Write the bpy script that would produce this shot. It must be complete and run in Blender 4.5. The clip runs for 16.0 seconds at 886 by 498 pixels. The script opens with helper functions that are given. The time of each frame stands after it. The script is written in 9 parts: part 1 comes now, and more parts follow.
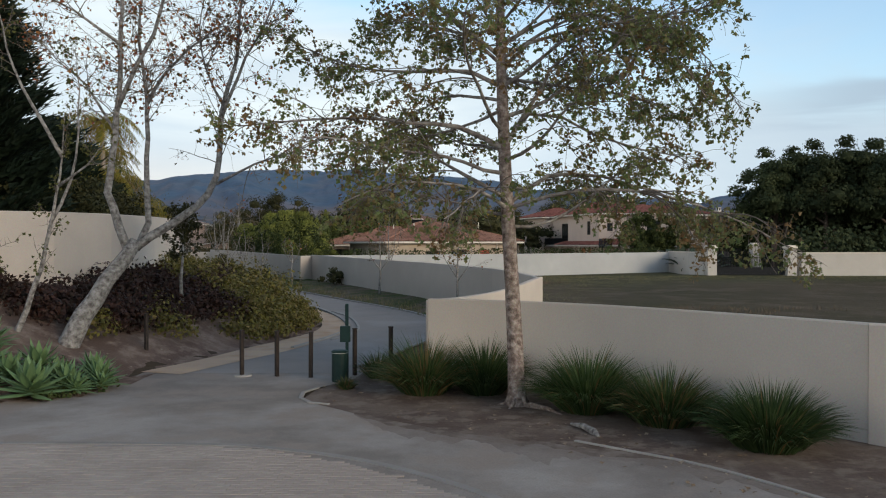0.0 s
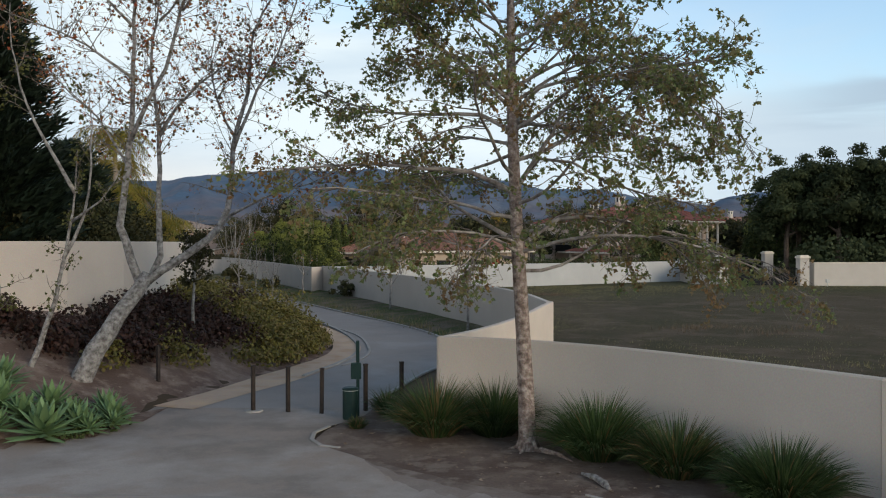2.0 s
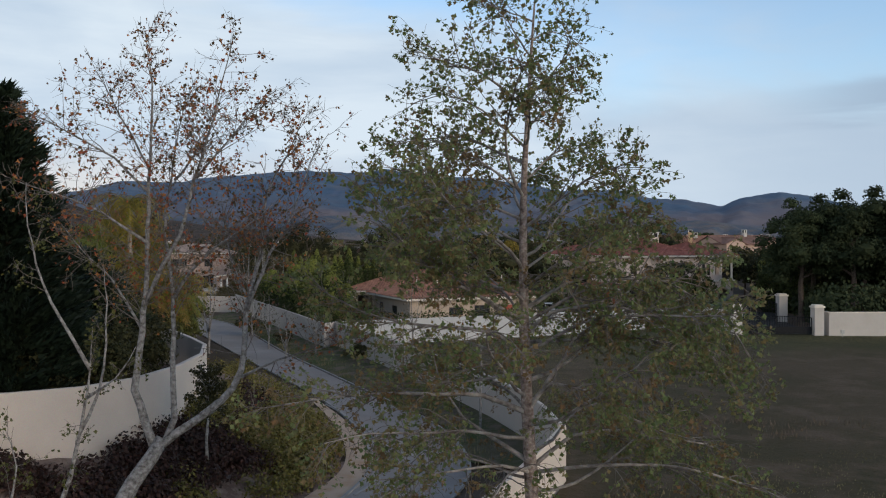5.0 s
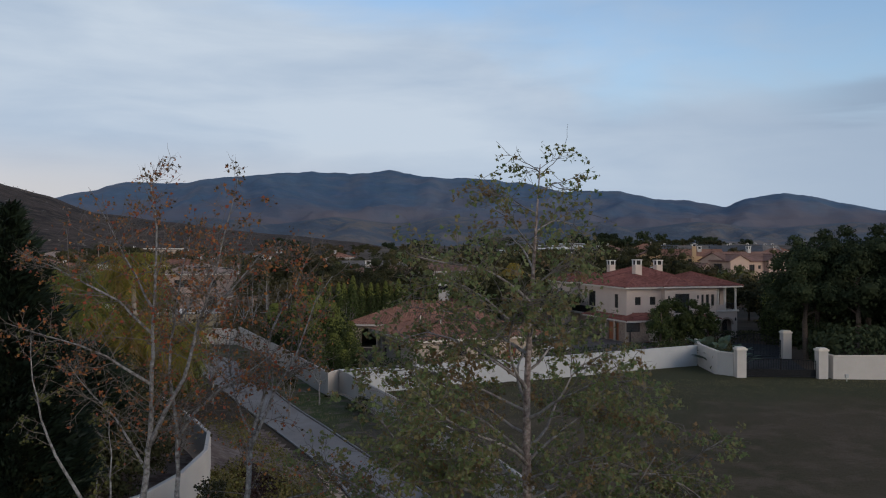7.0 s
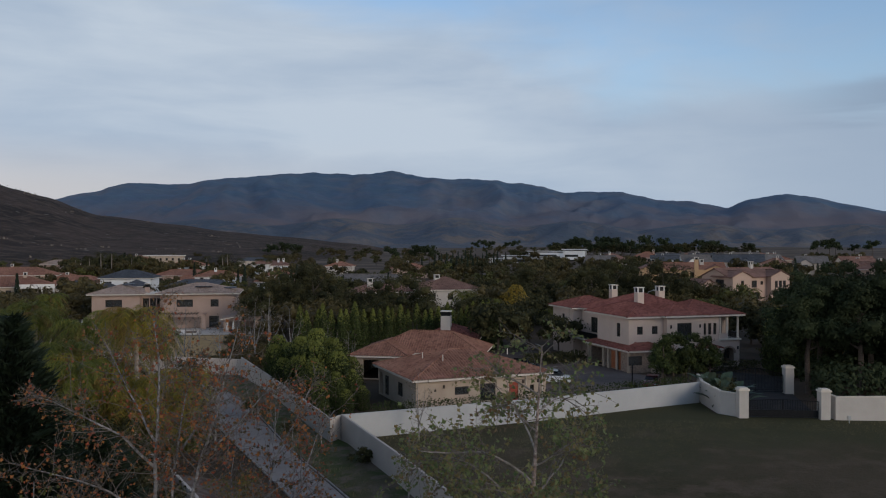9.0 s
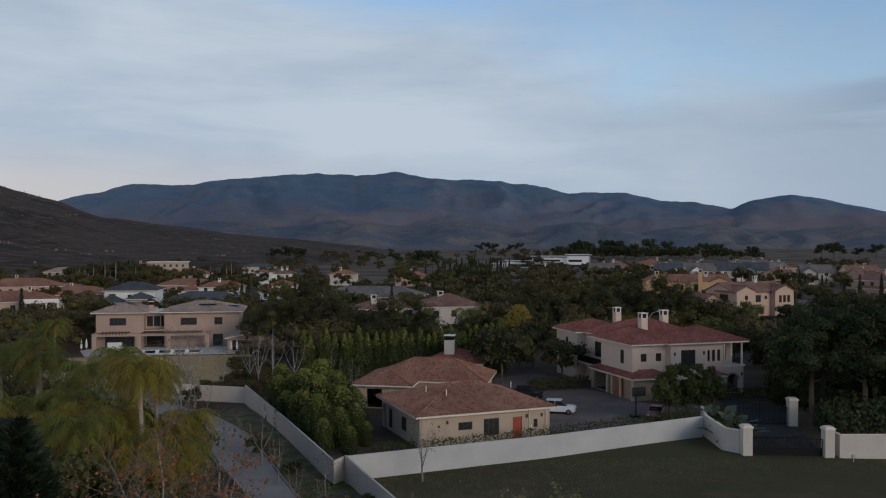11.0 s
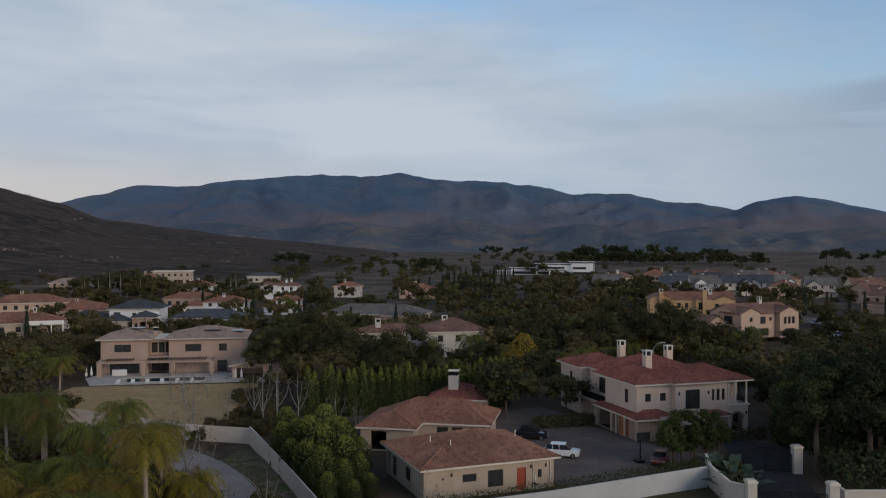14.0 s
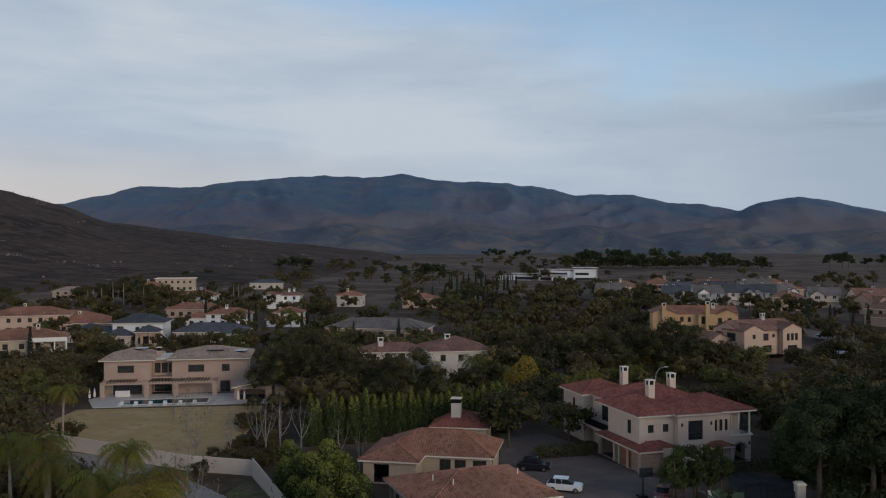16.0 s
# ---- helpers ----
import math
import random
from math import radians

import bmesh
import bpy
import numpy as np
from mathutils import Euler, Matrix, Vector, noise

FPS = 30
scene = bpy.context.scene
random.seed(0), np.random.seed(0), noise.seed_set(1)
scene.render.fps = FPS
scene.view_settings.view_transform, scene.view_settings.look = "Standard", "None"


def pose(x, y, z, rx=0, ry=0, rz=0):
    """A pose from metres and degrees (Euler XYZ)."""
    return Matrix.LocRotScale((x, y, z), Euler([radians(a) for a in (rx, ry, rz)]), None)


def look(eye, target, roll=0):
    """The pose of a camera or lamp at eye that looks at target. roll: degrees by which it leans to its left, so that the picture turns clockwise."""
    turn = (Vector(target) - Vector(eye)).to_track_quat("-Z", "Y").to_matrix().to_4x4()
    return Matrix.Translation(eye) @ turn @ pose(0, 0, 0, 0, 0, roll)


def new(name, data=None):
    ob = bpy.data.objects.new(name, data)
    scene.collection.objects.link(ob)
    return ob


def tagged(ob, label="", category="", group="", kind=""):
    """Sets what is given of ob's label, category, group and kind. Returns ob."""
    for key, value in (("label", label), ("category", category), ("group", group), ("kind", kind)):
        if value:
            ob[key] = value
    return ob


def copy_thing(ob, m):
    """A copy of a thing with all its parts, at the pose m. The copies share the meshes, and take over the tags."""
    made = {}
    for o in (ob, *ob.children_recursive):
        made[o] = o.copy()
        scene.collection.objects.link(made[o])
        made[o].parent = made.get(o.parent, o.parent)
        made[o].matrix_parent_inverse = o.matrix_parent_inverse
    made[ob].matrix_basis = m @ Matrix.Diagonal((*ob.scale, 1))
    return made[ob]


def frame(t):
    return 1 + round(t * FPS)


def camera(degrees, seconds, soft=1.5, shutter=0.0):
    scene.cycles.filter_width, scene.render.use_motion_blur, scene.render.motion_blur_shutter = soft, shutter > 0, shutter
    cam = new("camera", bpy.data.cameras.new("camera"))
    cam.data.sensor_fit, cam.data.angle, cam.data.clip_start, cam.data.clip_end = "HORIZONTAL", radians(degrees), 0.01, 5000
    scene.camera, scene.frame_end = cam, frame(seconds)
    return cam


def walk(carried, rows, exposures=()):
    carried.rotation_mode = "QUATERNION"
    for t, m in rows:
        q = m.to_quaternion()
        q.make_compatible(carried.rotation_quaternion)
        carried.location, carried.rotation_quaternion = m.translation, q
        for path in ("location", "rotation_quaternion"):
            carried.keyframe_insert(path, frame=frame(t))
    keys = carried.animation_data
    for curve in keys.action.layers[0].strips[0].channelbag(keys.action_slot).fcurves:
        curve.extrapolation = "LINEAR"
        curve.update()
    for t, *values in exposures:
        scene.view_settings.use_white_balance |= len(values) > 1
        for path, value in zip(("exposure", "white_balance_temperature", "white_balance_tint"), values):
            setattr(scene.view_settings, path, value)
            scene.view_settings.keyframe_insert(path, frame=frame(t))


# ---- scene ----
cam = camera(55.0, 16.0, 1.1)
# seconds, height, heading: the camera rises on one spot and turns slowly to its left
RISE = [
    (0.0, 3.63, 0.0), (0.5, 3.79, 0.17), (1.0, 3.98, 0.35), (1.5, 4.22, 0.53), (2.0, 4.61, 0.72), (2.5, 5.14, 0.90),
    (3.0, 5.80, 1.07), (3.5, 6.63, 1.22), (4.0, 7.57, 1.34), (4.5, 8.52, 1.45), (5.0, 9.50, 1.56), (7.5, 14.83, 1.83),
    (8.0, 15.87, 1.86), (8.5, 16.84, 1.90), (9.0, 17.77, 1.94), (11.5, 22.42, 2.23), (12.0, 23.38, 2.27), (12.5, 24.29, 2.32),
    (13.0, 25.17, 2.37), (13.5, 26.02, 2.42), (14.0, 26.89, 2.46), (14.5, 27.85, 2.49), (15.0, 28.86, 2.54), (15.5, 29.95, 2.59), (16.0, 31.13, 2.64)]
walk(cam, [(t, pose(0, 0, z, 89.66, 0, yaw)) for t, z, yaw in RISE],
     exposures=[(0.0, 0.24, 6700, 5), (1.5, 0.24, 6700, 5), (3.0, 0.29, 6500, 5), (4.0, 0.20, 6400, 6), (5.0, -0.03, 6300, 8), (7.5, -0.42, 6100, 10), (9.0, -0.49, 6100, 10), (12.0, -0.50, 6250, 10), (16.0, -0.49, 6350, 10)])

# ---- sky and sun ----
SUN_AZ, SUN_EL = 135.0, 17.0   # clockwise from +y
world = bpy.data.worlds.new("sky")
scene.world = world
world.use_nodes = True
wn, wl = world.node_tree.nodes, world.node_tree.links
wn.clear()
sky = wn.new("ShaderNodeTexSky")
sky.sky_type, sky.sun_disc = "NISHITA", False
sky.sun_elevation, sky.sun_rotation = radians(SUN_EL), radians(SUN_AZ)
sky.air_density, sky.dust_density, sky.ozone_density = 1.0, 0.8, 2.0
tc = wn.new("ShaderNodeTexCoord")
sep = wn.new("ShaderNodeSeparateXYZ")
wl.new(tc.outputs["Generated"], sep.inputs[0])


def ramp(src, low, high):
    """0 at low, 1 at high, eased."""
    q = wn.new("ShaderNodeMapRange")
    q.interpolation_type = "SMOOTHSTEP"
    q.inputs["From Min"].default_value, q.inputs["From Max"].default_value = low, high
    wl.new(src, q.inputs["Value"])
    return q.outputs["Result"]


def mix_of(a, ka, b, kb, c=0.0):
    """a * ka + b * kb + c."""
    p = wn.new("ShaderNodeMath"); p.operation = "MULTIPLY_ADD"; p.inputs[1].default_value, p.inputs[2].default_value = ka, c
    wl.new(a, p.inputs[0])
    q = wn.new("ShaderNodeMath"); q.operation = "MULTIPLY_ADD"; q.inputs[1].default_value = kb
    wl.new(b, q.inputs[0]); wl.new(p.outputs[0], q.inputs[2])
    return q.outputs[0]


def cloud_noise(scale, turn, size, detail, rough=0.5, bend=0.3):
    """Cloud texture drawn out along a slanting direction of the sky."""
    mp = wn.new("ShaderNodeMapping")
    mp.inputs["Rotation"].default_value, mp.inputs["Scale"].default_value = (0, radians(turn), 0), scale
    wl.new(tc.outputs["Generated"], mp.inputs[0])
    q = wn.new("ShaderNodeTexNoise")
    q.inputs["Scale"].default_value, q.inputs["Detail"].default_value, q.inputs["Roughness"].default_value, q.inputs["Distortion"].default_value = size, detail, rough, bend
    wl.new(mp.outputs[0], q.inputs["Vector"])
    return q.outputs["Fac"]


# broad cloud sheet, open where it thins upwards and to one side
thin = mix_of(sep.outputs["Z"], -1.0, sep.outputs["X"], -0.22, 0.262)
edge = cloud_noise((1, 1, 2.6), 14, 3.2, 6)
cover_at = mix_of(thin, 1.0, edge, 0.34, -0.17)
cr = wn.new("ShaderNodeMath"); cr.operation = "MULTIPLY_ADD"; cr.inputs[1].default_value, cr.inputs[2].default_value = 0.88, 0.12
wl.new(ramp(cover_at, -0.08, 0.09), cr.inputs[0])
body = cloud_noise((1, 1, 3.4), 16, 3.4, 5, 0.5)
veil = cloud_noise((1, 1, 6.0), 10, 5.0, 5, 0.55, 0.6)
shade = wn.new("ShaderNodeValToRGB")
shade.color_ramp.elements[0].position, shade.color_ramp.elements[1].position = 0.36, 0.62
shade.color_ramp.elements[0].color, shade.color_ramp.elements[1].color = (0.62, 0.745, 0.90, 1), (0.85, 0.945, 1.04, 1)
wl.new(mix_of(body, 0.7, veil, 0.3), shade.inputs[0])
# thin grey streaks low in the clear side
streak = cloud_noise((1, 1, 9.0), 2, 4.0, 4, 0.5, 0.3)
low = wn.new("ShaderNodeMath"); low.operation = "MULTIPLY"
wl.new(ramp(sep.outputs["X"], 0.30, 0.46), low.inputs[0]); wl.new(ramp(mix_of(sep.outputs["Z"], 1.0, streak, 0.05), 0.194, 0.176), low.inputs[1])
sk = wn.new("ShaderNodeMath"); sk.operation = "MULTIPLY"
wl.new(low.outputs[0], sk.inputs[0]); wl.new(ramp(mix_of(sep.outputs["Z"], 1.0, streak, 0.07), 0.160, 0.177), sk.inputs[1])
sk2 = wn.new("ShaderNodeMath"); sk2.operation = "MULTIPLY"; sk2.inputs[1].default_value = 0.75
wl.new(sk.outputs[0], sk2.inputs[0])
streaked = wn.new("ShaderNodeMix"); streaked.data_type = "RGBA"; streaked.inputs["B"].default_value = (0.42, 0.52, 0.66, 1)
wl.new(sk2.outputs[0], streaked.inputs["Factor"])
# warm haze low in the evening sky
hz = wn.new("ShaderNodeMath"); hz.operation = "MULTIPLY"
wl.new(ramp(sep.outputs["Z"], 0.13, 0.05), hz.inputs[0]); wl.new(ramp(sep.outputs["X"], 0.1, -0.5), hz.inputs[1])
warm = wn.new("ShaderNodeMix"); warm.data_type = "RGBA"; warm.inputs["B"].default_value = (0.92, 0.885, 0.865, 1)
wl.new(hz.outputs[0], warm.inputs["Factor"]); wl.new(shade.outputs[0], warm.inputs["A"])
grey = wn.new("ShaderNodeMix"); grey.data_type = "RGBA"; grey.inputs["B"].default_value = (0.54, 0.655, 0.80, 1)
gf = wn.new("ShaderNodeMath"); gf.operation = "MULTIPLY"; gf.inputs[1].default_value = 0.9
wl.new(ramp(sep.outputs["X"], 0.0, 0.5), gf.inputs[0]); wl.new(gf.outputs[0], grey.inputs["Factor"]); wl.new(warm.outputs["Result"], grey.inputs["A"])
skyb = wn.new("ShaderNodeVectorMath"); skyb.operation = "SCALE"; skyb.inputs["Scale"].default_value = 0.26
wl.new(sky.outputs[0], skyb.inputs[0])
mixc = wn.new("ShaderNodeMix"); mixc.data_type = "RGBA"
wl.new(cr.outputs[0], mixc.inputs["Factor"]); wl.new(skyb.outputs[0], mixc.inputs["A"]); wl.new(grey.outputs["Result"], mixc.inputs["B"])
wl.new(mixc.outputs["Result"], streaked.inputs["A"])
# the warm haze, brightened in the unseen west to light the left-facing walls
gl = wn.new("ShaderNodeMath"); gl.operation = "MULTIPLY"
wl.new(ramp(sep.outputs["X"], -0.45, -0.95), gl.inputs[0]); wl.new(ramp(sep.outputs["Z"], 0.6, 0.0), gl.inputs[1])
glow = wn.new("ShaderNodeMix"); glow.data_type = "RGBA"; glow.inputs["B"].default_value = (1.85, 1.66, 1.48, 1)
wl.new(gl.outputs[0], glow.inputs["Factor"]); wl.new(streaked.outputs["Result"], glow.inputs["A"])
bg = wn.new("ShaderNodeBackground")
bg.inputs["Strength"].default_value = 0.87
# the cloud sheet thins towards the zenith, where the evening sky is deeper
deep = wn.new("ShaderNodeMapRange")
deep.inputs["From Min"].default_value, deep.inputs["From Max"].default_value, deep.inputs["To Min"].default_value, deep.inputs["To Max"].default_value = 0.25, 0.9, 1.0, 0.6
wl.new(sep.outputs["Z"], deep.inputs["Value"])
dimmed = wn.new("ShaderNodeVectorMath"); dimmed.operation = "SCALE"
wl.new(glow.outputs["Result"], dimmed.inputs[0]); wl.new(deep.outputs[0], dimmed.inputs["Scale"])
wl.new(dimmed.outputs[0], bg.inputs["Color"])
wo = wn.new("ShaderNodeOutputWorld")
wl.new(bg.outputs[0], wo.inputs["Surface"])

sun = new("sun", bpy.data.lights.new("sun", "SUN"))
sun.data.energy, sun.data.angle, sun.data.color = 1.15, radians(24), (1.0, 0.79, 0.57)
SD = Vector((math.sin(radians(SUN_AZ)) * math.cos(radians(SUN_EL)), math.cos(radians(SUN_AZ)) * math.cos(radians(SUN_EL)), math.sin(radians(SUN_EL))))
sun.matrix_world = look(SD * 100, (0, 0, 0))

# ---- materials ----
def mat(name, c1, c2, scale=3.0, rough=0.8, bump=0.15, fine=40.0, metal=0.0, c3=None, vary=0.0, coat=0.0, detail=6):
    """Two-scale procedural surface: broad stains between c1 and c2, fine grain in colour and relief."""
    m = bpy.data.materials.new(name)
    m.use_nodes = True
    n, l = m.node_tree.nodes, m.node_tree.links
    b = n["Principled BSDF"]
    t = n.new("ShaderNodeTexCoord")
    broad = n.new("ShaderNodeTexNoise"); broad.inputs["Scale"].default_value, broad.inputs["Detail"].default_value, broad.inputs["Roughness"].default_value = scale, detail, 0.6
    l.new(t.outputs["Object"], broad.inputs["Vector"])
    ramp = n.new("ShaderNodeValToRGB")
    e = ramp.color_ramp.elements
    e[0].position, e[0].color, e[1].position, e[1].color = 0.32, (*c1, 1), 0.68, (*c2, 1)
    if c3:
        k = e.new(0.5); k.color = (*c3, 1)
    l.new(broad.outputs["Fac"], ramp.inputs[0])
    grain = n.new("ShaderNodeTexNoise"); grain.inputs["Scale"].default_value, grain.inputs["Detail"].default_value = fine, 4
    l.new(t.outputs["Object"], grain.inputs["Vector"])
    mul = n.new("ShaderNodeMix"); mul.data_type, mul.blend_type = "RGBA", "OVERLAY"
    mul.inputs["Factor"].default_value = 0.22
    l.new(ramp.outputs[0], mul.inputs["A"]); l.new(grain.outputs["Color"], mul.inputs["B"])
    out = mul.outputs["Result"]
    sat = n.new("ShaderNodeHueSaturation")
    l.new(out, sat.inputs["Color"])
    if vary:
        o = n.new("ShaderNodeObjectInfo")
        r = n.new("ShaderNodeMapRange"); r.inputs["To Min"].default_value, r.inputs["To Max"].default_value = 1 - vary, 1 + vary
        l.new(o.outputs["Random"], r.inputs["Value"]); l.new(r.outputs[0], sat.inputs["Value"])
    l.new(sat.outputs[0], b.inputs["Base Color"])
    rr = n.new("ShaderNodeMapRange"); rr.inputs["To Min"].default_value, rr.inputs["To Max"].default_value = max(rough - 0.12, 0.02), min(rough + 0.12, 1)
    l.new(grain.outputs["Fac"], rr.inputs["Value"]); l.new(rr.outputs[0], b.inputs["Roughness"])
    b.inputs["Metallic"].default_value = metal
    b.inputs["Coat Weight"].default_value = coat
    b.inputs["Specular IOR Level"].default_value = 0.3
    if bump:
        bp = n.new("ShaderNodeBump"); bp.inputs["Strength"].default_value, bp.inputs["Distance"].default_value = bump, 0.02
        l.new(grain.outputs["Fac"], bp.inputs["Height"]); l.new(bp.outputs[0], b.inputs["Normal"])
    return m


def leafy(name, colours, translucent=0.3, rough=0.6):
    """Leaves: every leaf takes its own tone from the list."""
    m = bpy.data.materials.new(name)
    m.use_nodes = True
    n, l = m.node_tree.nodes, m.node_tree.links
    b = n["Principled BSDF"]
    g = n.new("ShaderNodeNewGeometry")
    r = n.new("ShaderNodeValToRGB")
    e = r.color_ramp.elements
    e[0].position, e[0].color = 0.0, (*colours[0], 1)
    e[1].position, e[1].color = 1.0, (*colours[-1], 1)
    for i, c in enumerate(colours[1:-1], 1):
        k = e.new(i / (len(colours) - 1)); k.color = (*c, 1)
    l.new(g.outputs["Random Per Island"], r.inputs[0])
    o = n.new("ShaderNodeObjectInfo")
    mr = n.new("ShaderNodeMapRange"); mr.inputs["To Min"].default_value, mr.inputs["To Max"].default_value = 0.75, 1.25
    l.new(o.outputs["Random"], mr.inputs["Value"])
    hs = n.new("ShaderNodeHueSaturation")
    l.new(r.outputs[0], hs.inputs["Color"]); l.new(mr.outputs[0], hs.inputs["Value"])
    l.new(hs.outputs[0], b.inputs["Base Color"])
    b.inputs["Roughness"].default_value = rough
    b.inputs["Specular IOR Level"].default_value = 0.25
    tr = n.new("ShaderNodeBsdfTranslucent")
    l.new(hs.outputs[0], tr.inputs["Color"])
    mx = n.new("ShaderNodeMixShader"); mx.inputs[0].default_value = translucent
    l.new(b.outputs[0], mx.inputs[1]); l.new(tr.outputs[0], mx.inputs[2])
    l.new(mx.outputs[0], n["Material Output"].inputs["Surface"])
    return m


def tiled(name, c1, c2, c3):
    """Fired clay tiles: each tile its own tone."""
    m = mat(name, c1, c2, 0.35, 0.85, 0.25, 14.0, c3=c3, vary=0.12)
    n, l = m.node_tree.nodes, m.node_tree.links
    t = n.new("ShaderNodeTexCoord")
    v = n.new("ShaderNodeTexVoronoi"); v.inputs["Scale"].default_value = 3.0
    l.new(t.outputs["Object"], v.inputs["Vector"])
    mx = n.new("ShaderNodeMix"); mx.data_type, mx.blend_type = "RGBA", "SOFT_LIGHT"; mx.inputs["Factor"].default_value = 0.55
    hs = [x for x in n if x.type == "HUE_SAT"][0]
    b = n["Principled BSDF"]
    l.new(hs.outputs[0], mx.inputs["A"]); l.new(v.outputs["Color"], mx.inputs["B"])
    bw = n.new("ShaderNodeHueSaturation"); bw.inputs["Saturation"].default_value = 0.0
    l.new(v.outputs["Color"], bw.inputs["Color"]); l.new(bw.outputs[0], mx.inputs["B"])
    l.new(mx.outputs["Result"], b.inputs["Base Color"])
    return m


def glassy(name, tint, rough=0.03):
    m = bpy.data.materials.new(name)
    m.use_nodes = True
    b = m.node_tree.nodes["Principled BSDF"]
    b.inputs["Base Color"].default_value = (*tint, 1)
    b.inputs["Roughness"].default_value = rough
    b.inputs["Transmission Weight"].default_value = 0.85
    b.inputs["IOR"].default_value = 1.45
    return m


def ground_mat(name, c1, c2, c3, big, mid, fine, bump=0.5, dist=0.05, rough=0.95, speck=None):
    """Soil, grass or scrub: three tones mixed at two sizes, with grains and clods in relief."""
    m = bpy.data.materials.new(name)
    m.use_nodes = True
    n, l = m.node_tree.nodes, m.node_tree.links
    b = n["Principled BSDF"]
    b.inputs["Roughness"].default_value = rough
    b.inputs["Specular IOR Level"].default_value = 0.15
    t = n.new("ShaderNodeTexCoord")
    facs = []
    for s, d in ((big, 5), (mid, 6), (fine, 5)):
        x = n.new("ShaderNodeTexNoise"); x.inputs["Scale"].default_value, x.inputs["Detail"].default_value, x.inputs["Roughness"].default_value = s, d, 0.65
        l.new(t.outputs["Object"], x.inputs["Vector"])
        facs.append(x)
    a = n.new("ShaderNodeValToRGB"); a.color_ramp.elements[0].position, a.color_ramp.elements[1].position = 0.42, 0.6
    a.color_ramp.elements[0].color, a.color_ramp.elements[1].color = (*c1, 1), (*c2, 1)
    l.new(facs[0].outputs["Fac"], a.inputs[0])
    k = n.new("ShaderNodeValToRGB"); k.color_ramp.elements[0].position, k.color_ramp.elements[1].position = 0.48, 0.62
    l.new(facs[1].outputs["Fac"], k.inputs[0])
    mx = n.new("ShaderNodeMix"); mx.data_type = "RGBA"; mx.inputs["B"].default_value = (*c3, 1)
    l.new(k.outputs[0], mx.inputs["Factor"]); l.new(a.outputs[0], mx.inputs["A"])
    ov = n.new("ShaderNodeMix"); ov.data_type, ov.blend_type = "RGBA", "OVERLAY"; ov.inputs["Factor"].default_value = 0.45
    bw = n.new("ShaderNodeHueSaturation"); bw.inputs["Saturation"].default_value = 0.2
    l.new(facs[2].outputs["Color"], bw.inputs["Color"])
    l.new(mx.outputs["Result"], ov.inputs["A"]); l.new(bw.outputs[0], ov.inputs["B"])
    res = ov.outputs["Result"]
    if speck:
        v = n.new("ShaderNodeTexVoronoi"); v.inputs["Scale"].default_value = speck[1]
        l.new(t.outputs["Object"], v.inputs["Vector"])
        s = n.new("ShaderNodeValToRGB"); s.color_ramp.elements[0].position, s.color_ramp.elements[1].position = 0.06, 0.11
        s.color_ramp.elements[0].color, s.color_ramp.elements[1].color = (1, 1, 1, 1), (0, 0, 0, 1)
        l.new(v.outputs["Distance"], s.inputs[0])
        sm = n.new("ShaderNodeMix"); sm.data_type = "RGBA"; sm.inputs["B"].default_value = (*speck[0], 1)
        l.new(s.outputs[0], sm.inputs["Factor"]); l.new(res, sm.inputs["A"])
        res = sm.outputs["Result"]
    l.new(res, b.inputs["Base Color"])
    bp = n.new("ShaderNodeBump"); bp.inputs["Strength"].default_value, bp.inputs["Distance"].default_value = bump, dist
    l.new(facs[2].outputs["Fac"], bp.inputs["Height"]); l.new(bp.outputs[0], b.inputs["Normal"])
    return m


STUCCO = mat("stucco_cream", (0.54, 0.462, 0.395), (0.61, 0.528, 0.455), 0.5, 0.9, 0.12, 30)
STUCCO_LOT = mat("stucco_grey_cream", (0.475, 0.42, 0.37), (0.535, 0.48, 0.425), 0.35, 0.9, 0.12, 30)
STUCCO_WHITE = mat("stucco_white", (0.475, 0.435, 0.39), (0.54, 0.50, 0.455), 0.5, 0.9, 0.1, 30)
STUCCO_TAN = mat("stucco_tan", (0.375, 0.272, 0.222), (0.435, 0.32, 0.262), 0.4, 0.9, 0.1, 30)
STUCCO_YELLOW = mat("stucco_yellow", (0.46, 0.30, 0.165), (0.52, 0.35, 0.20), 0.4, 0.9, 0.1, 30)
STUCCO_PINK = mat("stucco_pink", (0.46, 0.33, 0.26), (0.52, 0.375, 0.295), 0.4, 0.9, 0.1, 30)
TRIM = mat("trim_cream", (0.62, 0.56, 0.48), (0.70, 0.63, 0.54), 1.2, 0.8, 0.05, 30)
STONE = mat("wall_stone", (0.22, 0.16, 0.12), (0.40, 0.31, 0.24), 3.5, 0.9, 0.6, 9, c3=(0.3, 0.22, 0.17))
TILE_RED = tiled("roof_tile_terracotta", (0.165, 0.075, 0.047), (0.26, 0.128, 0.084), (0.21, 0.098, 0.064))
TILE_VILLA = tiled("roof_tile_dark_red", (0.145, 0.049, 0.036), (0.225, 0.083, 0.061), (0.185, 0.064, 0.047))
TILE_TAN = tiled("roof_tile_tan", (0.23, 0.165, 0.13), (0.31, 0.23, 0.185), (0.27, 0.20, 0.16))
SLATE = tiled("roof_slate_blue", (0.042, 0.047, 0.056), (0.07, 0.076, 0.088), (0.055, 0.06, 0.07))
TILE_BROWN = tiled("roof_tile_brown", (0.125, 0.068, 0.05), (0.20, 0.112, 0.085), (0.16, 0.088, 0.066))
TILE_GREY = tiled("roof_tile_grey", (0.095, 0.085, 0.08), (0.15, 0.135, 0.125), (0.12, 0.108, 0.1))
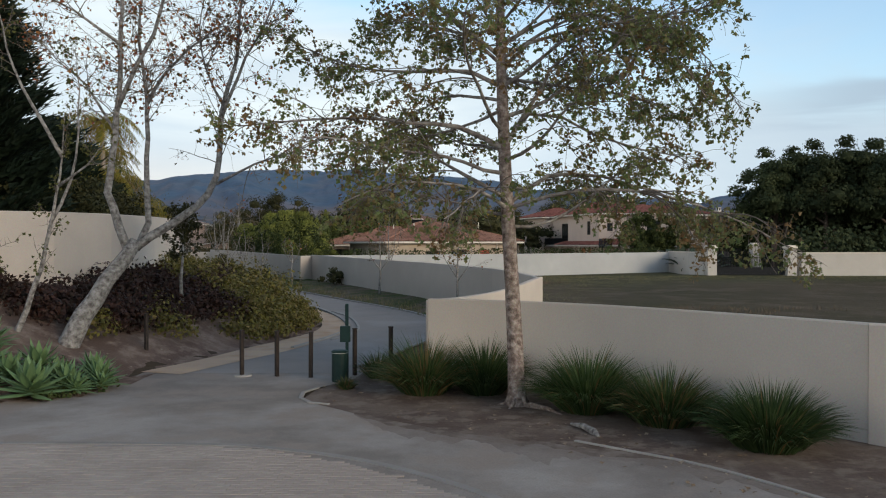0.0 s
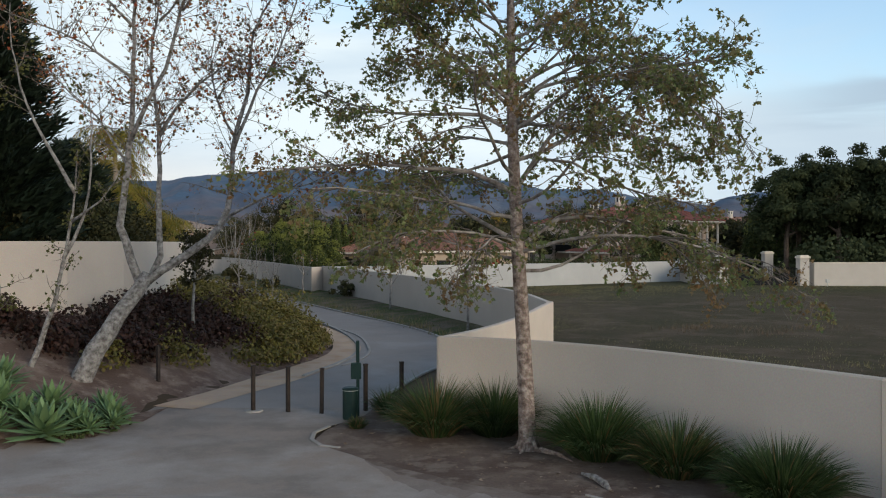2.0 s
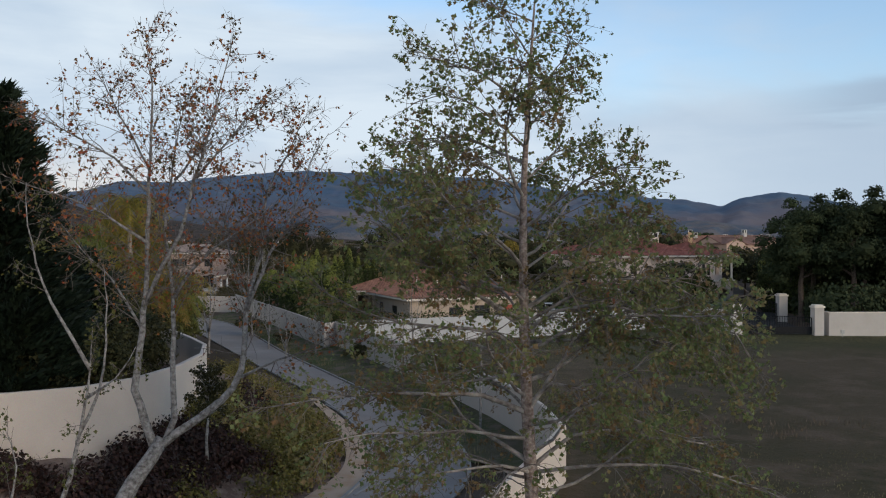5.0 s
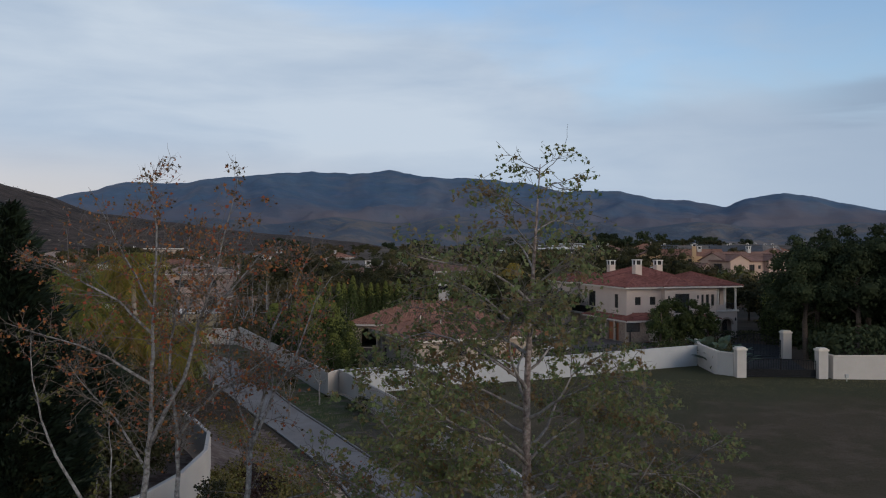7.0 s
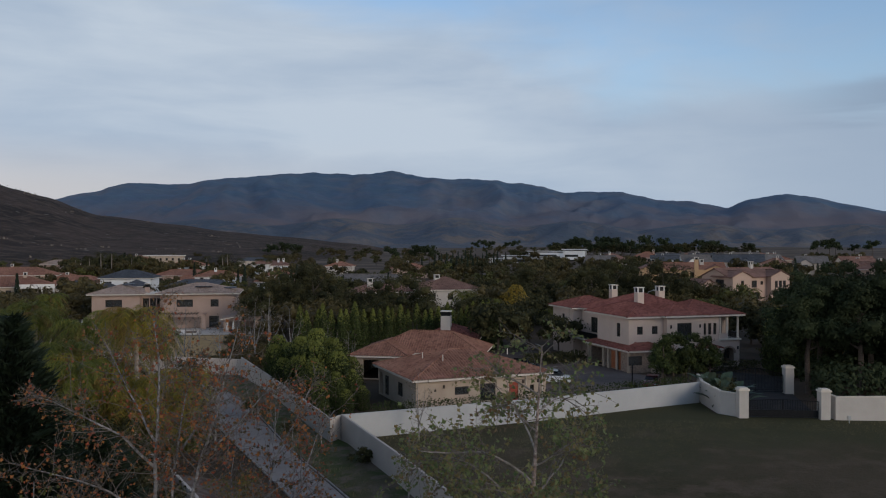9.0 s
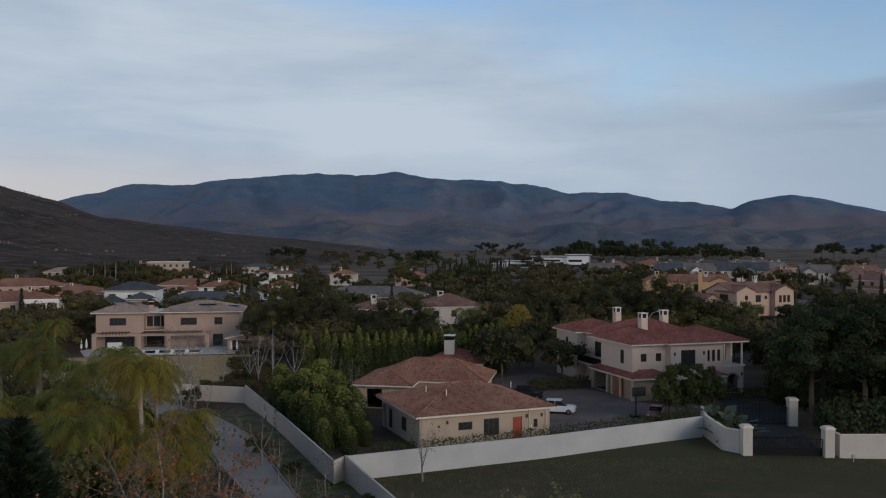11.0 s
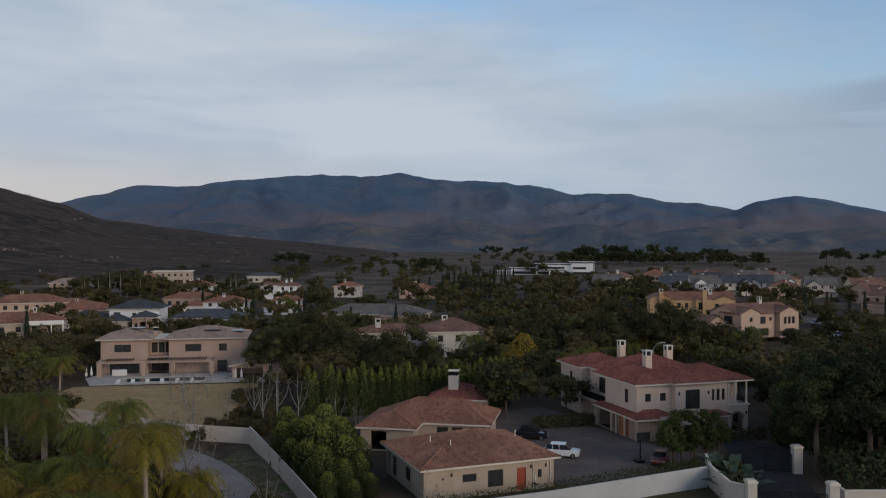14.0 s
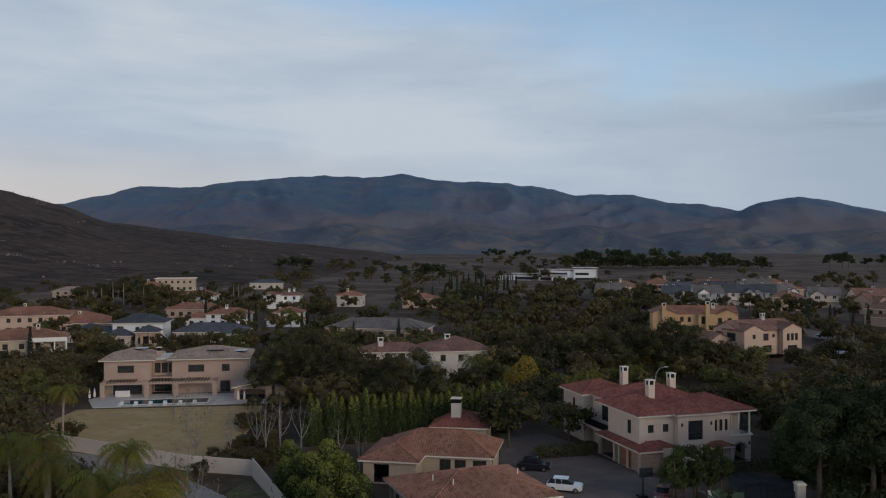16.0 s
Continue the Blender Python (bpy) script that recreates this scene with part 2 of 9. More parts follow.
GLASS = glassy("window_glass", (0.22, 0.24, 0.25))
DARKGLASS = glassy("tinted_glass", (0.06, 0.07, 0.08))
DARK_FRAME = mat("dark_window_frame", (0.05, 0.035, 0.028), (0.08, 0.055, 0.04), 5, 0.5, 0.05)
WHITE_FRAME = mat("white_frame", (0.7, 0.68, 0.64), (0.76, 0.74, 0.7), 4, 0.5, 0.05)
RED_DOOR = mat("red_door_paint", (0.26, 0.05, 0.03), (0.32, 0.07, 0.04), 4, 0.5, 0.08)
WOOD_DOOR = mat("garage_door_wood", (0.28, 0.09, 0.035), (0.38, 0.14, 0.06), 2.5, 0.5, 0.15, 18)
IRON = mat("black_iron", (0.012, 0.012, 0.013), (0.025, 0.025, 0.027), 6, 0.45, 0.1, metal=0.6)
DARK_ROOM = mat("room_shade_dark", (0.03, 0.026, 0.022), (0.05, 0.042, 0.035), 2, 0.9, 0)
CONCRETE = mat("kerb_concrete", (0.26, 0.245, 0.225), (0.35, 0.33, 0.305), 1.5, 0.9, 0.25, 25)
APRON = mat("sandy_concrete", (0.42, 0.27, 0.16), (0.52, 0.37, 0.245), 0.8, 0.9, 0.3, 20, c3=(0.46, 0.34, 0.25))
ASPHALT = ground_mat("path_asphalt", (0.232, 0.210, 0.196), (0.292, 0.268, 0.252), (0.26, 0.230, 0.212), 0.12, 0.6, 30, 0.35, 0.008, 0.92)
PLAZA = ground_mat("worn_pavement", (0.212, 0.184, 0.164), (0.325, 0.292, 0.268), (0.275, 0.23, 0.20), 0.22, 0.55, 26, 0.5, 0.012, 0.9)
PAVER = mat("paver_brick", (0.315, 0.260, 0.222), (0.41, 0.345, 0.30), 0.6, 0.9, 0.3, 30, vary=0.07)
SOIL = ground_mat("bank_soil", (0.125, 0.085, 0.068), (0.19, 0.14, 0.115), (0.24, 0.185, 0.155), 0.4, 1.6, 14, 0.9, 0.06, speck=((0.28, 0.23, 0.18), 2.2))
BED = ground_mat("planting_bed_soil", (0.110, 0.080, 0.066), (0.155, 0.12, 0.10), (0.20, 0.162, 0.138), 0.5, 1.8, 16, 0.9, 0.05, speck=((0.26, 0.2, 0.15), 2.6))
SPILL_DARK = ground_mat("trodden_soil", (0.135, 0.104, 0.088), (0.185, 0.15, 0.13), (0.215, 0.178, 0.155), 0.5, 1.6, 16, 0.6, 0.02)
SPILL = ground_mat("dusty_paving", (0.165, 0.136, 0.118), (0.235, 0.203, 0.182), (0.215, 0.178, 0.155), 0.4, 1.1, 20, 0.5, 0.012)
FIELD = ground_mat("lot_grass", (0.060, 0.050, 0.024), (0.088, 0.066, 0.040), (0.112, 0.082, 0.054), 0.05, 0.3, 4, 1.0, 0.15)
VERGE = ground_mat("verge_grass", (0.068, 0.090, 0.030), (0.115, 0.098, 0.058), (0.165, 0.128, 0.096), 0.2, 0.7, 12, 1.0, 0.1)
LAND = ground_mat("valley_land", (0.058, 0.042, 0.027), (0.112, 0.079, 0.055), (0.15, 0.108, 0.078), 0.006, 0.03, 0.5, 0.4, 0.3)
SCRUB = ground_mat("hill_scrub", (0.034, 0.025, 0.018), (0.070, 0.048, 0.036), (0.105, 0.071, 0.053), 0.008, 0.06, 0.3, 1.0, 2.5, speck=((0.24, 0.20, 0.16), 0.035))
# mountain tones carry the blue of the distant air in their base colour
MOUNTAIN = ground_mat("hazed_chaparral", (0.068, 0.114, 0.176), (0.092, 0.138, 0.198), (0.125, 0.145, 0.183), 0.0008, 0.0035, 0.015, 0.5, 12.0)
# foothill browns mixed with part of the range's haze blue
FOOTHILL = ground_mat("hazed_foothill_scrub", (0.085, 0.105, 0.135), (0.115, 0.125, 0.145), (0.175, 0.150, 0.135), 0.002, 0.008, 0.04, 1.0, 8.0)
DRY_GRASS = ground_mat("dry_lawn", (0.38, 0.26, 0.12), (0.45, 0.315, 0.16), (0.33, 0.225, 0.11), 0.15, 0.6, 9, 0.6, 0.05)
COURT = ground_mat("drive_paving", (0.128, 0.10, 0.088), (0.175, 0.14, 0.122), (0.148, 0.116, 0.101), 0.2, 1.0, 12, 0.3, 0.02)
WATER = mat("pool_water", (0.02, 0.06, 0.08), (0.03, 0.08, 0.10), 1.5, 0.12, 0.1, 8)
BARK_SYC = mat("sycamore_bark", (0.40, 0.345, 0.31), (0.085, 0.06, 0.05), 9.0, 0.9, 1.0, 30, c3=(0.225, 0.175, 0.15))
BARK_LIMB = mat("limb_bark", (0.36, 0.33, 0.30), (0.11, 0.09, 0.08), 5.0, 0.9, 0.6, 24, c3=(0.23, 0.205, 0.185))
BARK_PALE = mat("pale_sycamore_bark", (0.37, 0.355, 0.34), (0.075, 0.066, 0.06), 8.0, 0.9, 1.0, 34, c3=(0.22, 0.207, 0.195))
BARK_TWIG = mat("twig_bark", (0.12, 0.10, 0.085), (0.19, 0.165, 0.145), 5, 0.9, 0.4, 24)
BARK_DARK = mat("dark_bark", (0.07, 0.052, 0.04), (0.13, 0.10, 0.08), 5, 0.95, 0.7, 20)
BARK_PALM = mat("palm_bark", (0.22, 0.18, 0.15), (0.34, 0.29, 0.24), 6, 0.95, 0.6, 20)
LEAF_SYC = leafy("sycamore_leaves", [(0.145, 0.20, 0.075), (0.205, 0.255, 0.10), (0.27, 0.30, 0.122), (0.24, 0.23, 0.10), (0.30, 0.22, 0.10), (0.175, 0.215, 0.08)], 0.5)
LEAF_RUST = leafy("withering_sycamore_leaves", [(0.21, 0.145, 0.075), (0.28, 0.19, 0.09), (0.17, 0.135, 0.07), (0.30, 0.165, 0.075)], 0.45)
LEAF_RED = leafy("red_autumn_leaves", [(0.36, 0.085, 0.042), (0.28, 0.10, 0.048), (0.22, 0.12, 0.06), (0.44, 0.18, 0.05), (0.33, 0.13, 0.052)], 0.4)
LEAF_DARK = leafy("dark_evergreen_leaves", [(0.020, 0.024, 0.010), (0.054, 0.054, 0.021), (0.088, 0.079, 0.031), (0.034, 0.037, 0.015)], 0.2, 0.85)
LEAF_OAK = leafy("oak_leaves", [(0.022, 0.034, 0.014), (0.038, 0.052, 0.022), (0.054, 0.066, 0.028), (0.027, 0.040, 0.017)], 0.2, 0.85)
LEAF_OLIVE = leafy("olive_leaves", [(0.044, 0.038, 0.014), (0.100, 0.080, 0.028), (0.070, 0.058, 0.022), (0.145, 0.108, 0.04)], 0.25)
LEAF_GREEN = leafy("green_leaves", [(0.056, 0.063, 0.019), (0.086, 0.091, 0.025), (0.125, 0.12, 0.033), (0.067, 0.073, 0.023)], 0.25)
LEAF_BROWN = leafy("brown_thin_leaves", [(0.10, 0.072, 0.034), (0.14, 0.10, 0.045), (0.085, 0.068, 0.035)], 0.3)
LEAF_TIP = leafy("new_growth_leaves", [(0.14, 0.155, 0.032), (0.185, 0.195, 0.04), (0.105, 0.122, 0.028)], 0.3)
LEAF_GOLD = leafy("golden_leaves", [(0.24, 0.165, 0.022), (0.32, 0.22, 0.032), (0.17, 0.14, 0.028)], 0.3)
LEAF_HEDGE = leafy("hedge_leaves", [(0.026, 0.038, 0.013), (0.040, 0.055, 0.017), (0.082, 0.10, 0.028), (0.031, 0.043, 0.014)], 0.25, 0.85)
LEAF_CONIFER = leafy("conifer_needles", [(0.012, 0.020, 0.012), (0.018, 0.030, 0.016), (0.024, 0.036, 0.018)], 0.1)
FROND = leafy("palm_fronds", [(0.070, 0.095, 0.018), (0.122, 0.138, 0.025), (0.18, 0.168, 0.03), (0.088, 0.106, 0.02)], 0.3)
FROND_GOLD = leafy("golden_palm_fronds", [(0.115, 0.12, 0.02), (0.195, 0.172, 0.025), (0.285, 0.20, 0.028), (0.10, 0.11, 0.02)], 0.35)
FROND_DRY = leafy("dry_palm_fronds", [(0.20, 0.13, 0.04), (0.26, 0.16, 0.045), (0.16, 0.11, 0.04)], 0.3)
BLADE = leafy("grass_blades", [(0.022, 0.044, 0.014), (0.046, 0.082, 0.026), (0.085, 0.125, 0.048), (0.030, 0.056, 0.018)], 0.3)
BLADE_DRY = leafy("dry_grass_blades", [(0.22, 0.14, 0.06), (0.16, 0.11, 0.05), (0.10, 0.085, 0.035)], 0.25)
AGAVE = leafy("agave_leaves", [(0.09, 0.16, 0.072), (0.135, 0.22, 0.10), (0.19, 0.27, 0.135)], 0.1, 0.45)
COVER_DARK = leafy("dark_red_groundcover", [(0.026, 0.012, 0.009), (0.044, 0.018, 0.013), (0.022, 0.015, 0.010), (0.07, 0.034, 0.026), (0.022, 0.017, 0.010)], 0.15)
COVER_GREEN = leafy("yellow_green_groundcover", [(0.115, 0.105, 0.024), (0.17, 0.148, 0.032), (0.075, 0.076, 0.022), (0.20, 0.15, 0.055), (0.095, 0.088, 0.025)], 0.2)
COVER_LOW = leafy("low_green_groundcover", [(0.030, 0.048, 0.014), (0.045, 0.062, 0.018), (0.06, 0.066, 0.024)], 0.2)
POST_WOOD = mat("weathered_post_wood", (0.022, 0.017, 0.015), (0.048, 0.036, 0.03), 6, 0.85, 0.5, 30)
GREEN_METAL = mat("green_painted_metal", (0.006, 0.022, 0.02), (0.009, 0.032, 0.028), 3, 0.5, 0.1, 30)
GALV = mat("galvanised_steel", (0.35, 0.36, 0.36), (0.45, 0.46, 0.46), 8, 0.45, 0.1, 30, metal=0.8)
RUBBER = mat("tyre_rubber", (0.012, 0.012, 0.012), (0.02, 0.02, 0.02), 8, 0.9, 0.2)
ALLOY = mat("alloy_rim", (0.3, 0.3, 0.31), (0.4, 0.4, 0.41), 8, 0.35, 0.05, metal=0.9)
CAR_WHITE = mat("white_car_paint", (0.72, 0.73, 0.74), (0.76, 0.77, 0.78), 1, 0.3, 0, coat=0.8)
CAR_BLACK = mat("black_car_paint", (0.010, 0.011, 0.013), (0.016, 0.017, 0.02), 1, 0.25, 0, coat=0.8)
CAR_RED = mat("dark_red_car_paint", (0.10, 0.012, 0.012), (0.13, 0.016, 0.016), 1, 0.3, 0, coat=0.8)
CAR_GREY = mat("grey_car_paint", (0.30, 0.31, 0.33), (0.36, 0.37, 0.39), 1, 0.3, 0, coat=0.8)
LAMP_RED = mat("tail_lamp_red", (0.25, 0.01, 0.01), (0.3, 0.015, 0.015), 2, 0.2, 0)
SOLAR = mat("solar_panel", (0.010, 0.014, 0.028), (0.016, 0.022, 0.04), 2, 0.15, 0)
CUSHION = mat("pale_cushion", (0.62, 0.6, 0.57), (0.7, 0.68, 0.65), 3, 0.9, 0.1)



def island_toned(m, low, high):
    """Joined pieces: each one lighter or darker than the next."""
    n, l = m.node_tree.nodes, m.node_tree.links
    g = n.new("ShaderNodeNewGeometry")
    r = n.new("ShaderNodeMapRange"); r.inputs["To Min"].default_value, r.inputs["To Max"].default_value = low, high
    hs = [x for x in n if x.type == "HUE_SAT"][0]
    l.new(g.outputs["Random Per Island"], r.inputs["Value"]); l.new(r.outputs[0], hs.inputs["Value"])
    return m


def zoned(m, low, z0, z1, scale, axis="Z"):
    """One ground cover or painted tone giving way unevenly to another along an axis."""
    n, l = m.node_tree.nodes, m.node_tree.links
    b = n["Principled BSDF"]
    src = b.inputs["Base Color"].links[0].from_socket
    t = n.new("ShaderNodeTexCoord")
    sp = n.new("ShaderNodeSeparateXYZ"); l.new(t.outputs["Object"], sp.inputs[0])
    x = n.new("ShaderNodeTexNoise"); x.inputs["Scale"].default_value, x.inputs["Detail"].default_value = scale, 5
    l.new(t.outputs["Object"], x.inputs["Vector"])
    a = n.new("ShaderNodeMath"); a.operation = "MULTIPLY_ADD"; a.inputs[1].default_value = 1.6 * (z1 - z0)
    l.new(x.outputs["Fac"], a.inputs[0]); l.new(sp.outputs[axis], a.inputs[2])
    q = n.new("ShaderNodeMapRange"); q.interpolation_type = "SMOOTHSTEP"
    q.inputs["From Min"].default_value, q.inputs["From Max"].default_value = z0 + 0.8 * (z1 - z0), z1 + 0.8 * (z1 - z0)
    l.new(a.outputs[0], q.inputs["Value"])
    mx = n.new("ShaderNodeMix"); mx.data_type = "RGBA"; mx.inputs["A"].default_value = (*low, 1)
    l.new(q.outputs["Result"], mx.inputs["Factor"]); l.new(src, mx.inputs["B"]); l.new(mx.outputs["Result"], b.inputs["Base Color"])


# painted haze blue gives way to brownish mauve on the lower mountain slopes
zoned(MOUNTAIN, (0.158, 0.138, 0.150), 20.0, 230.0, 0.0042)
zoned(FIELD, (0.066, 0.063, 0.030), 84.0, 62.0, 0.11, "Y")
PAVER_REST = island_toned(mat("paver_brick_field", (0.315, 0.260, 0.222), (0.41, 0.345, 0.30), 0.6, 0.9, 0.3, 30), 0.93, 1.07)
ROCK = mat("boulder_rock", (0.14, 0.11, 0.085), (0.23, 0.19, 0.155), 0.3, 0.95, 0.5, 2.0)
HOUSE_CREAM = mat("house_stucco_cream", (0.385, 0.305, 0.235), (0.45, 0.365, 0.285), 0.45, 0.9, 0.12, 30)
APRON_GREY = mat("rim_concrete", (0.225, 0.203, 0.186), (0.30, 0.275, 0.255), 0.7, 0.9, 0.2, 25)
DRIVE_TAR = ground_mat("dark_asphalt", (0.035, 0.034, 0.034), (0.052, 0.05, 0.05), (0.065, 0.058, 0.054), 0.15, 0.8, 20, 0.4, 0.01, 0.85)
# wall render with the cool tone of its shaded side mixed into the colour
STUCCO_SHADED = mat("stucco_shaded_cool", (0.40, 0.40, 0.40), (0.47, 0.47, 0.465), 0.35, 0.9, 0.12, 30)
# ---- mesh building ----
class Shape:
    """Vertices and faces gathered for one mesh."""
    def __init__(self):
        self.v, self.f = [], []

    def add(self, verts, faces):
        o = len(self.v)
        self.v.extend([tuple(p) for p in verts])
        self.f.extend([tuple(i + o for i in f) for f in faces])
        return self

    def box(self, x0, y0, z0, x1, y1, z1, bevel=0.0):
        if bevel <= 0:
            return self.add([(x0, y0, z0), (x1, y0, z0), (x1, y1, z0), (x0, y1, z0), (x0, y0, z1), (x1, y0, z1), (x1, y1, z1), (x0, y1, z1)],
                            [(3, 2, 1, 0), (4, 5, 6, 7), (0, 1, 5, 4), (1, 2, 6, 5), (2, 3, 7, 6), (3, 0, 4, 7)])
        b = bevel
        ring = [(x0 + b, y0), (x1 - b, y0), (x1, y0 + b), (x1, y1 - b), (x1 - b, y1), (x0 + b, y1), (x0, y1 - b), (x0, y0 + b)]
        inner = [(x0 + b, y0 + b), (x1 - b, y0 + b), (x1 - b, y0 + b), (x1 - b, y1 - b), (x1 - b, y1 - b), (x0 + b, y1 - b), (x0 + b, y1 - b), (x0 + b, y0 + b)]
        vs = [(x, y, z0) for x, y in ring] + [(x, y, z1 - b) for x, y in ring] + [((x + i) / 2 if abs(x - i) > 0 else x, (y + j) / 2 if abs(y - j) > 0 else y, z1) for (x, y), (i, j) in zip(ring, inner)]
        fs = [tuple(range(7, -1, -1)), tuple(range(16, 24))]
        for k in range(8):
            n = (k + 1) % 8
            fs += [(k, n, n + 8, k + 8), (k + 8, n + 8, n + 16, k + 16)]
        return self.add(vs, fs)

    def tube(self, path, radii, sides=6, caps=True):
        path = [Vector(p) for p in path]
        vs, fs = [], []
        side = None
        for i, p in enumerate(path):
            d = (path[min(i + 1, len(path) - 1)] - path[max(i - 1, 0)]).normalized()
            if side is None:
                side = d.cross(Vector((0.31, 0.17, 0.93)) if abs(d.z) < 0.9 else Vector((1, 0, 0))).normalized()
            side = (side - d * side.dot(d)).normalized()
            other = d.cross(side)
            for k in range(sides):
                a = 2 * math.pi * k / sides
                vs.append(p + (side * math.cos(a) + other * math.sin(a)) * radii[i])
        for i in range(len(path) - 1):
            for k in range(sides):
                n = (k + 1) % sides
                fs.append((i * sides + k, i * sides + n, (i + 1) * sides + n, (i + 1) * sides + k))
        if caps:
            fs.append(tuple(range(sides - 1, -1, -1)))
            fs.append(tuple((len(path) - 1) * sides + k for k in range(sides)))
        return self.add(vs, fs)

    def prism(self, outline, z0, z1):
        n = len(outline)
        return self.add([(x, y, z0) for x, y in outline] + [(x, y, z1) for x, y in outline],
                        [tuple(range(n - 1, -1, -1)), tuple(range(n, 2 * n))] + [(k, (k + 1) % n, n + (k + 1) % n, n + k) for k in range(n)])

    def mesh(self, name, material, smooth=False):
        me = bpy.data.meshes.new(name)
        me.from_pydata(self.v, [], self.f)
        if material:
            me.materials.append(material)
        if smooth:
            me.polygons.foreach_set("use_smooth", [True] * len(me.polygons))
        me.update()
        return me


def thing(name, label, category, at=(0, 0, 0), turn=0.0, group="", kind=""):
    ob = new(name)
    ob.matrix_basis = pose(*at, 0, 0, turn)
    return tagged(ob, label, category, group, kind)


def part(name, shape, material, parent, label="", smooth=False):
    ob = new(name, shape.mesh(name, material, smooth))
    ob.parent = parent
    if label:
        ob["label"] = label
    return ob


def solid(name, shape, material, label="", category="", kind="", smooth=False, group=""):
    return tagged(new(name, shape.mesh(name, material, smooth)), label, category, group, kind)


def smooth(a, b, x):
    t = min(max((x - a) / (b - a), 0.0), 1.0)
    return t * t * (3 - 2 * t)


def lerp_table(table, x):
    if x <= table[0][0]:
        return table[0][1]
    for (x0, y0), (x1, y1) in zip(table, table[1:]):
        if x <= x1:
            k = (x - x0) / (x1 - x0)
            k = k * k * (3 - 2 * k) * 0.5 + k * 0.5
            return y0 + (y1 - y0) * k
    return table[-1][1]


def spline(pts, step):
    """Points along a smooth curve through pts."""
    pts = [Vector((*p, 0)) if len(p) == 2 else Vector(p) for p in pts]
    out = []
    for i in range(len(pts) - 1):
        p0, p1, p2, p3 = pts[max(i - 1, 0)], pts[i], pts[i + 1], pts[min(i + 2, len(pts) - 1)]
        n = max(int((p2 - p1).length / step), 1)
        for k in range(n):
            t = k / n
            out.append(0.5 * ((2 * p1) + (p2 - p0) * t + (2 * p0 - 5 * p1 + 4 * p2 - p3) * t * t + (3 * p1 - p0 - 3 * p2 + p3) * t ** 3))
    out.append(pts[-1])
    return out

# ---- ground, roads, walls ----
BANK_EDGE = [(-40.08, 13.9), (-22.1, 16.38), (-14.1, 17.61), (-9.86, 18.69), (-8.27, 21.01), (-7.79, 24.26), (-7.05, 26.42), (-6.27, 29.51), (-5.49, 31.83), (-4.91, 35.23), (-5.33, 39.09),
             (-7.16, 45.11), (-9.9, 52.22), (-13.55, 59.48), (-18.6, 68.75), (-24.46, 79.57), (-30.02, 89.92), (-36.08, 98.88), (-42.62, 105.99), (-50.65, 111.24), (-60.67, 114.33)]
EDGE = spline(BANK_EDGE, 0.8)
EDGE_A = np.array([(p.x, p.y) for p in EDGE])


def bank_distance(x, y):
    """Metres behind the path's kerb on the planted side; negative on the path."""
    d = np.hypot(EDGE_A[:, 0] - x, EDGE_A[:, 1] - y)
    i = int(d.argmin())
    a, b = EDGE_A[max(i - 1, 0)], EDGE_A[min(i + 1, len(EDGE_A) - 1)]
    s = (b[0] - a[0]) * (y - a[1]) - (b[1] - a[1]) * (x - a[0])
    return d[i] if s > 0 else -d[i]


def height(x, y):
    z = 0.5 * smooth(46, 108, y) + 3.0 * smooth(170, 500, y) + 6.0 * smooth(500, 1900, y)
    z += 1.6 * smooth(140, 230, y) * smooth(30, 90, x)
    if -60 < x < 0 and 12 < y < 118:
        d = bank_distance(x, y)
        if d > 0:
            z += min(max(0.42 * (d - 0.75), 0), 2.4 + 0.3 * smooth(30, 35, y)) * (1 - smooth(46, 71, y))
            if d < 9 and y < 54:
                z += 0.06 * noise.noise((x * 0.9, y * 0.9, 3.1)) * min(d, 1)
    return z


def sheet(xs, ys, lower=0.0):
    s = Shape()
    nx = len(xs)
    s.add([(x, y, height(x, y) - lower) for y in ys for x in xs],
          [(j * nx + i, j * nx + i + 1, (j + 1) * nx + i + 1, (j + 1) * nx + i) for j in range(len(ys) - 1) for i in range(nx - 1)])
    return s


def steps(*spans):
    out = []
    for a, b, st in spans:
        k = a
        while k < b - 1e-6:
            out.append(k)
            k += st
    return out + [spans[-1][1]]


GX = steps((-4600, -600, 400), (-600, -150, 50), (-150, -32, 8), (-32, 12, 0.8), (12, 60, 6), (60, 200, 14), (200, 600, 50), (600, 4600, 400))
GY = steps((-600, -40, 80), (-40, 8, 6), (8, 80, 0.9), (80, 200, 5), (200, 400, 15), (400, 1000, 60), (1000, 4800, 380))
solid("ground", sheet(GX, GY), LAND, "valley ground of dry grass and bare soil", "ground", "structure")


def ribbon(left, right, rise, cross=3):
    """A paved strip between two edges of equally many points."""
    s = Shape()
    n = cross + 1
    for a, b in zip(left, right):
        for k in range(n):
            p = a.lerp(b, k / cross)
            s.v.append((p.x, p.y, 0.5 * smooth(46, 108, p.y) + rise))
    for i in range(len(left) - 1):
        for k in range(cross):
            s.f.append((i * n + k, i * n + k + 1, (i + 1) * n + k + 1, (i + 1) * n + k))
    return s


def even(pts, count):
    """count points at even steps along a curve."""
    c = spline(pts, 0.3)
    d = [0.0]
    for a, b in zip(c, c[1:]):
        d.append(d[-1] + (b - a).length)
    out, i = [], 0
    for k in range(count):
        t = d[-1] * k / (count - 1)
        while i < len(d) - 2 and d[i + 1] < t:
            i += 1
        out.append(c[i].lerp(c[i + 1], (t - d[i]) / max(d[i + 1] - d[i], 1e-6)))
    return out


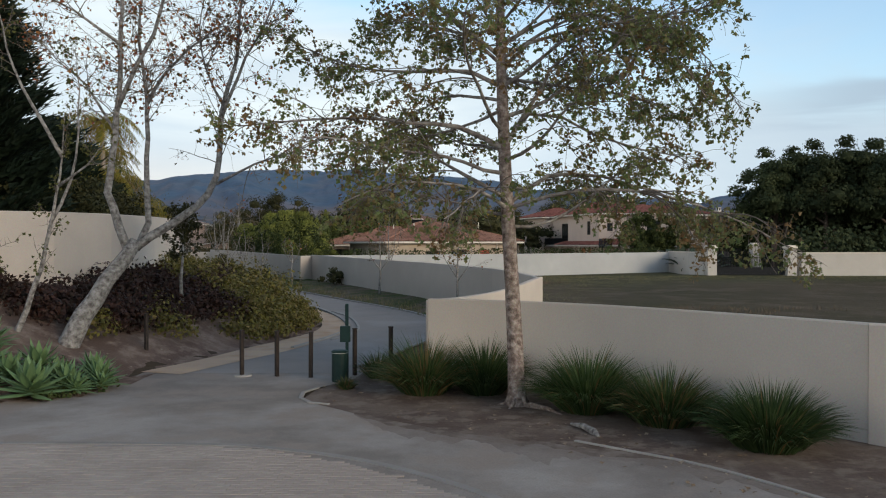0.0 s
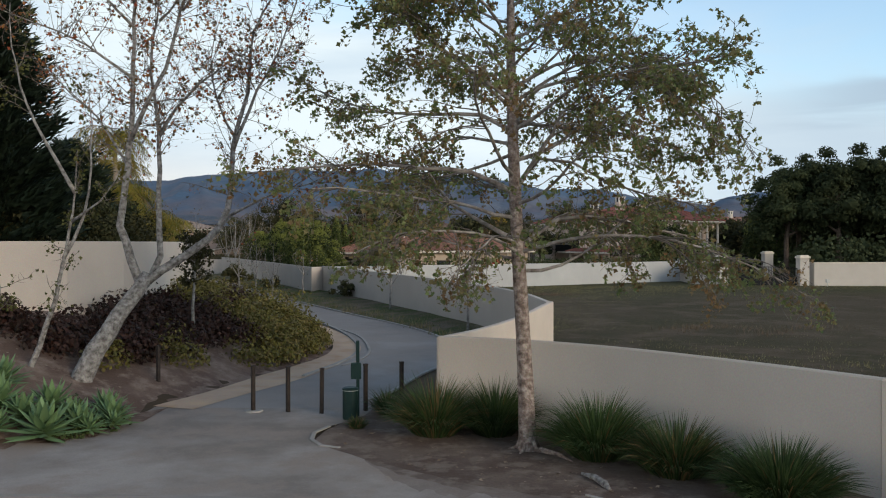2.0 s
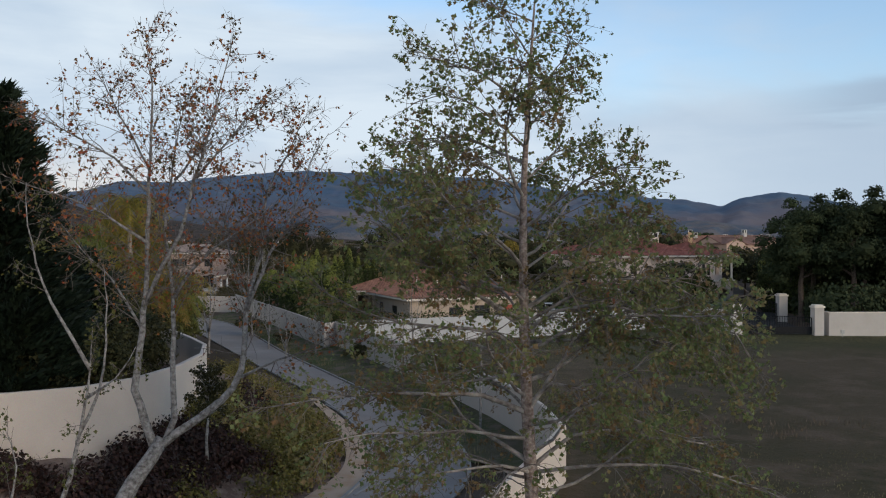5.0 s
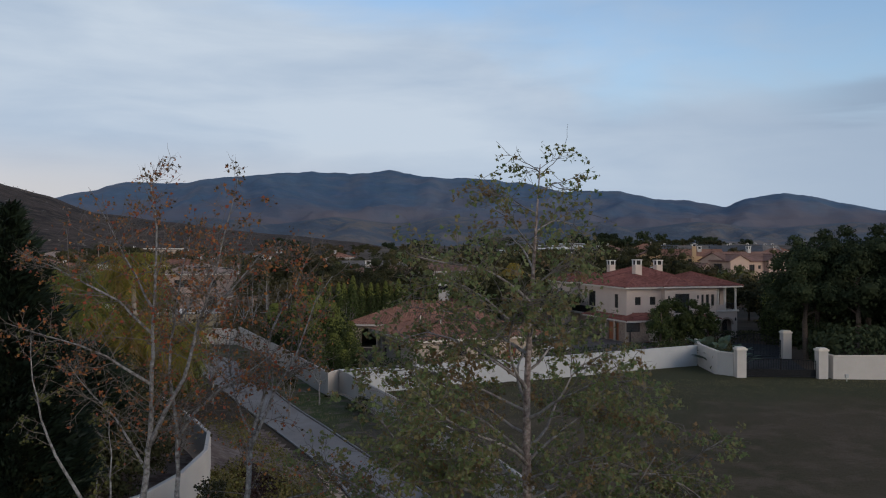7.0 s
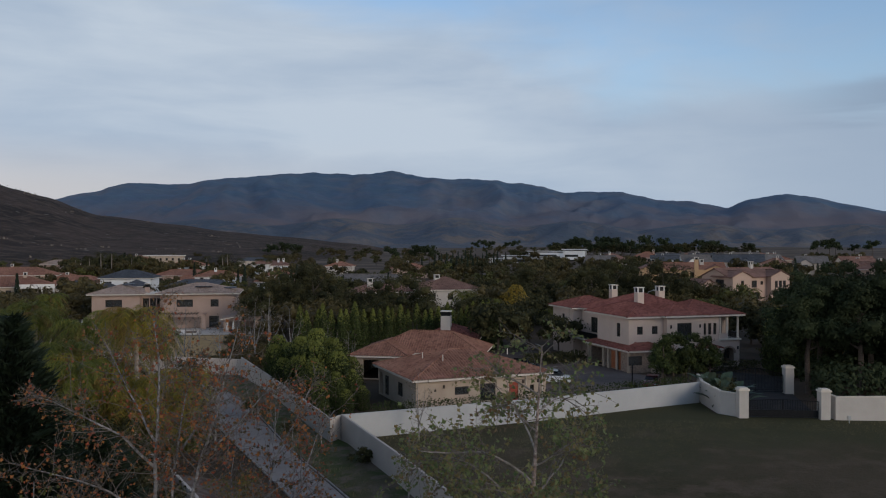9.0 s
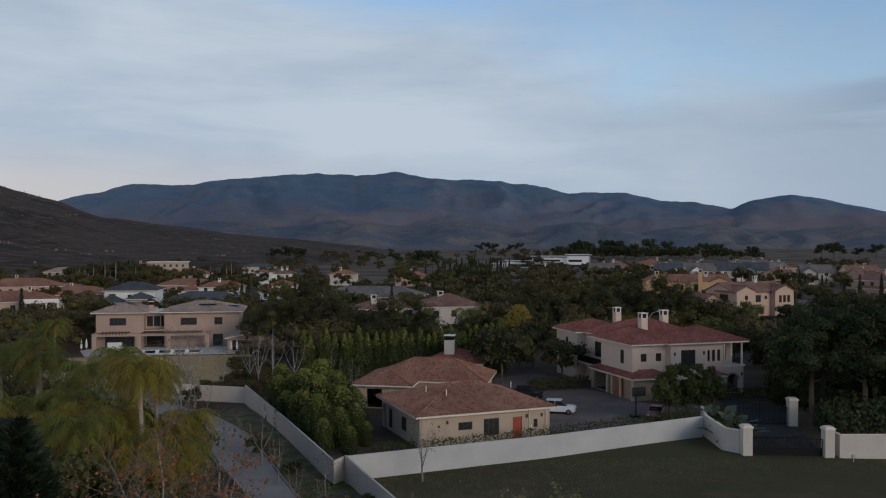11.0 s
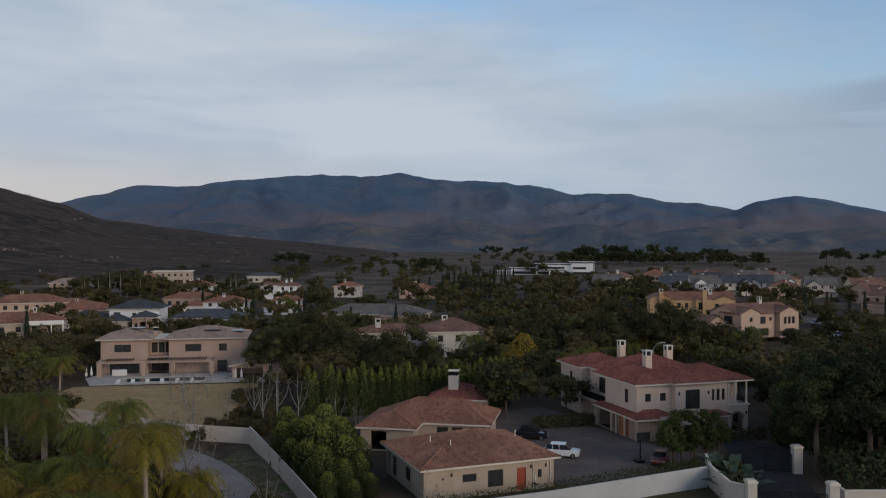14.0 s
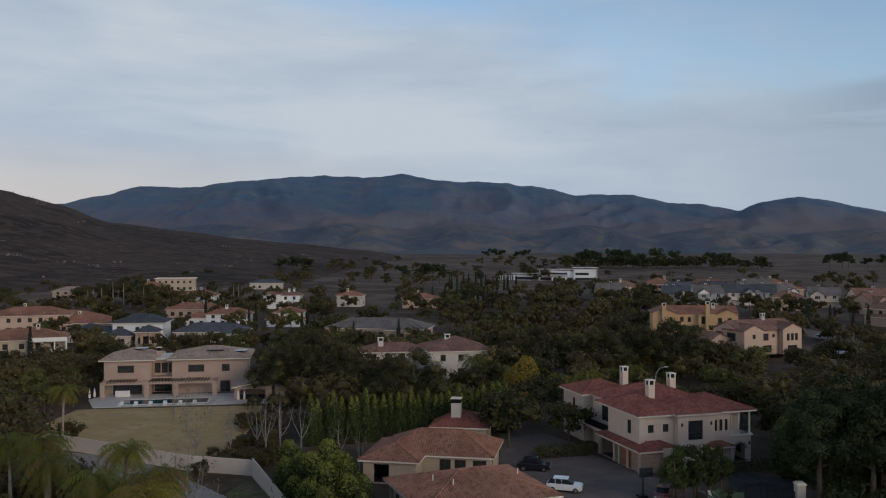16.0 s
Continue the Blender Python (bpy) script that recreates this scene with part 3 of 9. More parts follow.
ROAD_L = [(-7.34, 23.64), (-6.55, 25.8), (-5.51, 27.96), (-4.63, 31.67), (-4.16, 35.23), (-4.58, 39.09), (-6.26, 45.11), (-9.1, 51.91), (-12.64, 58.71), (-17.7, 67.98), (-23.46, 78.8), (-29.02, 88.99), (-35.17, 97.64), (-41.61, 104.44), (-49.64, 109.69), (-60.66, 112.78)]
ROAD_R = [(-2.19, 23.64), (-1.9, 26.27), (-1.17, 29.51), (-0.14, 33.06), (0.11, 36.62), (-0.54, 40.79), (-1.76, 44.8), (-3.89, 49.44), (-6.52, 54.38), (-10.77, 62.73), (-15.11, 71.07), (-20.08, 81.88), (-25.14, 92.7), (-31.59, 101.97), (-38.43, 108.92), (-45.67, 115.57), (-52.7, 119.89), (-60.71, 122.05)]
solid("road", ribbon(even(ROAD_L, 90), even(ROAD_R, 90), 0.036), ASPHALT, "curving blue-grey asphalt path", "road", "structure")

# open paved place in front, cut away at the planting beds
plaza = Shape()
outline = [(-59.73, -46.35), (15.27, -46.35), (11.2, 3.8), (7.6, 10.2), (6.2, 12.7), (5.0, 14.4), (3.9, 15.5), (2.9, 16.3), (1.2, 17.3), (-0.5, 18.6), (-2.5, 19.5), (-3.25, 19.7), (-3.37, 20.39), (-3.12, 21.32), (-2.43, 22.4), (-2.19, 23.67), (-7.34, 23.67), (-8.9, 24.4),
           (-9.2, 21.4), (-10.4, 19.8), (-14.4, 18.8), (-22.3, 17.5), (-60.07, 13.36)]
plaza.add([(x, y, 0.03) for x, y in outline], [tuple(range(len(outline)))])
solid("pavement", plaza, PLAZA, "worn brown-grey paved turning place", "pavement", "structure")

# raised bed in front of the near wall
bed = Shape()
front = spline([(13.9, -15), (10.4, 2.6), (7.05, 9.1), (5.4, 12.1), (4.35, 13.8), (3.35, 14.7), (2.45, 15.05), (0.7, 16.05), (-1.0, 17.25), (-2.65, 18.9), (-3.15, 19.65), (-3.2, 20.7), (-2.65, 22.0), (-2.2, 23.6), (-2.1, 26.2)], 0.35)
front = [p + Vector((noise.noise((p.x * 1.3, p.y * 1.3, 2)) * 0.26, noise.noise((p.x * 1.3, p.y * 1.3, 7)) * 0.26, 0)) for p in front]
bo = [(p.x, p.y) for p in front] + [(-0.3, 22.4), (2.45, 21.05), (3.86, 20.05), (5.8, 17.85), (7.74, 15.38), (14, 13.0)]
bed.add([(x, y, 0.035) for x, y in bo], [tuple(range(len(bo)))])
solid("planting_bed", bed, BED, "bare brown soil bed with fallen leaves", "planting bed", "structure")

lip = sorted((p.x, p.y) for p in front if -2.2 < p.x < 8.4)
for name, reach, tone, z in (("soil_spill", 0.55, 0.0, 0.0335), ("dust_spill", 1.25, 1.0, 0.032)):
    spill = Shape()
    ring, inner = [], []
    for q in range(165):
        x = -2.0 + 0.06 * q
        y = lerp_table(lip, x)
        edge_y = 0.75 + 0.6 * noise.noise((x * 0.9, 4, tone)) + 0.28 * noise.noise((x * 3.3, 7, tone)) + 0.16 * noise.noise((x * 9.0, 2, tone))
        ring.append((x, y - reach * max(edge_y, 0.1) * (1.0 if q > 12 else q / 12)))
        inner.append((x, y + 0.4))
    k = len(ring)
    spill.add([(x, y, z) for x, y in ring + inner], [(q, q + 1, k + q + 1, k + q) for q in range(k - 1)])
    solid(name, spill, SPILL if tone else SPILL_DARK, "brown soil trodden out over the paving", "soil", "structure")
soil = Shape()
bx, by = steps((-32, -4, 0.5)), steps((13.4, 62, 0.6))
idx = {}
for j, y in enumerate(by):
    for i, x in enumerate(bx):
        if bank_distance(x, y) > -0.3:
            idx[i, j] = len(soil.v)
            soil.v.append((x, y, height(x, y) + 0.035))
for j in range(len(by) - 1):
    for i in range(len(bx) - 1):
        q = [(i, j), (i + 1, j), (i + 1, j + 1), (i, j + 1)]
        if all(k in idx for k in q):
            soil.f.append(tuple(idx[k] for k in q))
solid("bank", soil, SOIL, "sloping bank of dry brown soil", "bank", "structure", smooth=True)

field = Shape()
fo = [(8.0, 15.5), (6.0, 18.0), (4.0, 20.2), (2.5, 21.2), (0.2, 22.4), (4.05, 34.0), (3.6, 38.0), (1.4, 45.4), (-11.4, 75.2), (24.76, 93.16), (24.69, 87.45), (36, 86.52), (36.01, 84.67), (109.51, 83.43), (109.93, 12.36)]
field.add([(x, y, 0.5 * smooth(46, 108, y) + 0.12) for x, y in fo], [tuple(range(len(fo)))])
solid("field", field, FIELD, "empty lot of thin grass and bare earth", "field", "structure")

verge = Shape()
vl, vr = even([(0.24, 36.62), (-0.39, 40.94), (-1.61, 45.11), (-3.69, 49.75), (-6.32, 54.69), (-10.57, 63.04), (-14.92, 71.38), (-19.88, 82.19), (-24.94, 93.01), (-31.4, 102.28)], 40), even([(3.7, 34.4), (3.3, 38.0), (1.15, 45.4), (-1.3, 52.0), (-5.6, 62.0), (-11.5, 74.6), (-12.45, 73.7), (-20.2, 90.0), (-25.7, 101.2), (-30.0, 108.5)], 40)
for k, (a, b) in enumerate(zip(vl, vr)):
    for m in range(5):
        p = a.lerp(b, m / 4)
        verge.v.append((p.x, p.y, 0.5 * smooth(46, 108, p.y) + 0.06 + 0.28 * (m / 4) ** 0.7 + 0.04 * noise.noise((p.x, p.y, 0))))
for k in range(39):
    for m in range(4):
        verge.f.append((k * 5 + m, k * 5 + m + 1, k * 5 + m + 6, k * 5 + m + 5))
solid("verge", verge, VERGE, "grass verge with bare patches along a wall", "verge", "structure", smooth=True)


def kerb(name, pts, width, rise, material, label, base=0.03):
    c = spline(pts, 0.4)
    s = Shape()
    prof = [(-width / 2, 0), (-width / 2, rise * 0.8), (-width / 2 + 0.02, rise), (width / 2 - 0.02, rise), (width / 2, rise * 0.8), (width / 2, 0)]
    for i, p in enumerate(c):
        d = (c[min(i + 1, len(c) - 1)] - c[max(i - 1, 0)]).normalized()
        nrm = Vector((-d.y, d.x, 0))
        z = 0.5 * smooth(46, 108, p.y) + base
        for u, v in prof:
            s.v.append((p.x + nrm.x * u, p.y + nrm.y * u, z + v))
    for i in range(len(c) - 1):
        for k in range(5):
            s.f.append((i * 6 + k, i * 6 + k + 1, (i + 1) * 6 + k + 1, (i + 1) * 6 + k))
    s.f += [(0, 1, 2, 3, 4, 5), tuple(len(s.v) - 6 + k for k in (5, 4, 3, 2, 1, 0))]
    return solid(name, s, material, label, "kerb", "structure")


kerb("kerb_path_right", [(-2.54, 24.72), (-1.9, 26.27), (-1.17, 29.51), (-0.14, 33.06), (0.14, 36.62), (-0.49, 40.79), (-1.71, 44.8), (-3.79, 49.44), (-6.42, 54.54), (-10.67, 62.88), (-15.01, 71.22), (-19.98, 82.04), (-25.04, 92.85), (-31.59, 102.12)], 0.14, 0.07, CONCRETE, "pale concrete kerb along the path")
kerb("kerb_path_left", [(-5.17, 29.2), (-4.39, 32.45), (-4.06, 35.23), (-4.48, 39.09), (-6.16, 45.11), (-9, 51.91), (-12.54, 58.71), (-17.6, 67.98), (-23.36, 78.8), (-28.92, 88.99), (-35.07, 97.64)], 0.14, 0.08, CONCRETE, "pale concrete kerb round the bend")
kerb("kerb_bend_line", [(-8.29, 49.9), (-6.27, 45.89), (-4.64, 41.87), (-3.66, 36.77), (-3.65, 33.84), (-4.19, 31.83)], 0.12, 0.03, CONCRETE, "pale concrete edging set in the asphalt", 0.05)
kerb("kerb_bed_line", [(2.41, 15.48), (3.29, 14.68), (4.28, 13.69), (5.31, 12.02), (6.54, 9.58), (9.98, 3.09)], 0.08, 0.032, CONCRETE, "thin concrete edging beside the bed")
kerb("kerb_bed_end", [(-2.56, 19.03), (-3.01, 19.24), (-3.32, 19.85), (-3.37, 20.55), (-3.12, 21.24)], 0.10, 0.03, CONCRETE, "short curved concrete edging at the bed's end")

# sandy concrete apron at the foot of the bank
ap = ribbon(even([(-8.5, 23.85), (-7.55, 26.3), (-6.7, 29.5), (-5.9, 32.0), (-5.25, 35.3), (-5.6, 39.2), (-7.16, 45.11), (-9.6, 51.76)], 40), even([(-7.2, 23.4), (-6.3, 25.85), (-5.25, 28.5), (-4.45, 31.83), (-3.98, 35.23), (-4.4, 39.09), (-6.36, 45.11), (-9.2, 51.76)], 40), 0.046)
solid("apron", ap, APRON, "sandy pale concrete apron at the bank's foot", "pavement", "structure")


def boundary_wall(name, pts, top, thick, material, label, base=None, cap=0.0, swoop=None):
    """Rendered wall along a line of points, of even top height, with a slightly wider cap."""
    c = [Vector((*p, 0)) for p in pts]
    s = Shape()
    n = len(c)
    rows = []
    for i, p in enumerate(c):
        a = (c[i] - c[max(i - 1, 0)]) if i else (c[1] - c[0])
        b = (c[min(i + 1, n - 1)] - c[i]) if i < n - 1 else a
        d = (a.normalized() + b.normalized()).normalized()
        m = Vector((-d.y, d.x, 0)) * (thick / 2) / max(d.dot(b.normalized()), 0.5)
        z0 = (base if base is not None else height(p.x, p.y)) - 0.3
        z1 = swoop[i] if swoop else top
        r = []
        for q, z in ((p - m, z0), (p - m, z1 - 0.03), (p - m * 0.8, z1), (p + m * 0.8, z1), (p + m, z1 - 0.03), (p + m, z0)):
            r.append((q.x, q.y, z))
        rows.append(r)
    for r in rows:
        s.v += r
    for i in range(n - 1):
        for k in range(5):
            s.f.append((i * 6 + k, (i + 1) * 6 + k, (i + 1) * 6 + k + 1, i * 6 + k + 1))
    s.f += [(5, 4, 3, 2, 1, 0), tuple((n - 1) * 6 + k for k in range(6))]
    w = solid(name, s, material, label, "wall", "structure")
    if n > 20:                              # long curve: round it off between the stations
        w.data.polygons.foreach_set("use_smooth", [k % 5 in (0, 2, 4) for k in range(5 * (n - 1))] + [False, False])
        w.data.set_sharp_from_angle(angle=radians(25))
    if cap:
        t = Shape()
        for i in range(n - 1):
            d = (c[i + 1] - c[i]).normalized()
            m = Vector((-d.y, d.x, 0)) * (thick / 2 + 0.03)
            a, b = c[i] - d * (0.03 if i == 0 else 0.0), c[i + 1] + d * (0.03 if i == n - 2 else 0)
            q = [a - m, b - m, b + m, a + m]
            t.add([(p.x, p.y, top + 0.002) for p in q] + [(p.x, p.y, top + cap) for p in q], [(3, 2, 1, 0), (4, 5, 6, 7), (0, 1, 5, 4), (1, 2, 6, 5), (2, 3, 7, 6), (3, 0, 4, 7)])
        part("coping", t, TRIM, w)
    return w


# wing and end return get the lighter render: brighter light on them is coloured in
NEAR = [(p.x, p.y) for p in spline([(-0.36, 22.3), (1.1, 21.75), (2.45, 21.0), (3.8, 19.95), (5.0, 18.72), (6.4, 17.08), (7.74, 15.38)], 0.25)]
boundary_wall("wall_near", NEAR, 2.2, 0.2, STUCCO_LOT, "smooth grey-cream rendered garden wall", 0)
boundary_wall("wall_near_end", [(NEAR[-1][0] + 0.01, NEAR[-1][1] - 0.01), (8.5, 14.5), (16, 12.2)], 2.2, 0.27, STUCCO, "cream end return of the garden wall", 0)
WING = [(-0.36, 22.5), (0.6, 25.0), (1.5, 27.5), (2.3, 29.7), (2.9, 31.3), (3.4, 32.6), (3.86, 33.8)]
boundary_wall("wall_wing", WING, 2.2, 0.2, STUCCO, "cream rendered wing wall rising to a post", 0, swoop=[2.15, 2.08, 2.05, 2.08, 2.16, 2.26, 2.33])
boundary_wall("wall_lot_west", [(3.8, 34.2), (3.4, 38.0), (2.5, 41.7), (1.25, 45.4), (-1.2, 52.0), (-5.5, 62.0), (-11.55, 75.2)], 2.55, 0.2, STUCCO_LOT, "long grey-cream rendered wall beside the path", swoop=[2.3, 2.36, 2.42, 2.46, 2.5, 2.56, 2.66])
boundary_wall("wall_lot_north", [(-11.45, 75.3), (7.2, 83.9), (24.75, 93.63)], 2.72, 0.2, STUCCO_SHADED, "pale rendered wall across the empty lot", swoop=[2.6, 2.66, 2.72])
boundary_wall("wall_path_west", [(-11.68, 75.1), (-12.3, 73.65), (-20.1, 90.1), (-25.6, 101.3), (-30.2, 110.7)], 2.7, 0.2, STUCCO_LOT, "grey-cream rendered wall following the path", swoop=[2.6, 2.6, 2.75, 2.86, 2.9])
boundary_wall("wall_path_north", [(-30.3, 110.9), (-31.2, 111.2), (-39.6, 113.0), (-52.7, 119.3), (-58.5, 122.2), (-75.76, 129.78)], 2.6, 0.2, STUCCO, "cream rendered wall behind the bend of the path")
boundary_wall("wall_neighbour", [(-30.13, 22.56), (-22.14, 24.1), (-17.15, 26.11), (-14.76, 27.04), (-12.96, 28.27), (-11.88, 30.28), (-11.44, 33.37), (-11.62, 37.08), (-12.54, 40.48), (-14.25, 43.57), (-16.88, 47.89), (-22.32, 55.62), (-30.4, 67.98)], 4.7, 0.2, STUCCO, "tall cream rendered wall on top of the bank")
# walls at the gate
boundary_wall("wall_gate_flank", [(26.0, 98.8), (25.1, 93.6), (25.35, 87.4), (26.5, 86.2)], 2.75, 0.25, STUCCO_WHITE, "white rendered planter wall beside the gate", cap=0.1)
boundary_wall("wall_gate_right", [(35.7, 86.52), (35.81, 84.82), (45.5, 85.28), (74.48, 88.84), (109.46, 92.7)], 2.7, 0.22, STUCCO_WHITE, "white rendered wall running on from the gate", cap=0.1)

# ---- hills and mountains ----
RIDGE = [(-50, 0.02), (-34, 0.03), (-27, 0.0455), (-24.6, 0.0567), (-22.1, 0.0676), (-19.6, 0.0668), (-16.4, 0.0749), (-12.8, 0.0798), (-10.6, 0.0836), (-8, 0.0808), (-5.3, 0.0851), (-2.9, 0.0779), (0.4, 0.0759),
         (4.2, 0.0689), (6.2, 0.0607), (9.9, 0.06), (12.3, 0.0497), (14, 0.0493), (16.5, 0.0405), (18, 0.0501), (20, 0.0537), (21.6, 0.0512), (23.5, 0.0421), (25.6, 0.0342), (34, 0.022), (50, 0.015)]


def hill(name, table, near, crest, far, a0, a1, step, rings, rough, seed, material, label, foot=4.0, gully=0.42, eye=14.0, spur=1.0, ridge=0.0, octaves=5):
    s = Shape()
    angs = steps((a0, a1, step))
    for a in angs:
        top = lerp_table(table, a) + ridge * (noise.noise((a * 0.9, seed, 1)) + 0.6 * noise.noise((a * 2.6, seed, 2)))
        for k in range(rings + 1):
            r = near + (far - near) * k / rings
            t = (r - near) / (crest - near)
            if t <= 1:
                f = t * t * (3 - 2 * t) * 0.65 + t * 0.35
            else:
                f = 1 - 0.5 * smooth(1, (far - near) / (crest - near), t)
            x, y = r * math.sin(radians(a)), r * math.cos(radians(a))
            q = Vector((x / rough, y / rough, seed))
            w = Vector((a * 0.17 * spur + 0.9 * noise.noise(q * 0.8), r / (700 / spur) + 0.9 * noise.noise(q * 0.8 + Vector((7, 3, 1))), seed))
            g = noise.ridged_multi_fractal(w, 0.95, 2.1, octaves, 1.0, 2.0) - 1.0
            z = foot + (top * crest + eye) * f + (top * crest) * gully * g * min(max(4 * f * (1 - f), 0.0), 1) * (1 if t <= 1 else 0.3)
            z += top * crest * 0.02 * noise.noise(q * 6)
            if t < 1:
                z = min(z, top * r * 0.985 + foot + eye * f)
            s.v.append((x, y, max(z, foot - 12 * (1 - t)) if t <= 0 else z))
    m = rings + 1
    for i in range(len(angs) - 1):
        for k in range(rings):
            s.f.append((i * m + k, (i + 1) * m + k, (i + 1) * m + k + 1, i * m + k + 1))
    return solid(name, s, material, label, "mountain", "structure", smooth=True)


hill("mountains", RIDGE, 2100, 4000, 4700, -48, 48, 0.2, 72, 640, 4.4, MOUNTAIN, "chaparral mountain range painted in haze blue", gully=0.17, ridge=0.0013, octaves=5, spur=0.9)
FOOT = [(-48, 0.02), (-30, 0.026), (-22, 0.024), (-17, 0.031), (-13, 0.024), (-9, 0.033), (-5, 0.025), (-1, 0.034), (3, 0.022), (7, 0.030), (11, 0.019), (15, 0.026), (19, 0.018), (24, 0.024), (30, 0.015), (48, 0.012)]
hill("foothills", FOOT, 1750, 2550, 3100, -48, 48, 0.3, 26, 260, 6.2, FOOTHILL, "rolling brown foothills below the range with painted blue haze", gully=0.35, eye=8.0, spur=1.6)
LEFT_HILL = [(-50, 0.11), (-40, 0.09), (-34, 0.072), (-30.1, 0.0575), (-28.6, 0.0505), (-27.2, 0.0435), (-23.8, 0.0235), (-19.4, 0.0145), (-15.9, 0.006), (-12.6, 0.001), (-8, -0.007), (-4, -0.0175), (2, -0.021)]
hillside = hill("hillside", LEFT_HILL, 520, 1700, 2300, -50, 2, 0.3, 30, 160, 9.1, SCRUB, "dark brown scrub hillside with pale boulders", foot=2.5, gully=0.06, eye=28.0, spur=1.6, octaves=4)


rocks = Shape()
rk = random.Random(3)
for v in rk.sample([tuple(v.co) for v in hillside.data.vertices if v.co.z > 8 and -1500 < v.co.x < -120 and v.co.y < 1650 and noise.noise(v.co * 0.006) > 0.12], 150):
    size = rk.uniform(0.4, 1.3)
    for piece in range(rk.randint(1, 5)):
        px, py, pz = v[0] + rk.uniform(-9, 9), v[1] + rk.uniform(-9, 9), v[2] + size * 0.2
        ring = [(math.cos(a * 1.2566) * size * rk.uniform(0.7, 1.2), math.sin(a * 1.2566) * size * rk.uniform(0.7, 1.2)) for a in range(5)]
        rocks.add([(px + u, py + w, pz - size) for u, w in ring] + [(px + u * 0.7, py + w * 0.7, pz + size * rk.uniform(0.3, 0.8)) for u, w in ring], [(a, (a + 1) % 5, 5 + (a + 1) % 5, 5 + a) for a in range(5)] + [(5, 6, 7, 8, 9)])
solid("boulders", rocks, ROCK, "pale boulders scattered over the brown hillside", "boulders", "stuff")
# ---- plants ----
STREL = leafy("strelitzia_leaves", [(0.06, 0.085, 0.05), (0.085, 0.115, 0.07), (0.12, 0.15, 0.10)], 0.15, 0.4)
RNG = random.Random(11)


def leaf_star(s, p, size, nrm, spin, lobes=True):
    """One leaf as a small lobed blade."""
    n = nrm.normalized()
    a = n.cross(Vector((0.3, 0.5, 0.8))).normalized()
    b = n.cross(a)
    o = len(s.v)
    prof = ((0.0, -0.9), (1.0, -0.1), (0.42, 0.25), (0.0, 1.1), (-0.42, 0.25), (-1.0, -0.1)) if lobes else ((0, -1), (0.7, 0), (0, 1), (-0.7, 0)) if lobes is False else ((0, -1.05), (0.8, 0.65), (-0.8, 0.65))
    ca, sa = math.cos(spin), math.sin(spin)
    for u, v in prof:
        uu, vv = (u * ca - v * sa) * size, (u * sa + v * ca) * size
        q = p + a * uu + b * vv - n * (abs(u) * size * 0.25)
        s.v.append((q.x, q.y, q.z))
    s.f.append(tuple(range(o, o + len(prof))))


def rnd_dir(r, flat=1.0):
    while True:
        v = Vector((r.uniform(-1, 1), r.uniform(-1, 1), r.uniform(-1, 1) * flat))
        if 0.05 < v.length < 1:
            return v.normalized()


def wander(p, d, length, n, r, bend=0.25, droop=0.0):
    """A bent branch line from p along d."""
    pts = [Vector(p)]
    d = Vector(d).normalized()
    for k in range(n):
        d = (d + rnd_dir(r) * bend + Vector((0, 0, -droop))).normalized()
        pts.append(pts[-1] + d * length / n)
    return pts


def taper(r0, r1, n):
    return [r0 + (r1 - r0) * (k / n) for k in range(n + 1)]


def at_along(pts, t):
    k = min(int(t * (len(pts) - 1)), len(pts) - 2)
    return pts[k].lerp(pts[k + 1], t * (len(pts) - 1) - k)


def twig_with_leaves(wood, leaves, p, d, length, r, count, size, thick, droop, red=None, redshare=0.0, hang=0.5):
    pts = wander(p, d, length, 4, r, 0.28, droop)
    wood.tube(pts, taper(thick, thick * 0.3, 4), 3, caps=False)
    for k in range(count):
        q = at_along(pts, r.uniform(0.15, 1.0)) + rnd_dir(r) * r.uniform(0.02, 0.16) + Vector((0, 0, -r.uniform(0, 0.22) * hang))
        n = (rnd_dir(r) + Vector((0, 0, 0.25))).normalized()
        leaf_star(red if red is not None and r.random() < redshare else leaves, q, size * r.uniform(0.6, 1.15), n, r.uniform(0, 6.28))
    return pts


def leaf_bunch(wood, leaves, p, d, length, r, count, size, droop):
    """A short twig whose leaves stand close together towards its end."""
    tp = wander(p, d, length, 4, r, 0.3, droop)
    wood.tube(tp, taper(0.0065, 0.003, 4), 3, caps=False)
    for m in range(count):
        e = at_along(tp, 0.25 + 0.75 * r.random() ** 0.7) + rnd_dir(r) * r.uniform(0.03, 0.13) + Vector((0, 0, -0.05))
        leaf_star(leaves, e, size * r.uniform(0.65, 1.25), (rnd_dir(r) + Vector((0, 0, 0.35))).normalized(), r.uniform(0, 6.28))


def side_bough(wood, leaves, p, d, length, r, count, size, droop):
    """A bent side branch with forking twigs, bare near its foot and leafy outwards."""
    n = 6
    pts = wander(p, d, length, n, r, 0.24, droop)
    wood.tube(pts, taper(0.007 + 0.0065 * length, 0.004, n), 4, caps=False)
    for h in range(int(3 + length * 3.4)):
        k = r.uniform(0.25, 1.0)
        q = at_along(pts, k)
        td = (rnd_dir(r, 0.7) + (pts[-1] - pts[0]).normalized() * 0.7 + Vector((0, 0, 0.1 - droop * 2))).normalized()
        leaf_bunch(wood, leaves, q, td, r.uniform(0.3, 0.75), r, count if r.random() < 0.8 else 1, size, droop * 1.6)


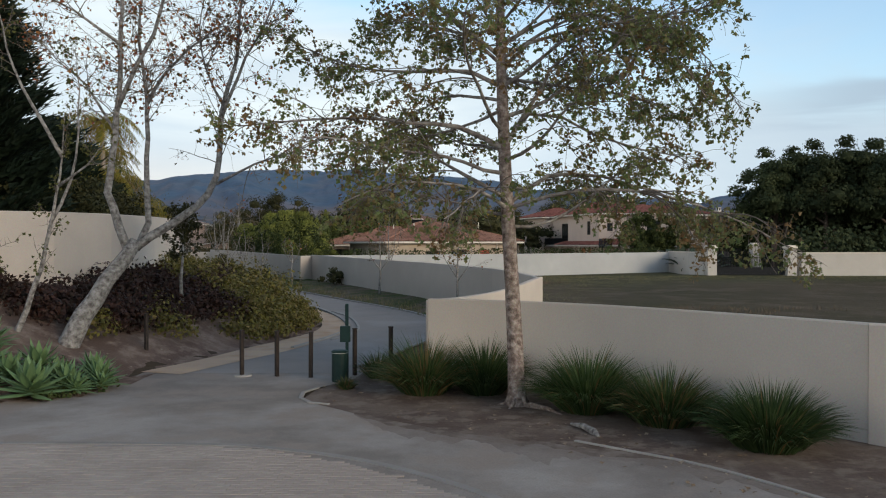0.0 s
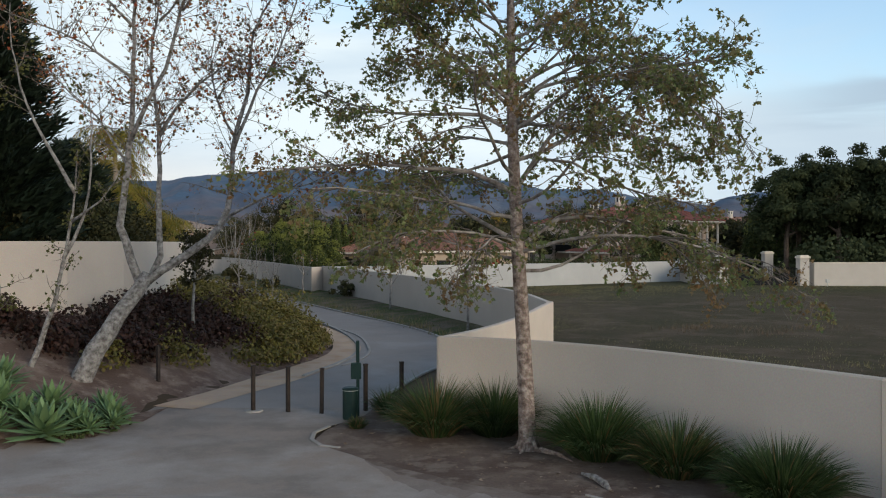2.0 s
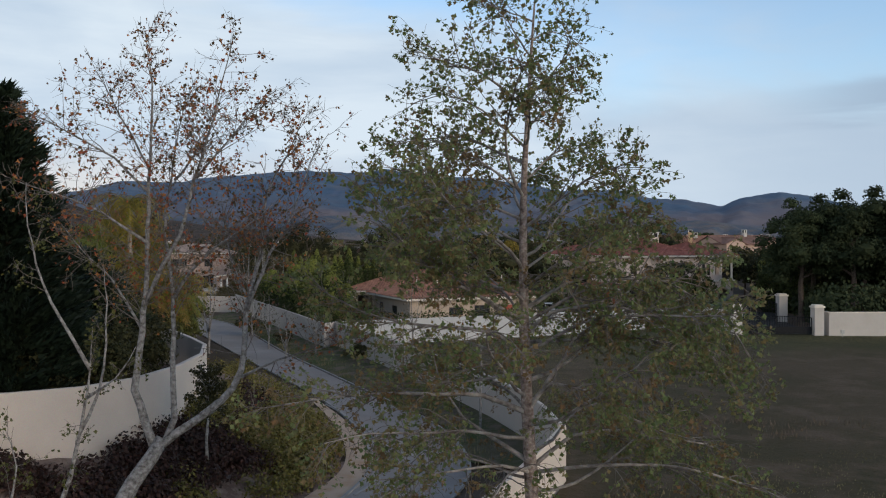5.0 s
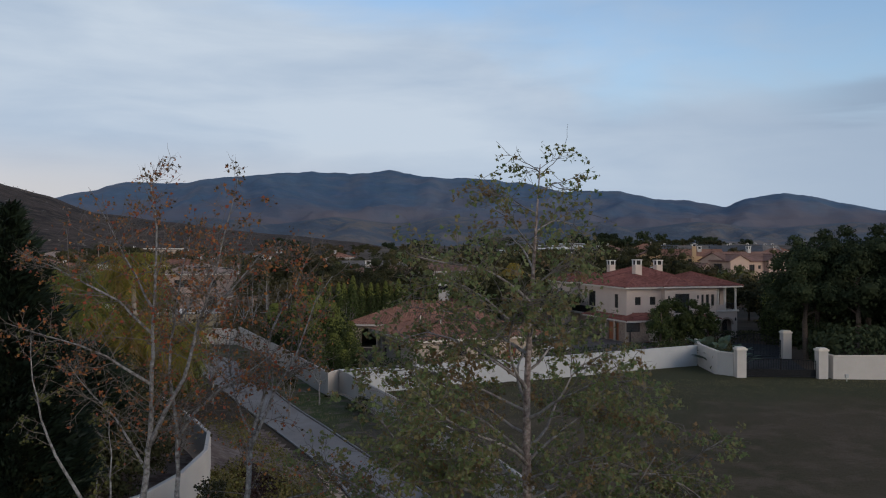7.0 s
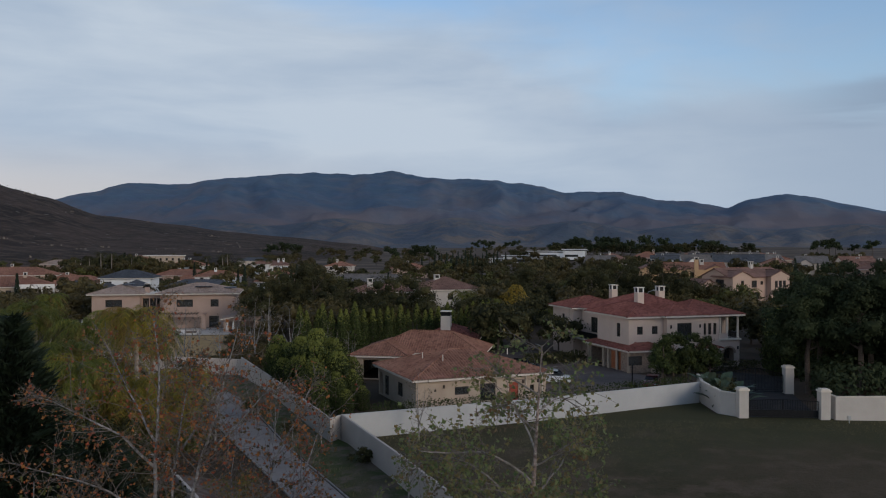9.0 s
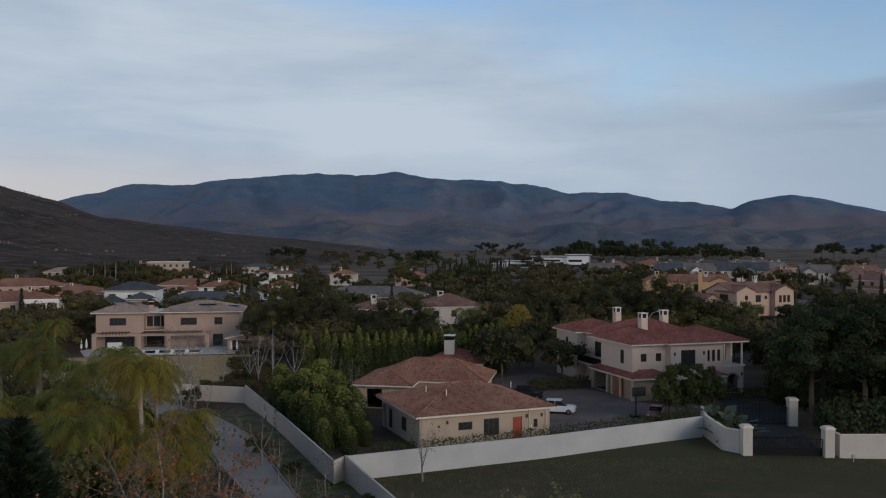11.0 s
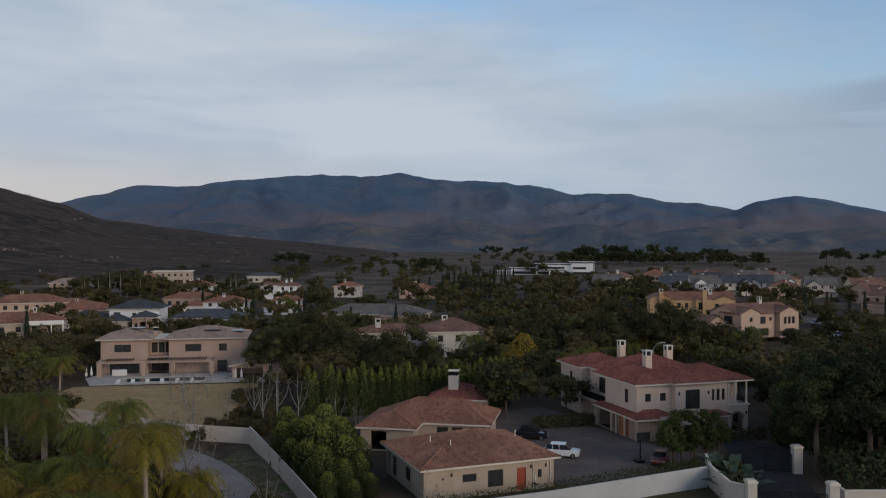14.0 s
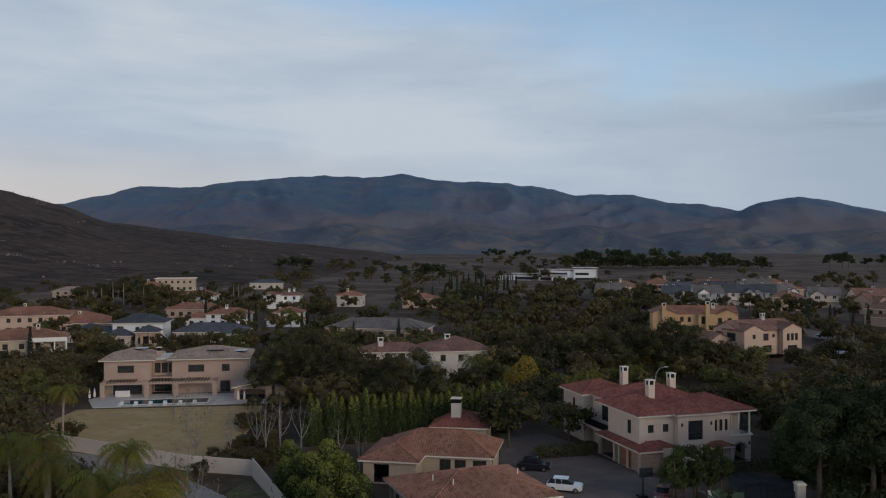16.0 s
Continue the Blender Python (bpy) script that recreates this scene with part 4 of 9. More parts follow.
def big_sycamore():
    """Tall half-bare sycamore with a straight mottled trunk, sinuous pale limbs and drooping lower twigs."""
    r = random.Random(5)
    t = thing("sycamore_tree", "tall sycamore with thinning green and brown leaves", "tree", (1.66, 18.94, 0.02))
    trunk, leaves, withered, fine = Shape(), Shape(), Shape(), Shape()
    line = [Vector((0, 0, -0.2)), Vector((0, 0, 0)), Vector((-0.02, 0, 0.35)), Vector((-0.06, 0, 1.5)), Vector((-0.14, 0.02, 3.0)), Vector((-0.27, 0, 5.2)), Vector((-0.36, 0, 7.4)), Vector((-0.39, 0.05, 9.2)), Vector((-0.38, 0, 10.8)), Vector((-0.29, 0, 12.4)), Vector((-0.2, 0, 14.0)), Vector((-0.1, 0, 15.5))]
    rad = [0.27, 0.245, 0.195, 0.175, 0.16, 0.14, 0.118, 0.095, 0.072, 0.05, 0.03, 0.010]
    c = spline([tuple(p) for p in line], 0.35)
    trunk.tube(c, [lerp_table([(p.z, q) for p, q in zip(line, rad)], p.z) * (1 + 0.07 * noise.noise((0, 3, p.z * 1.7))) for p in c], 12)
    for a in range(5):                      # root flares
        an = a * 1.26 + 0.4
        trunk.tube([(0.1 * math.cos(an), 0.1 * math.sin(an), 0.3), (0.26 * math.cos(an), 0.26 * math.sin(an), 0.05), (0.5 * math.cos(an), 0.5 * math.sin(an), -0.02)], [0.09, 0.05, 0.015], 6)

    def trunk_at(z):
        for p, q in zip(line, line[1:]):
            if p.z <= z <= q.z:
                return p.lerp(q, (z - p.z) / (q.z - p.z))
        return line[-1]

    def grow(pts, th, z, bare=0.22):
        limb = Shape()
        n = len(pts) - 1
        limb.tube(pts, [th * (1 - 0.85 * (k / n) ** 0.8) + 0.004 for k in range(n + 1)], 7, caps=False)
        L = sum((b - a).length for a, b in zip(pts, pts[1:]))
        sag = 0.12 if z < 5.6 else 0.05 if z < 8.5 else 0.015
        for j in range(int(3 + L * (3.1 if z < 7.0 else 3.7))):
            s = bare + (1 - bare) * r.random() ** 0.85
            q = at_along(pts, s)
            d = (at_along(pts, min(s + 0.06, 1)) - at_along(pts, max(s - 0.06, 0))).normalized()
            side = d.cross(Vector((0, 0, 1))).normalized() * (1 if j % 2 else -1)
            td = (d * r.uniform(0.4, 1.0) + side * r.uniform(0.25, 1.0) + Vector((0, 0, r.uniform(-0.4, 0.5)))).normalized()
            side_bough(fine, withered if r.random() < (0.24 if z < 6.6 else 0.10) else leaves, q, td, (0.5 + 0.24 * L * (1.15 - s)) * r.uniform(0.6, 1.4), r, 9 if z < 7.0 else 10 if z < 11.0 else 7, 0.054, sag)
        part("limb", limb, BARK_LIMB, t, smooth=True)

    # main limbs, from the trunk outwards
    for th, pts in (
            (0.066, [(-0.26, 0, 5.7), (-1.33, -0.3, 6.17), (-2.31, -0.5, 6.22), (-3.28, -0.8, 6.29), (-4.54, -1.0, 6.22), (-5.9, -1.3, 6.05)]),
            (0.060, [(-0.27, 0, 4.65), (-1.14, 0.3, 5.15), (-1.72, 0.5, 5.5), (-2.06, 0.7, 5.95), (-2.31, 0.9, 6.4), (-2.5, 1.2, 7.1)]),
            (0.040, [(-0.33, 0, 6.6), (-0.8, 0.6, 6.45), (-1.82, 1.2, 6.2), (-2.9, 1.8, 6.1), (-3.9, 2.3, 5.8)]),
            (0.052, [(-0.36, 0, 7.1), (-1.04, 0.3, 7.5), (-2.11, 0.6, 7.56), (-3.18, 0.9, 7.65), (-4.15, 1.1, 7.9), (-5.1, 1.4, 8.35)]),
            (0.062, [(-0.3, 0, 5.75), (0.22, -0.2, 6.6), (0.51, -0.3, 7.02), (0.66, -0.4, 7.4), (1.19, -0.6, 7.85), (1.78, -0.9, 8.5), (2.2, -1.1, 9.3)]),
            (0.045, [(-0.36, 0, 7.3), (0.51, 0.5, 7.28), (1.29, 0.9, 7.25), (2.07, 1.3, 7.25), (3.2, 1.7, 7.1), (4.4, 2.0, 6.6)]),
            (0.045, [(-0.1, -0.05, 6.1), (0.22, -0.3, 6.45), (0.9, -0.6, 6.34), (1.58, -0.9, 5.9), (2.46, -1.2, 5.58), (3.3, -1.4, 5.4)]),
            (0.055, [(-0.22, 0, 4.5), (0.71, 0.3, 5.15), (1.29, 0.5, 5.22), (2.07, 0.8, 5.17), (2.85, 1.0, 4.95), (4.02, 1.3, 4.75), (4.9, 1.5, 4.3)]),
            (0.045, [(-0.36, 0, 7.5), (0.22, -0.3, 8.0), (0.9, -0.6, 8.15), (1.58, -0.9, 8.15), (2.5, -1.2, 7.9), (3.3, -1.4, 7.3), (3.8, -1.5, 6.5)]),
            (0.044, [(-0.38, 0, 8.0), (0.6, 0.2, 8.6), (1.7, 0.3, 8.8), (2.7, 0.3, 8.3), (3.5, 0.3, 7.5), (4.0, 0.3, 6.7)]),
            (0.042, [(-0.37, 0, 7.7), (1.0, -0.2, 8.5), (2.4, -0.4, 8.75), (3.4, -0.5, 8.2), (4.1, -0.5, 7.6), (4.6, -0.5, 6.8)]),
            (0.036, [(-0.37, 0, 8.2), (-1.1, -1.2, 8.9), (-1.8, -2.2, 9.5)]),
            (0.036, [(-0.37, 0, 8.5), (0.4, -1.3, 9.2), (1.0, -2.3, 9.6)]),
            (0.036, [(-0.37, 0, 7.8), (-0.9, 1.3, 8.5), (-1.6, 2.4, 9.0), (-2.4, 3.0, 9.3)]),
            (0.034, [(-0.38, 0, 9.0), (-1.4, 0.2, 9.8), (-2.5, 0.3, 10.1), (-3.4, 0.3, 9.9)]),
            (0.034, [(-0.38, 0, 8.9), (0.6, 0.9, 9.5), (1.5, 1.6, 9.8), (2.3, 2.1, 9.6)]),
            (0.032, [(-0.38, 0, 10.6), (-1.5, -0.2, 11.4), (-2.6, -0.3, 11.8), (-3.4, -0.4, 11.6)]),
            (0.030, [(-0.33, 0, 11.6), (-1.3, 0.3, 12.5), (-2.2, 0.5, 12.9), (-2.9, 0.6, 12.7)]),
            (0.036, [(-0.38, 0, 10.0), (-1.8, 0.4, 10.6), (-3.2, 0.6, 10.9), (-4.1, 0.7, 10.8)]),
            (0.042, [(-0.37, 0, 7.6), (-1.04, -0.4, 8.1), (-1.72, -0.8, 8.6), (-2.21, -1.0, 9.0), (-2.9, -1.3, 9.6)]),
            (0.048, [(-0.22, 0, 4.4), (1.2, -0.7, 4.75), (2.9, -0.6, 4.7), (4.3, -0.4, 4.3), (5.3, -0.2, 3.9), (6.2, -0.1, 3.4)]),
            (0.045, [(-0.22, 0, 4.4), (-0.9, -0.8, 4.75), (-1.7, -1.5, 4.85), (-2.7, -2.1, 4.8), (-3.6, -2.6, 4.4)])):
        grow(spline(pts, 0.5), th, pts[0][2])
    reach = [(3.6, 3.9), (4.6, 5.0), (6.0, 5.3), (8.0, 5.0), (9.5, 4.5), (11.0, 3.9), (12.4, 3.0), (13.2, 2.0), (14.0, 1.5), (14.8, 1.0), (15.4, 0.4)]
    z, k = 4.0, 0
    while z < 15.2:
        az = k * 2.4 + r.uniform(-0.4, 0.4)
        L = lerp_table(reach, z) * r.uniform(0.7, 1.06)
        if z > 10.5 and math.cos(az) > 0.2:
            L *= 0.76
        rise = -0.02 + 0.055 * (z - 4) + r.uniform(-0.12, 0.16)
        dd = Vector((math.cos(az), math.sin(az), rise)).normalized()
        pts = [trunk_at(z)]
        for i in range(9):
            dd = (dd + rnd_dir(r) * 0.2 + Vector((0, 0, 0.07 if i < 3 else -0.045))).normalized()
            pts.append(pts[-1] + dd * L / 9)
        grow(pts, 0.012 + 0.0068 * L, z, 0.3 if z < 9 else 0.16)
        k += 1
        z += 0.21 + 0.011 * z + r.uniform(0, 0.08)
    part("trunk", trunk, BARK_SYC, t, smooth=True)
    tagged(part("branchwork", fine, BARK_TWIG, t), "fine brown twigs", kind="stuff")
    part("foliage", leaves, LEAF_SYC, t, "sparse grey-green lobed leaves")
    part("withered_foliage", withered, LEAF_RUST, t, "brown withering leaves")
    return t


def stem_tree(name, label, base, stems, seed, leafcount, leafsize, bark, leafmat, redshare=0.0, twigs=10, twiglen=1.3, leafmat2=None, start=0.3, forks=5):
    """A tree drawn from its main stems: each a line of points with a start radius."""
    r = random.Random(seed)
    t = thing(name, label, "tree", base)
    fine, leaves, red = Shape(), Shape(), Shape()
    for number, (pts, r0, bare) in enumerate(stems):
        c = spline(pts, 0.5)
        n = len(c) - 1
        for i in range(1, n):
            c[i] = c[i] + rnd_dir(r) * 0.03
        wood = Shape().tube(c, [r0 * (1 - (0.45 if bare else 0.95) * (k / n) ** 0.75) + 0.006 for k in range(n + 1)], 9)
        part("stem" if number else "trunk", wood, BARK_PALE if bark is BARK_TWIG else bark, t, smooth=True)
        if bare:
            continue
        length = sum((b - a).length for a, b in zip(c, c[1:]))
        for j in range(int(twigs * length / 3)):
            s = r.uniform(start, 1.0)
            q = at_along(c, s)
            d = at_along(c, min(s + 0.05, 1.0)) - at_along(c, max(s - 0.05, 0))
            d = d.normalized() if d.length > 0 else Vector((0, 0, 1))
            td = (d * 0.5 + rnd_dir(r, 0.5) * 0.9 + Vector((0, 0, 0.15))).normalized()
            tl = twiglen * (1.3 - 0.7 * s) * r.uniform(0.6, 1.3)
            tp = wander(q, td, tl, 5, r, 0.2, -0.04)
            fine.tube(tp, taper(0.006 + 0.009 * (1.2 - s) * tl / 1.3, 0.004, 5), 4, caps=False)
            for h in range(forks):
                q2 = at_along(tp, r.uniform(0.2, 1.0))
                twig_with_leaves(fine, leaves, q2, (td * 0.7 + rnd_dir(r)).normalized(), tl * 0.5 * r.uniform(0.5, 1), r, leafcount if r.random() < 0.55 else 0, leafsize, 0.0075, 0.0, red, redshare)
    tagged(part("branchwork", fine, bark, t, "fine bare grey twigs"), "fine bare grey twigs", kind="stuff")
    if leaves.f:
        part("foliage", leaves, leafmat, t)
    if red.f:
        part("autumn_foliage", red, leafmat2, t, "clusters of red and rust leaves")
    return t


ICO = [(0, -0.5257, 0.8507), (0.8507, 0, 0.5257), (0.8507, 0, -0.5257), (-0.8507, 0, -0.5257), (-0.8507, 0, 0.5257), (-0.5257, 0.8507, 0), (0.5257, 0.8507, 0), (0.5257, -0.8507, 0), (-0.5257, -0.8507, 0), (0, -0.5257, -0.8507), (0, 0.5257, -0.8507), (0, 0.5257, 0.8507)]
ICO_F = [(1, 2, 6), (1, 7, 2), (3, 4, 5), (4, 3, 8), (6, 5, 11), (5, 6, 10), (9, 10, 2), (10, 9, 3), (7, 8, 9), (8, 7, 0), (11, 0, 1), (0, 11, 4), (6, 2, 10), (1, 6, 11), (3, 5, 10), (5, 4, 11), (2, 7, 9), (7, 1, 0), (3, 9, 8), (4, 8, 0)]


def core(s, m, radius, squash, r):
    """Shaded inner mass of a leaf clump."""
    k = [r.uniform(0.8, 1.15) for _ in ICO]
    s.add([m + Vector((x, y, z * squash)) * radius * q for (x, y, z), q in zip(ICO, k)], ICO_F)


def crown_shape(r, centre, radii, clumps, leaves, size, spread=0.42, shell=0.72, lobes=None, squash=0.8, cores=True):
    """Leaves gathered in clumps over an uneven rounded crown."""
    s = Shape()
    cx, cy, cz = centre
    for c in range(clumps):
        d = rnd_dir(r)
        if d.z < -0.8:
            d.z *= -0.4
        k = r.uniform(0.45, 0.92)
        m = Vector((cx + d.x * radii[0] * k, cy + d.y * radii[1] * k, cz + d.z * radii[2] * k))
        cr = spread * (radii[0] + radii[1] + radii[2]) / 3 * r.uniform(0.6, 1.15)
        if cores:
            core(s, m, cr * 0.5, squash, r)
        for j in range(leaves // clumps):
            e = rnd_dir(r)
            if e.z < -0.5:
                e.z = -e.z
            p = m + Vector((e.x, e.y, e.z * squash)) * cr * (shell - 0.1 + (1.22 - shell) * r.random())
            leaf_star(s, p, size * r.uniform(0.6, 1.3), (e + rnd_dir(r) * 0.6).normalized(), r.uniform(0, 6.28), lobes)
    return s


def trunk_shape(r, top, r0, spread, limbs=5):
    s = Shape()
    line = [Vector((0, 0, -0.3)), Vector((0, 0, 0.1)), Vector((r.uniform(-.1, .1), r.uniform(-.1, .1), top * 0.4)), Vector((r.uniform(-.3, .3), r.uniform(-.3, .3), top * 0.75)), Vector((r.uniform(-.3, .3), r.uniform(-.3, .3), top))]
    s.tube(line, [r0 * 1.25, r0, r0 * 0.8, r0 * 0.6, r0 * 0.25], 8)
    for k in range(limbs):
        a = k * 2.4 + r.uniform(0, 1)
        p = at_along(line, r.uniform(0.5, 0.85))
        s.tube(wander(p, (math.cos(a), math.sin(a), 0.8), spread * r.uniform(0.6, 1), 4, r, 0.2), taper(r0 * 0.45, r0 * 0.08, 4), 6, caps=False)
    return s


def round_tree(name, label, seed, h, rx, leafmat, size=0.34, leaves=2600, clumps=22, bark=None, low=0.35, at=(0, 0), turn=0, group="", spread=0.42, flat=1.0, cores=True, limbs=5):
    r = random.Random(seed)
    t = thing(name, label, "tree", (at[0], at[1], height(*at)), turn, group)
    rz = h * (1 - low) / 2 * flat
    part("trunk", trunk_shape(r, h * 0.75, 0.03 * h ** 0.9, rx * 0.7, limbs), bark or BARK_DARK, t, smooth=True)
    part("crown", crown_shape(r, (0, 0, h - rz * 1.0), (rx, rx * r.uniform(0.85, 1.1), rz), clumps, leaves, size, spread, cores=cores), leafmat, t)
    return t


def planted(src, x, y, scale=1.0, turn=None, z=None, tall=1.0, label=""):
    """Another tree of the same kind, at its own size and turn."""
    m = pose(x, y, height(x, y) if z is None else z, 0, 0, RNG.uniform(0, 360) if turn is None else turn)
    c = copy_thing(src, m)
    c.scale = (scale, scale, scale * tall)
    if label:
        c["label"] = label
    return c


def column_tree(name, label, seed, h, rx, leafmat, size, leaves, at, group="", pointed=True, tips=None):
    """Narrow upright evergreen of leafy sprays, closed to the ground."""
    r = random.Random(seed)
    t = thing(name, label, "tree", (at[0], at[1], height(*at)), 0, group)
    part("trunk", Shape().tube([(0, 0, -0.3), (0, 0, h * 0.5), (0, 0, h * 0.95)], [0.12 + 0.006 * h, 0.1, 0.02], 6), BARK_DARK, t)
    s, fresh = Shape(), Shape()
    for k in range(leaves):
        v = r.random() ** 1.15
        w = (min(1, v * 6 + 0.5) * (1 - v) ** 0.6 if pointed else min(1, v * 5 + 0.55) * (1 - max(v - 0.75, 0) * 2.6))
        a = r.uniform(0, 6.28)
        lump = 1 + 0.42 * noise.noise((math.cos(a) * 2.0, math.sin(a) * 2.0, v * h * 0.6 + seed))
        rr = rx * w * lump * (0.72 + 0.3 * r.random())
        p = Vector((math.cos(a) * rr, math.sin(a) * rr, v * h))
        n = Vector((math.cos(a), math.sin(a), 0.3)) + rnd_dir(r) * 0.7
        leaf_star(fresh if tips and r.random() < 3.2 * (v - 0.66) else s, p, size * r.uniform(0.6, 1.3), n, r.uniform(0, 6.28), False)
    part("foliage", s, leafmat, t)
    if fresh.f:
        tagged(part("new_growth", fresh, tips, t), "bright yellow-green new growth", kind="stuff")
    return t


def conifer(name, label, seed, h, rx, at, size=0.2, n=70):
    """Large dark conifer: whorls of sagging boughs with tufted needles."""
    r = random.Random(seed)
    t = thing(name, label, "tree", (at[0], at[1], height(*at)))
    wood, tufts = Shape(), Shape()
    wood.tube([(0, 0, -0.3), (0, 0, 1), (0.1, 0, h * 0.6), (0, 0.1, h)], [0.42, 0.36, 0.18, 0.02], 8)
    for k in range(n):
        v = 0.08 + 0.92 * (k / n)
        z = v * h
        L = rx * min(1.25 * (1 - v) ** 0.8, 1.0) * r.uniform(0.7, 1.15) + 0.15
        a = k * 2.4
        pts = wander((0, 0, z), (math.cos(a), math.sin(a), 0.55), L, 5, r, 0.14, 0.02)
        wood.tube(pts, taper(0.02 + 0.012 * L, 0.008, 5), 4, caps=False)
        for j in range(int(60 + 120 * L)):
            q = at_along(pts, r.uniform(0.15, 1.0))
            e = rnd_dir(r)
            p = q + Vector((e.x * 0.5, e.y * 0.5, e.z * 0.42)) * r.random() ** 0.6 * (0.6 + 0.2 * L)
            out = Vector((q.x, q.y, 0.0)).normalized() + Vector((0, 0, 0.55)) + rnd_dir(r) * 0.4
            sd = out.cross(e).normalized() * size * 0.28
            tip = p + out.normalized() * size * r.uniform(1.2, 2.4)
            tufts.add([p - sd, p + sd, tip], [(0, 1, 2)])
    part("trunk", wood, BARK_DARK, t)
    part("needles", tufts, LEAF_CONIFER, t)
    return t


def palm(name, label, seed, h, at, fronds=26, length=3.2, dry=0.25, group="queen palms", trunk_r=0.17, leaf=None):
    r = random.Random(seed)
    t = thing(name, label, "palm", (at[0], at[1], height(*at)), 0, group)
    s = Shape()
    lean = Vector((r.uniform(-0.4, 0.4), r.uniform(-0.4, 0.4), 0))
    line, rad = [], []
    for k in range(15):
        v = k / 14
        line.append(lean * v * v + Vector((0, 0, v * h - 0.2)))
        rad.append(trunk_r * (1.25 - 0.45 * v) * (1.06 if k % 2 else 0.95))
    s.tube(line, rad, 9)
    part("trunk", s, BARK_PALM, t)
    green, old = Shape(), Shape()
    top = line[-1]
    for k in range(fronds):
        a = k * 2.4 + r.uniform(-0.2, 0.2)
        v = k / fronds
        g = old if r.random() < dry * (1.6 - 1.5 * v) else green
        up = -0.5 + 1.7 * v
        d = Vector((math.cos(a), math.sin(a), up)).normalized()
        pts = [top]
        for i in range(9):
            d = (d + Vector((0, 0, -0.16 - 0.02 * i))).normalized()
            pts.append(pts[-1] + d * length * r.uniform(0.9, 1.05) / 9)
        g.tube(pts, taper(0.03, 0.006, 9), 3, caps=False)
        for i in range(26):
            q = at_along(pts, 0.12 + 0.88 * i / 26) + rnd_dir(r) * 0.05
            dd = (at_along(pts, min(0.2 + 0.88 * i / 26, 1)) - q).normalized()
            side = dd.cross(Vector((0, 0, 1))).normalized()
            ll = length * 0.24 * (1 - 0.55 * abs(i / 13 - 0.9)) * r.uniform(0.8, 1.15)
            for sg in (-1, 1):
                tip = q + (side * sg * 0.75 + dd * 0.45 + Vector((0, 0, -0.45 + r.uniform(-0.3, 0.2)))) * ll
                mid = q.lerp(tip, 0.5) + Vector((0, 0, 0.10 * ll))
                w = dd * 0.028
                g.add([q - w, q + w, mid + w, tip, mid - w], [(0, 1, 2, 4), (4, 2, 3)])
    part("fronds", green, leaf or FROND, t)
    if old.f:
        part("dry_fronds", old, FROND_DRY, t, "hanging golden dry fronds")
    return t


def grass_clump(seed, at, rx, h, blades, dry=0.06, label="large tufted clump of long green grass"):
    r = random.Random(seed)
    t = thing("grass_clump", label, "ornamental grass", (at[0], at[1], 0.03), 0, "grass clumps by the wall")
    g, o = Shape(), Shape()
    for k in range(blades):
        a = r.uniform(0, 6.28)
        out = r.random() ** 0.55
        d = Vector((math.cos(a) * out * 0.54, math.sin(a) * out * 0.54, 1.12 - 0.5 * out)).normalized()
        b = Vector((math.cos(a), math.sin(a), 0)) * 0.36 * rx * (0.3 * r.random() + 0.7 * out)
        L = h * r.uniform(0.55, 0.95) * (1.0 - 0.14 * out)
        pts = [b]
        for i in range(4):
            d = (d + Vector((math.cos(a) * 0.10, math.sin(a) * 0.10, -0.05 - 0.42 * out * (i / 3) ** 1.5))).normalized()
            pts.append(pts[-1] + d * L / 4)
            if pts[-1].z < 0.02:
                pts[-1].z = 0.02
        side = (Vector((-math.sin(a), math.cos(a), 0)) + rnd_dir(r) * 0.6).normalized()
        vs = []
        for i, p in enumerate(pts):
            w = (0.009, 0.0125, 0.011, 0.007, 0.001)[i]
            vs += [p - side * w, p + side * w]
        s = o if r.random() < dry else g
        s.add(vs, [(2 * i, 2 * i + 1, 2 * i + 3, 2 * i + 2) for i in range(4)])
    part("tuft", g, BLADE, t)
    part("dry_tuft", o, BLADE_DRY, t, "straw-coloured dead blades")
    return t


def agave(seed, at, size, leaves=30, label="pale green agave rosette with pointed leaves", group="agaves in the bed"):
    r = random.Random(seed)
    t = thing("agave", label, "agave", (at[0], at[1], height(*at) + 0.03), r.uniform(0, 360), group)
    s = Shape()
    for k in range(leaves):
        v = k / leaves
        a = k * 2.4
        el = 0.05 + 1.25 * v ** 1.3
        L = size * (1.0 - 0.35 * v) * r.uniform(0.85, 1.1)
        d = Vector((math.cos(a) * math.cos(el), math.sin(a) * math.cos(el), math.sin(el)))
        side = Vector((-math.sin(a), math.cos(a), 0))
        nrm = d.cross(side)
        p = Vector((0, 0, 0.12 + 0.25 * size * v))
        vs = []
        for i, w in enumerate((0.045, 0.085, 0.105, 0.085, 0.045, 0.002)):
            x = i / 5
            q = p + d * L * x + Vector((0, 0, -0.14 * L * x * x * (1 - v)))
            w *= size * 0.95
            vs += [q - side * w + nrm * -w * 0.45, q + nrm * w * 0.1, q + side * w + nrm * -w * 0.45]
        s = Shape()
        s.add(vs, [(3 * i + j, 3 * i + j + 1, 3 * i + j + 4, 3 * i + j + 3) for i in range(5) for j in range(2)])
        part("leaf", s, AGAVE, t, smooth=True)
    return t


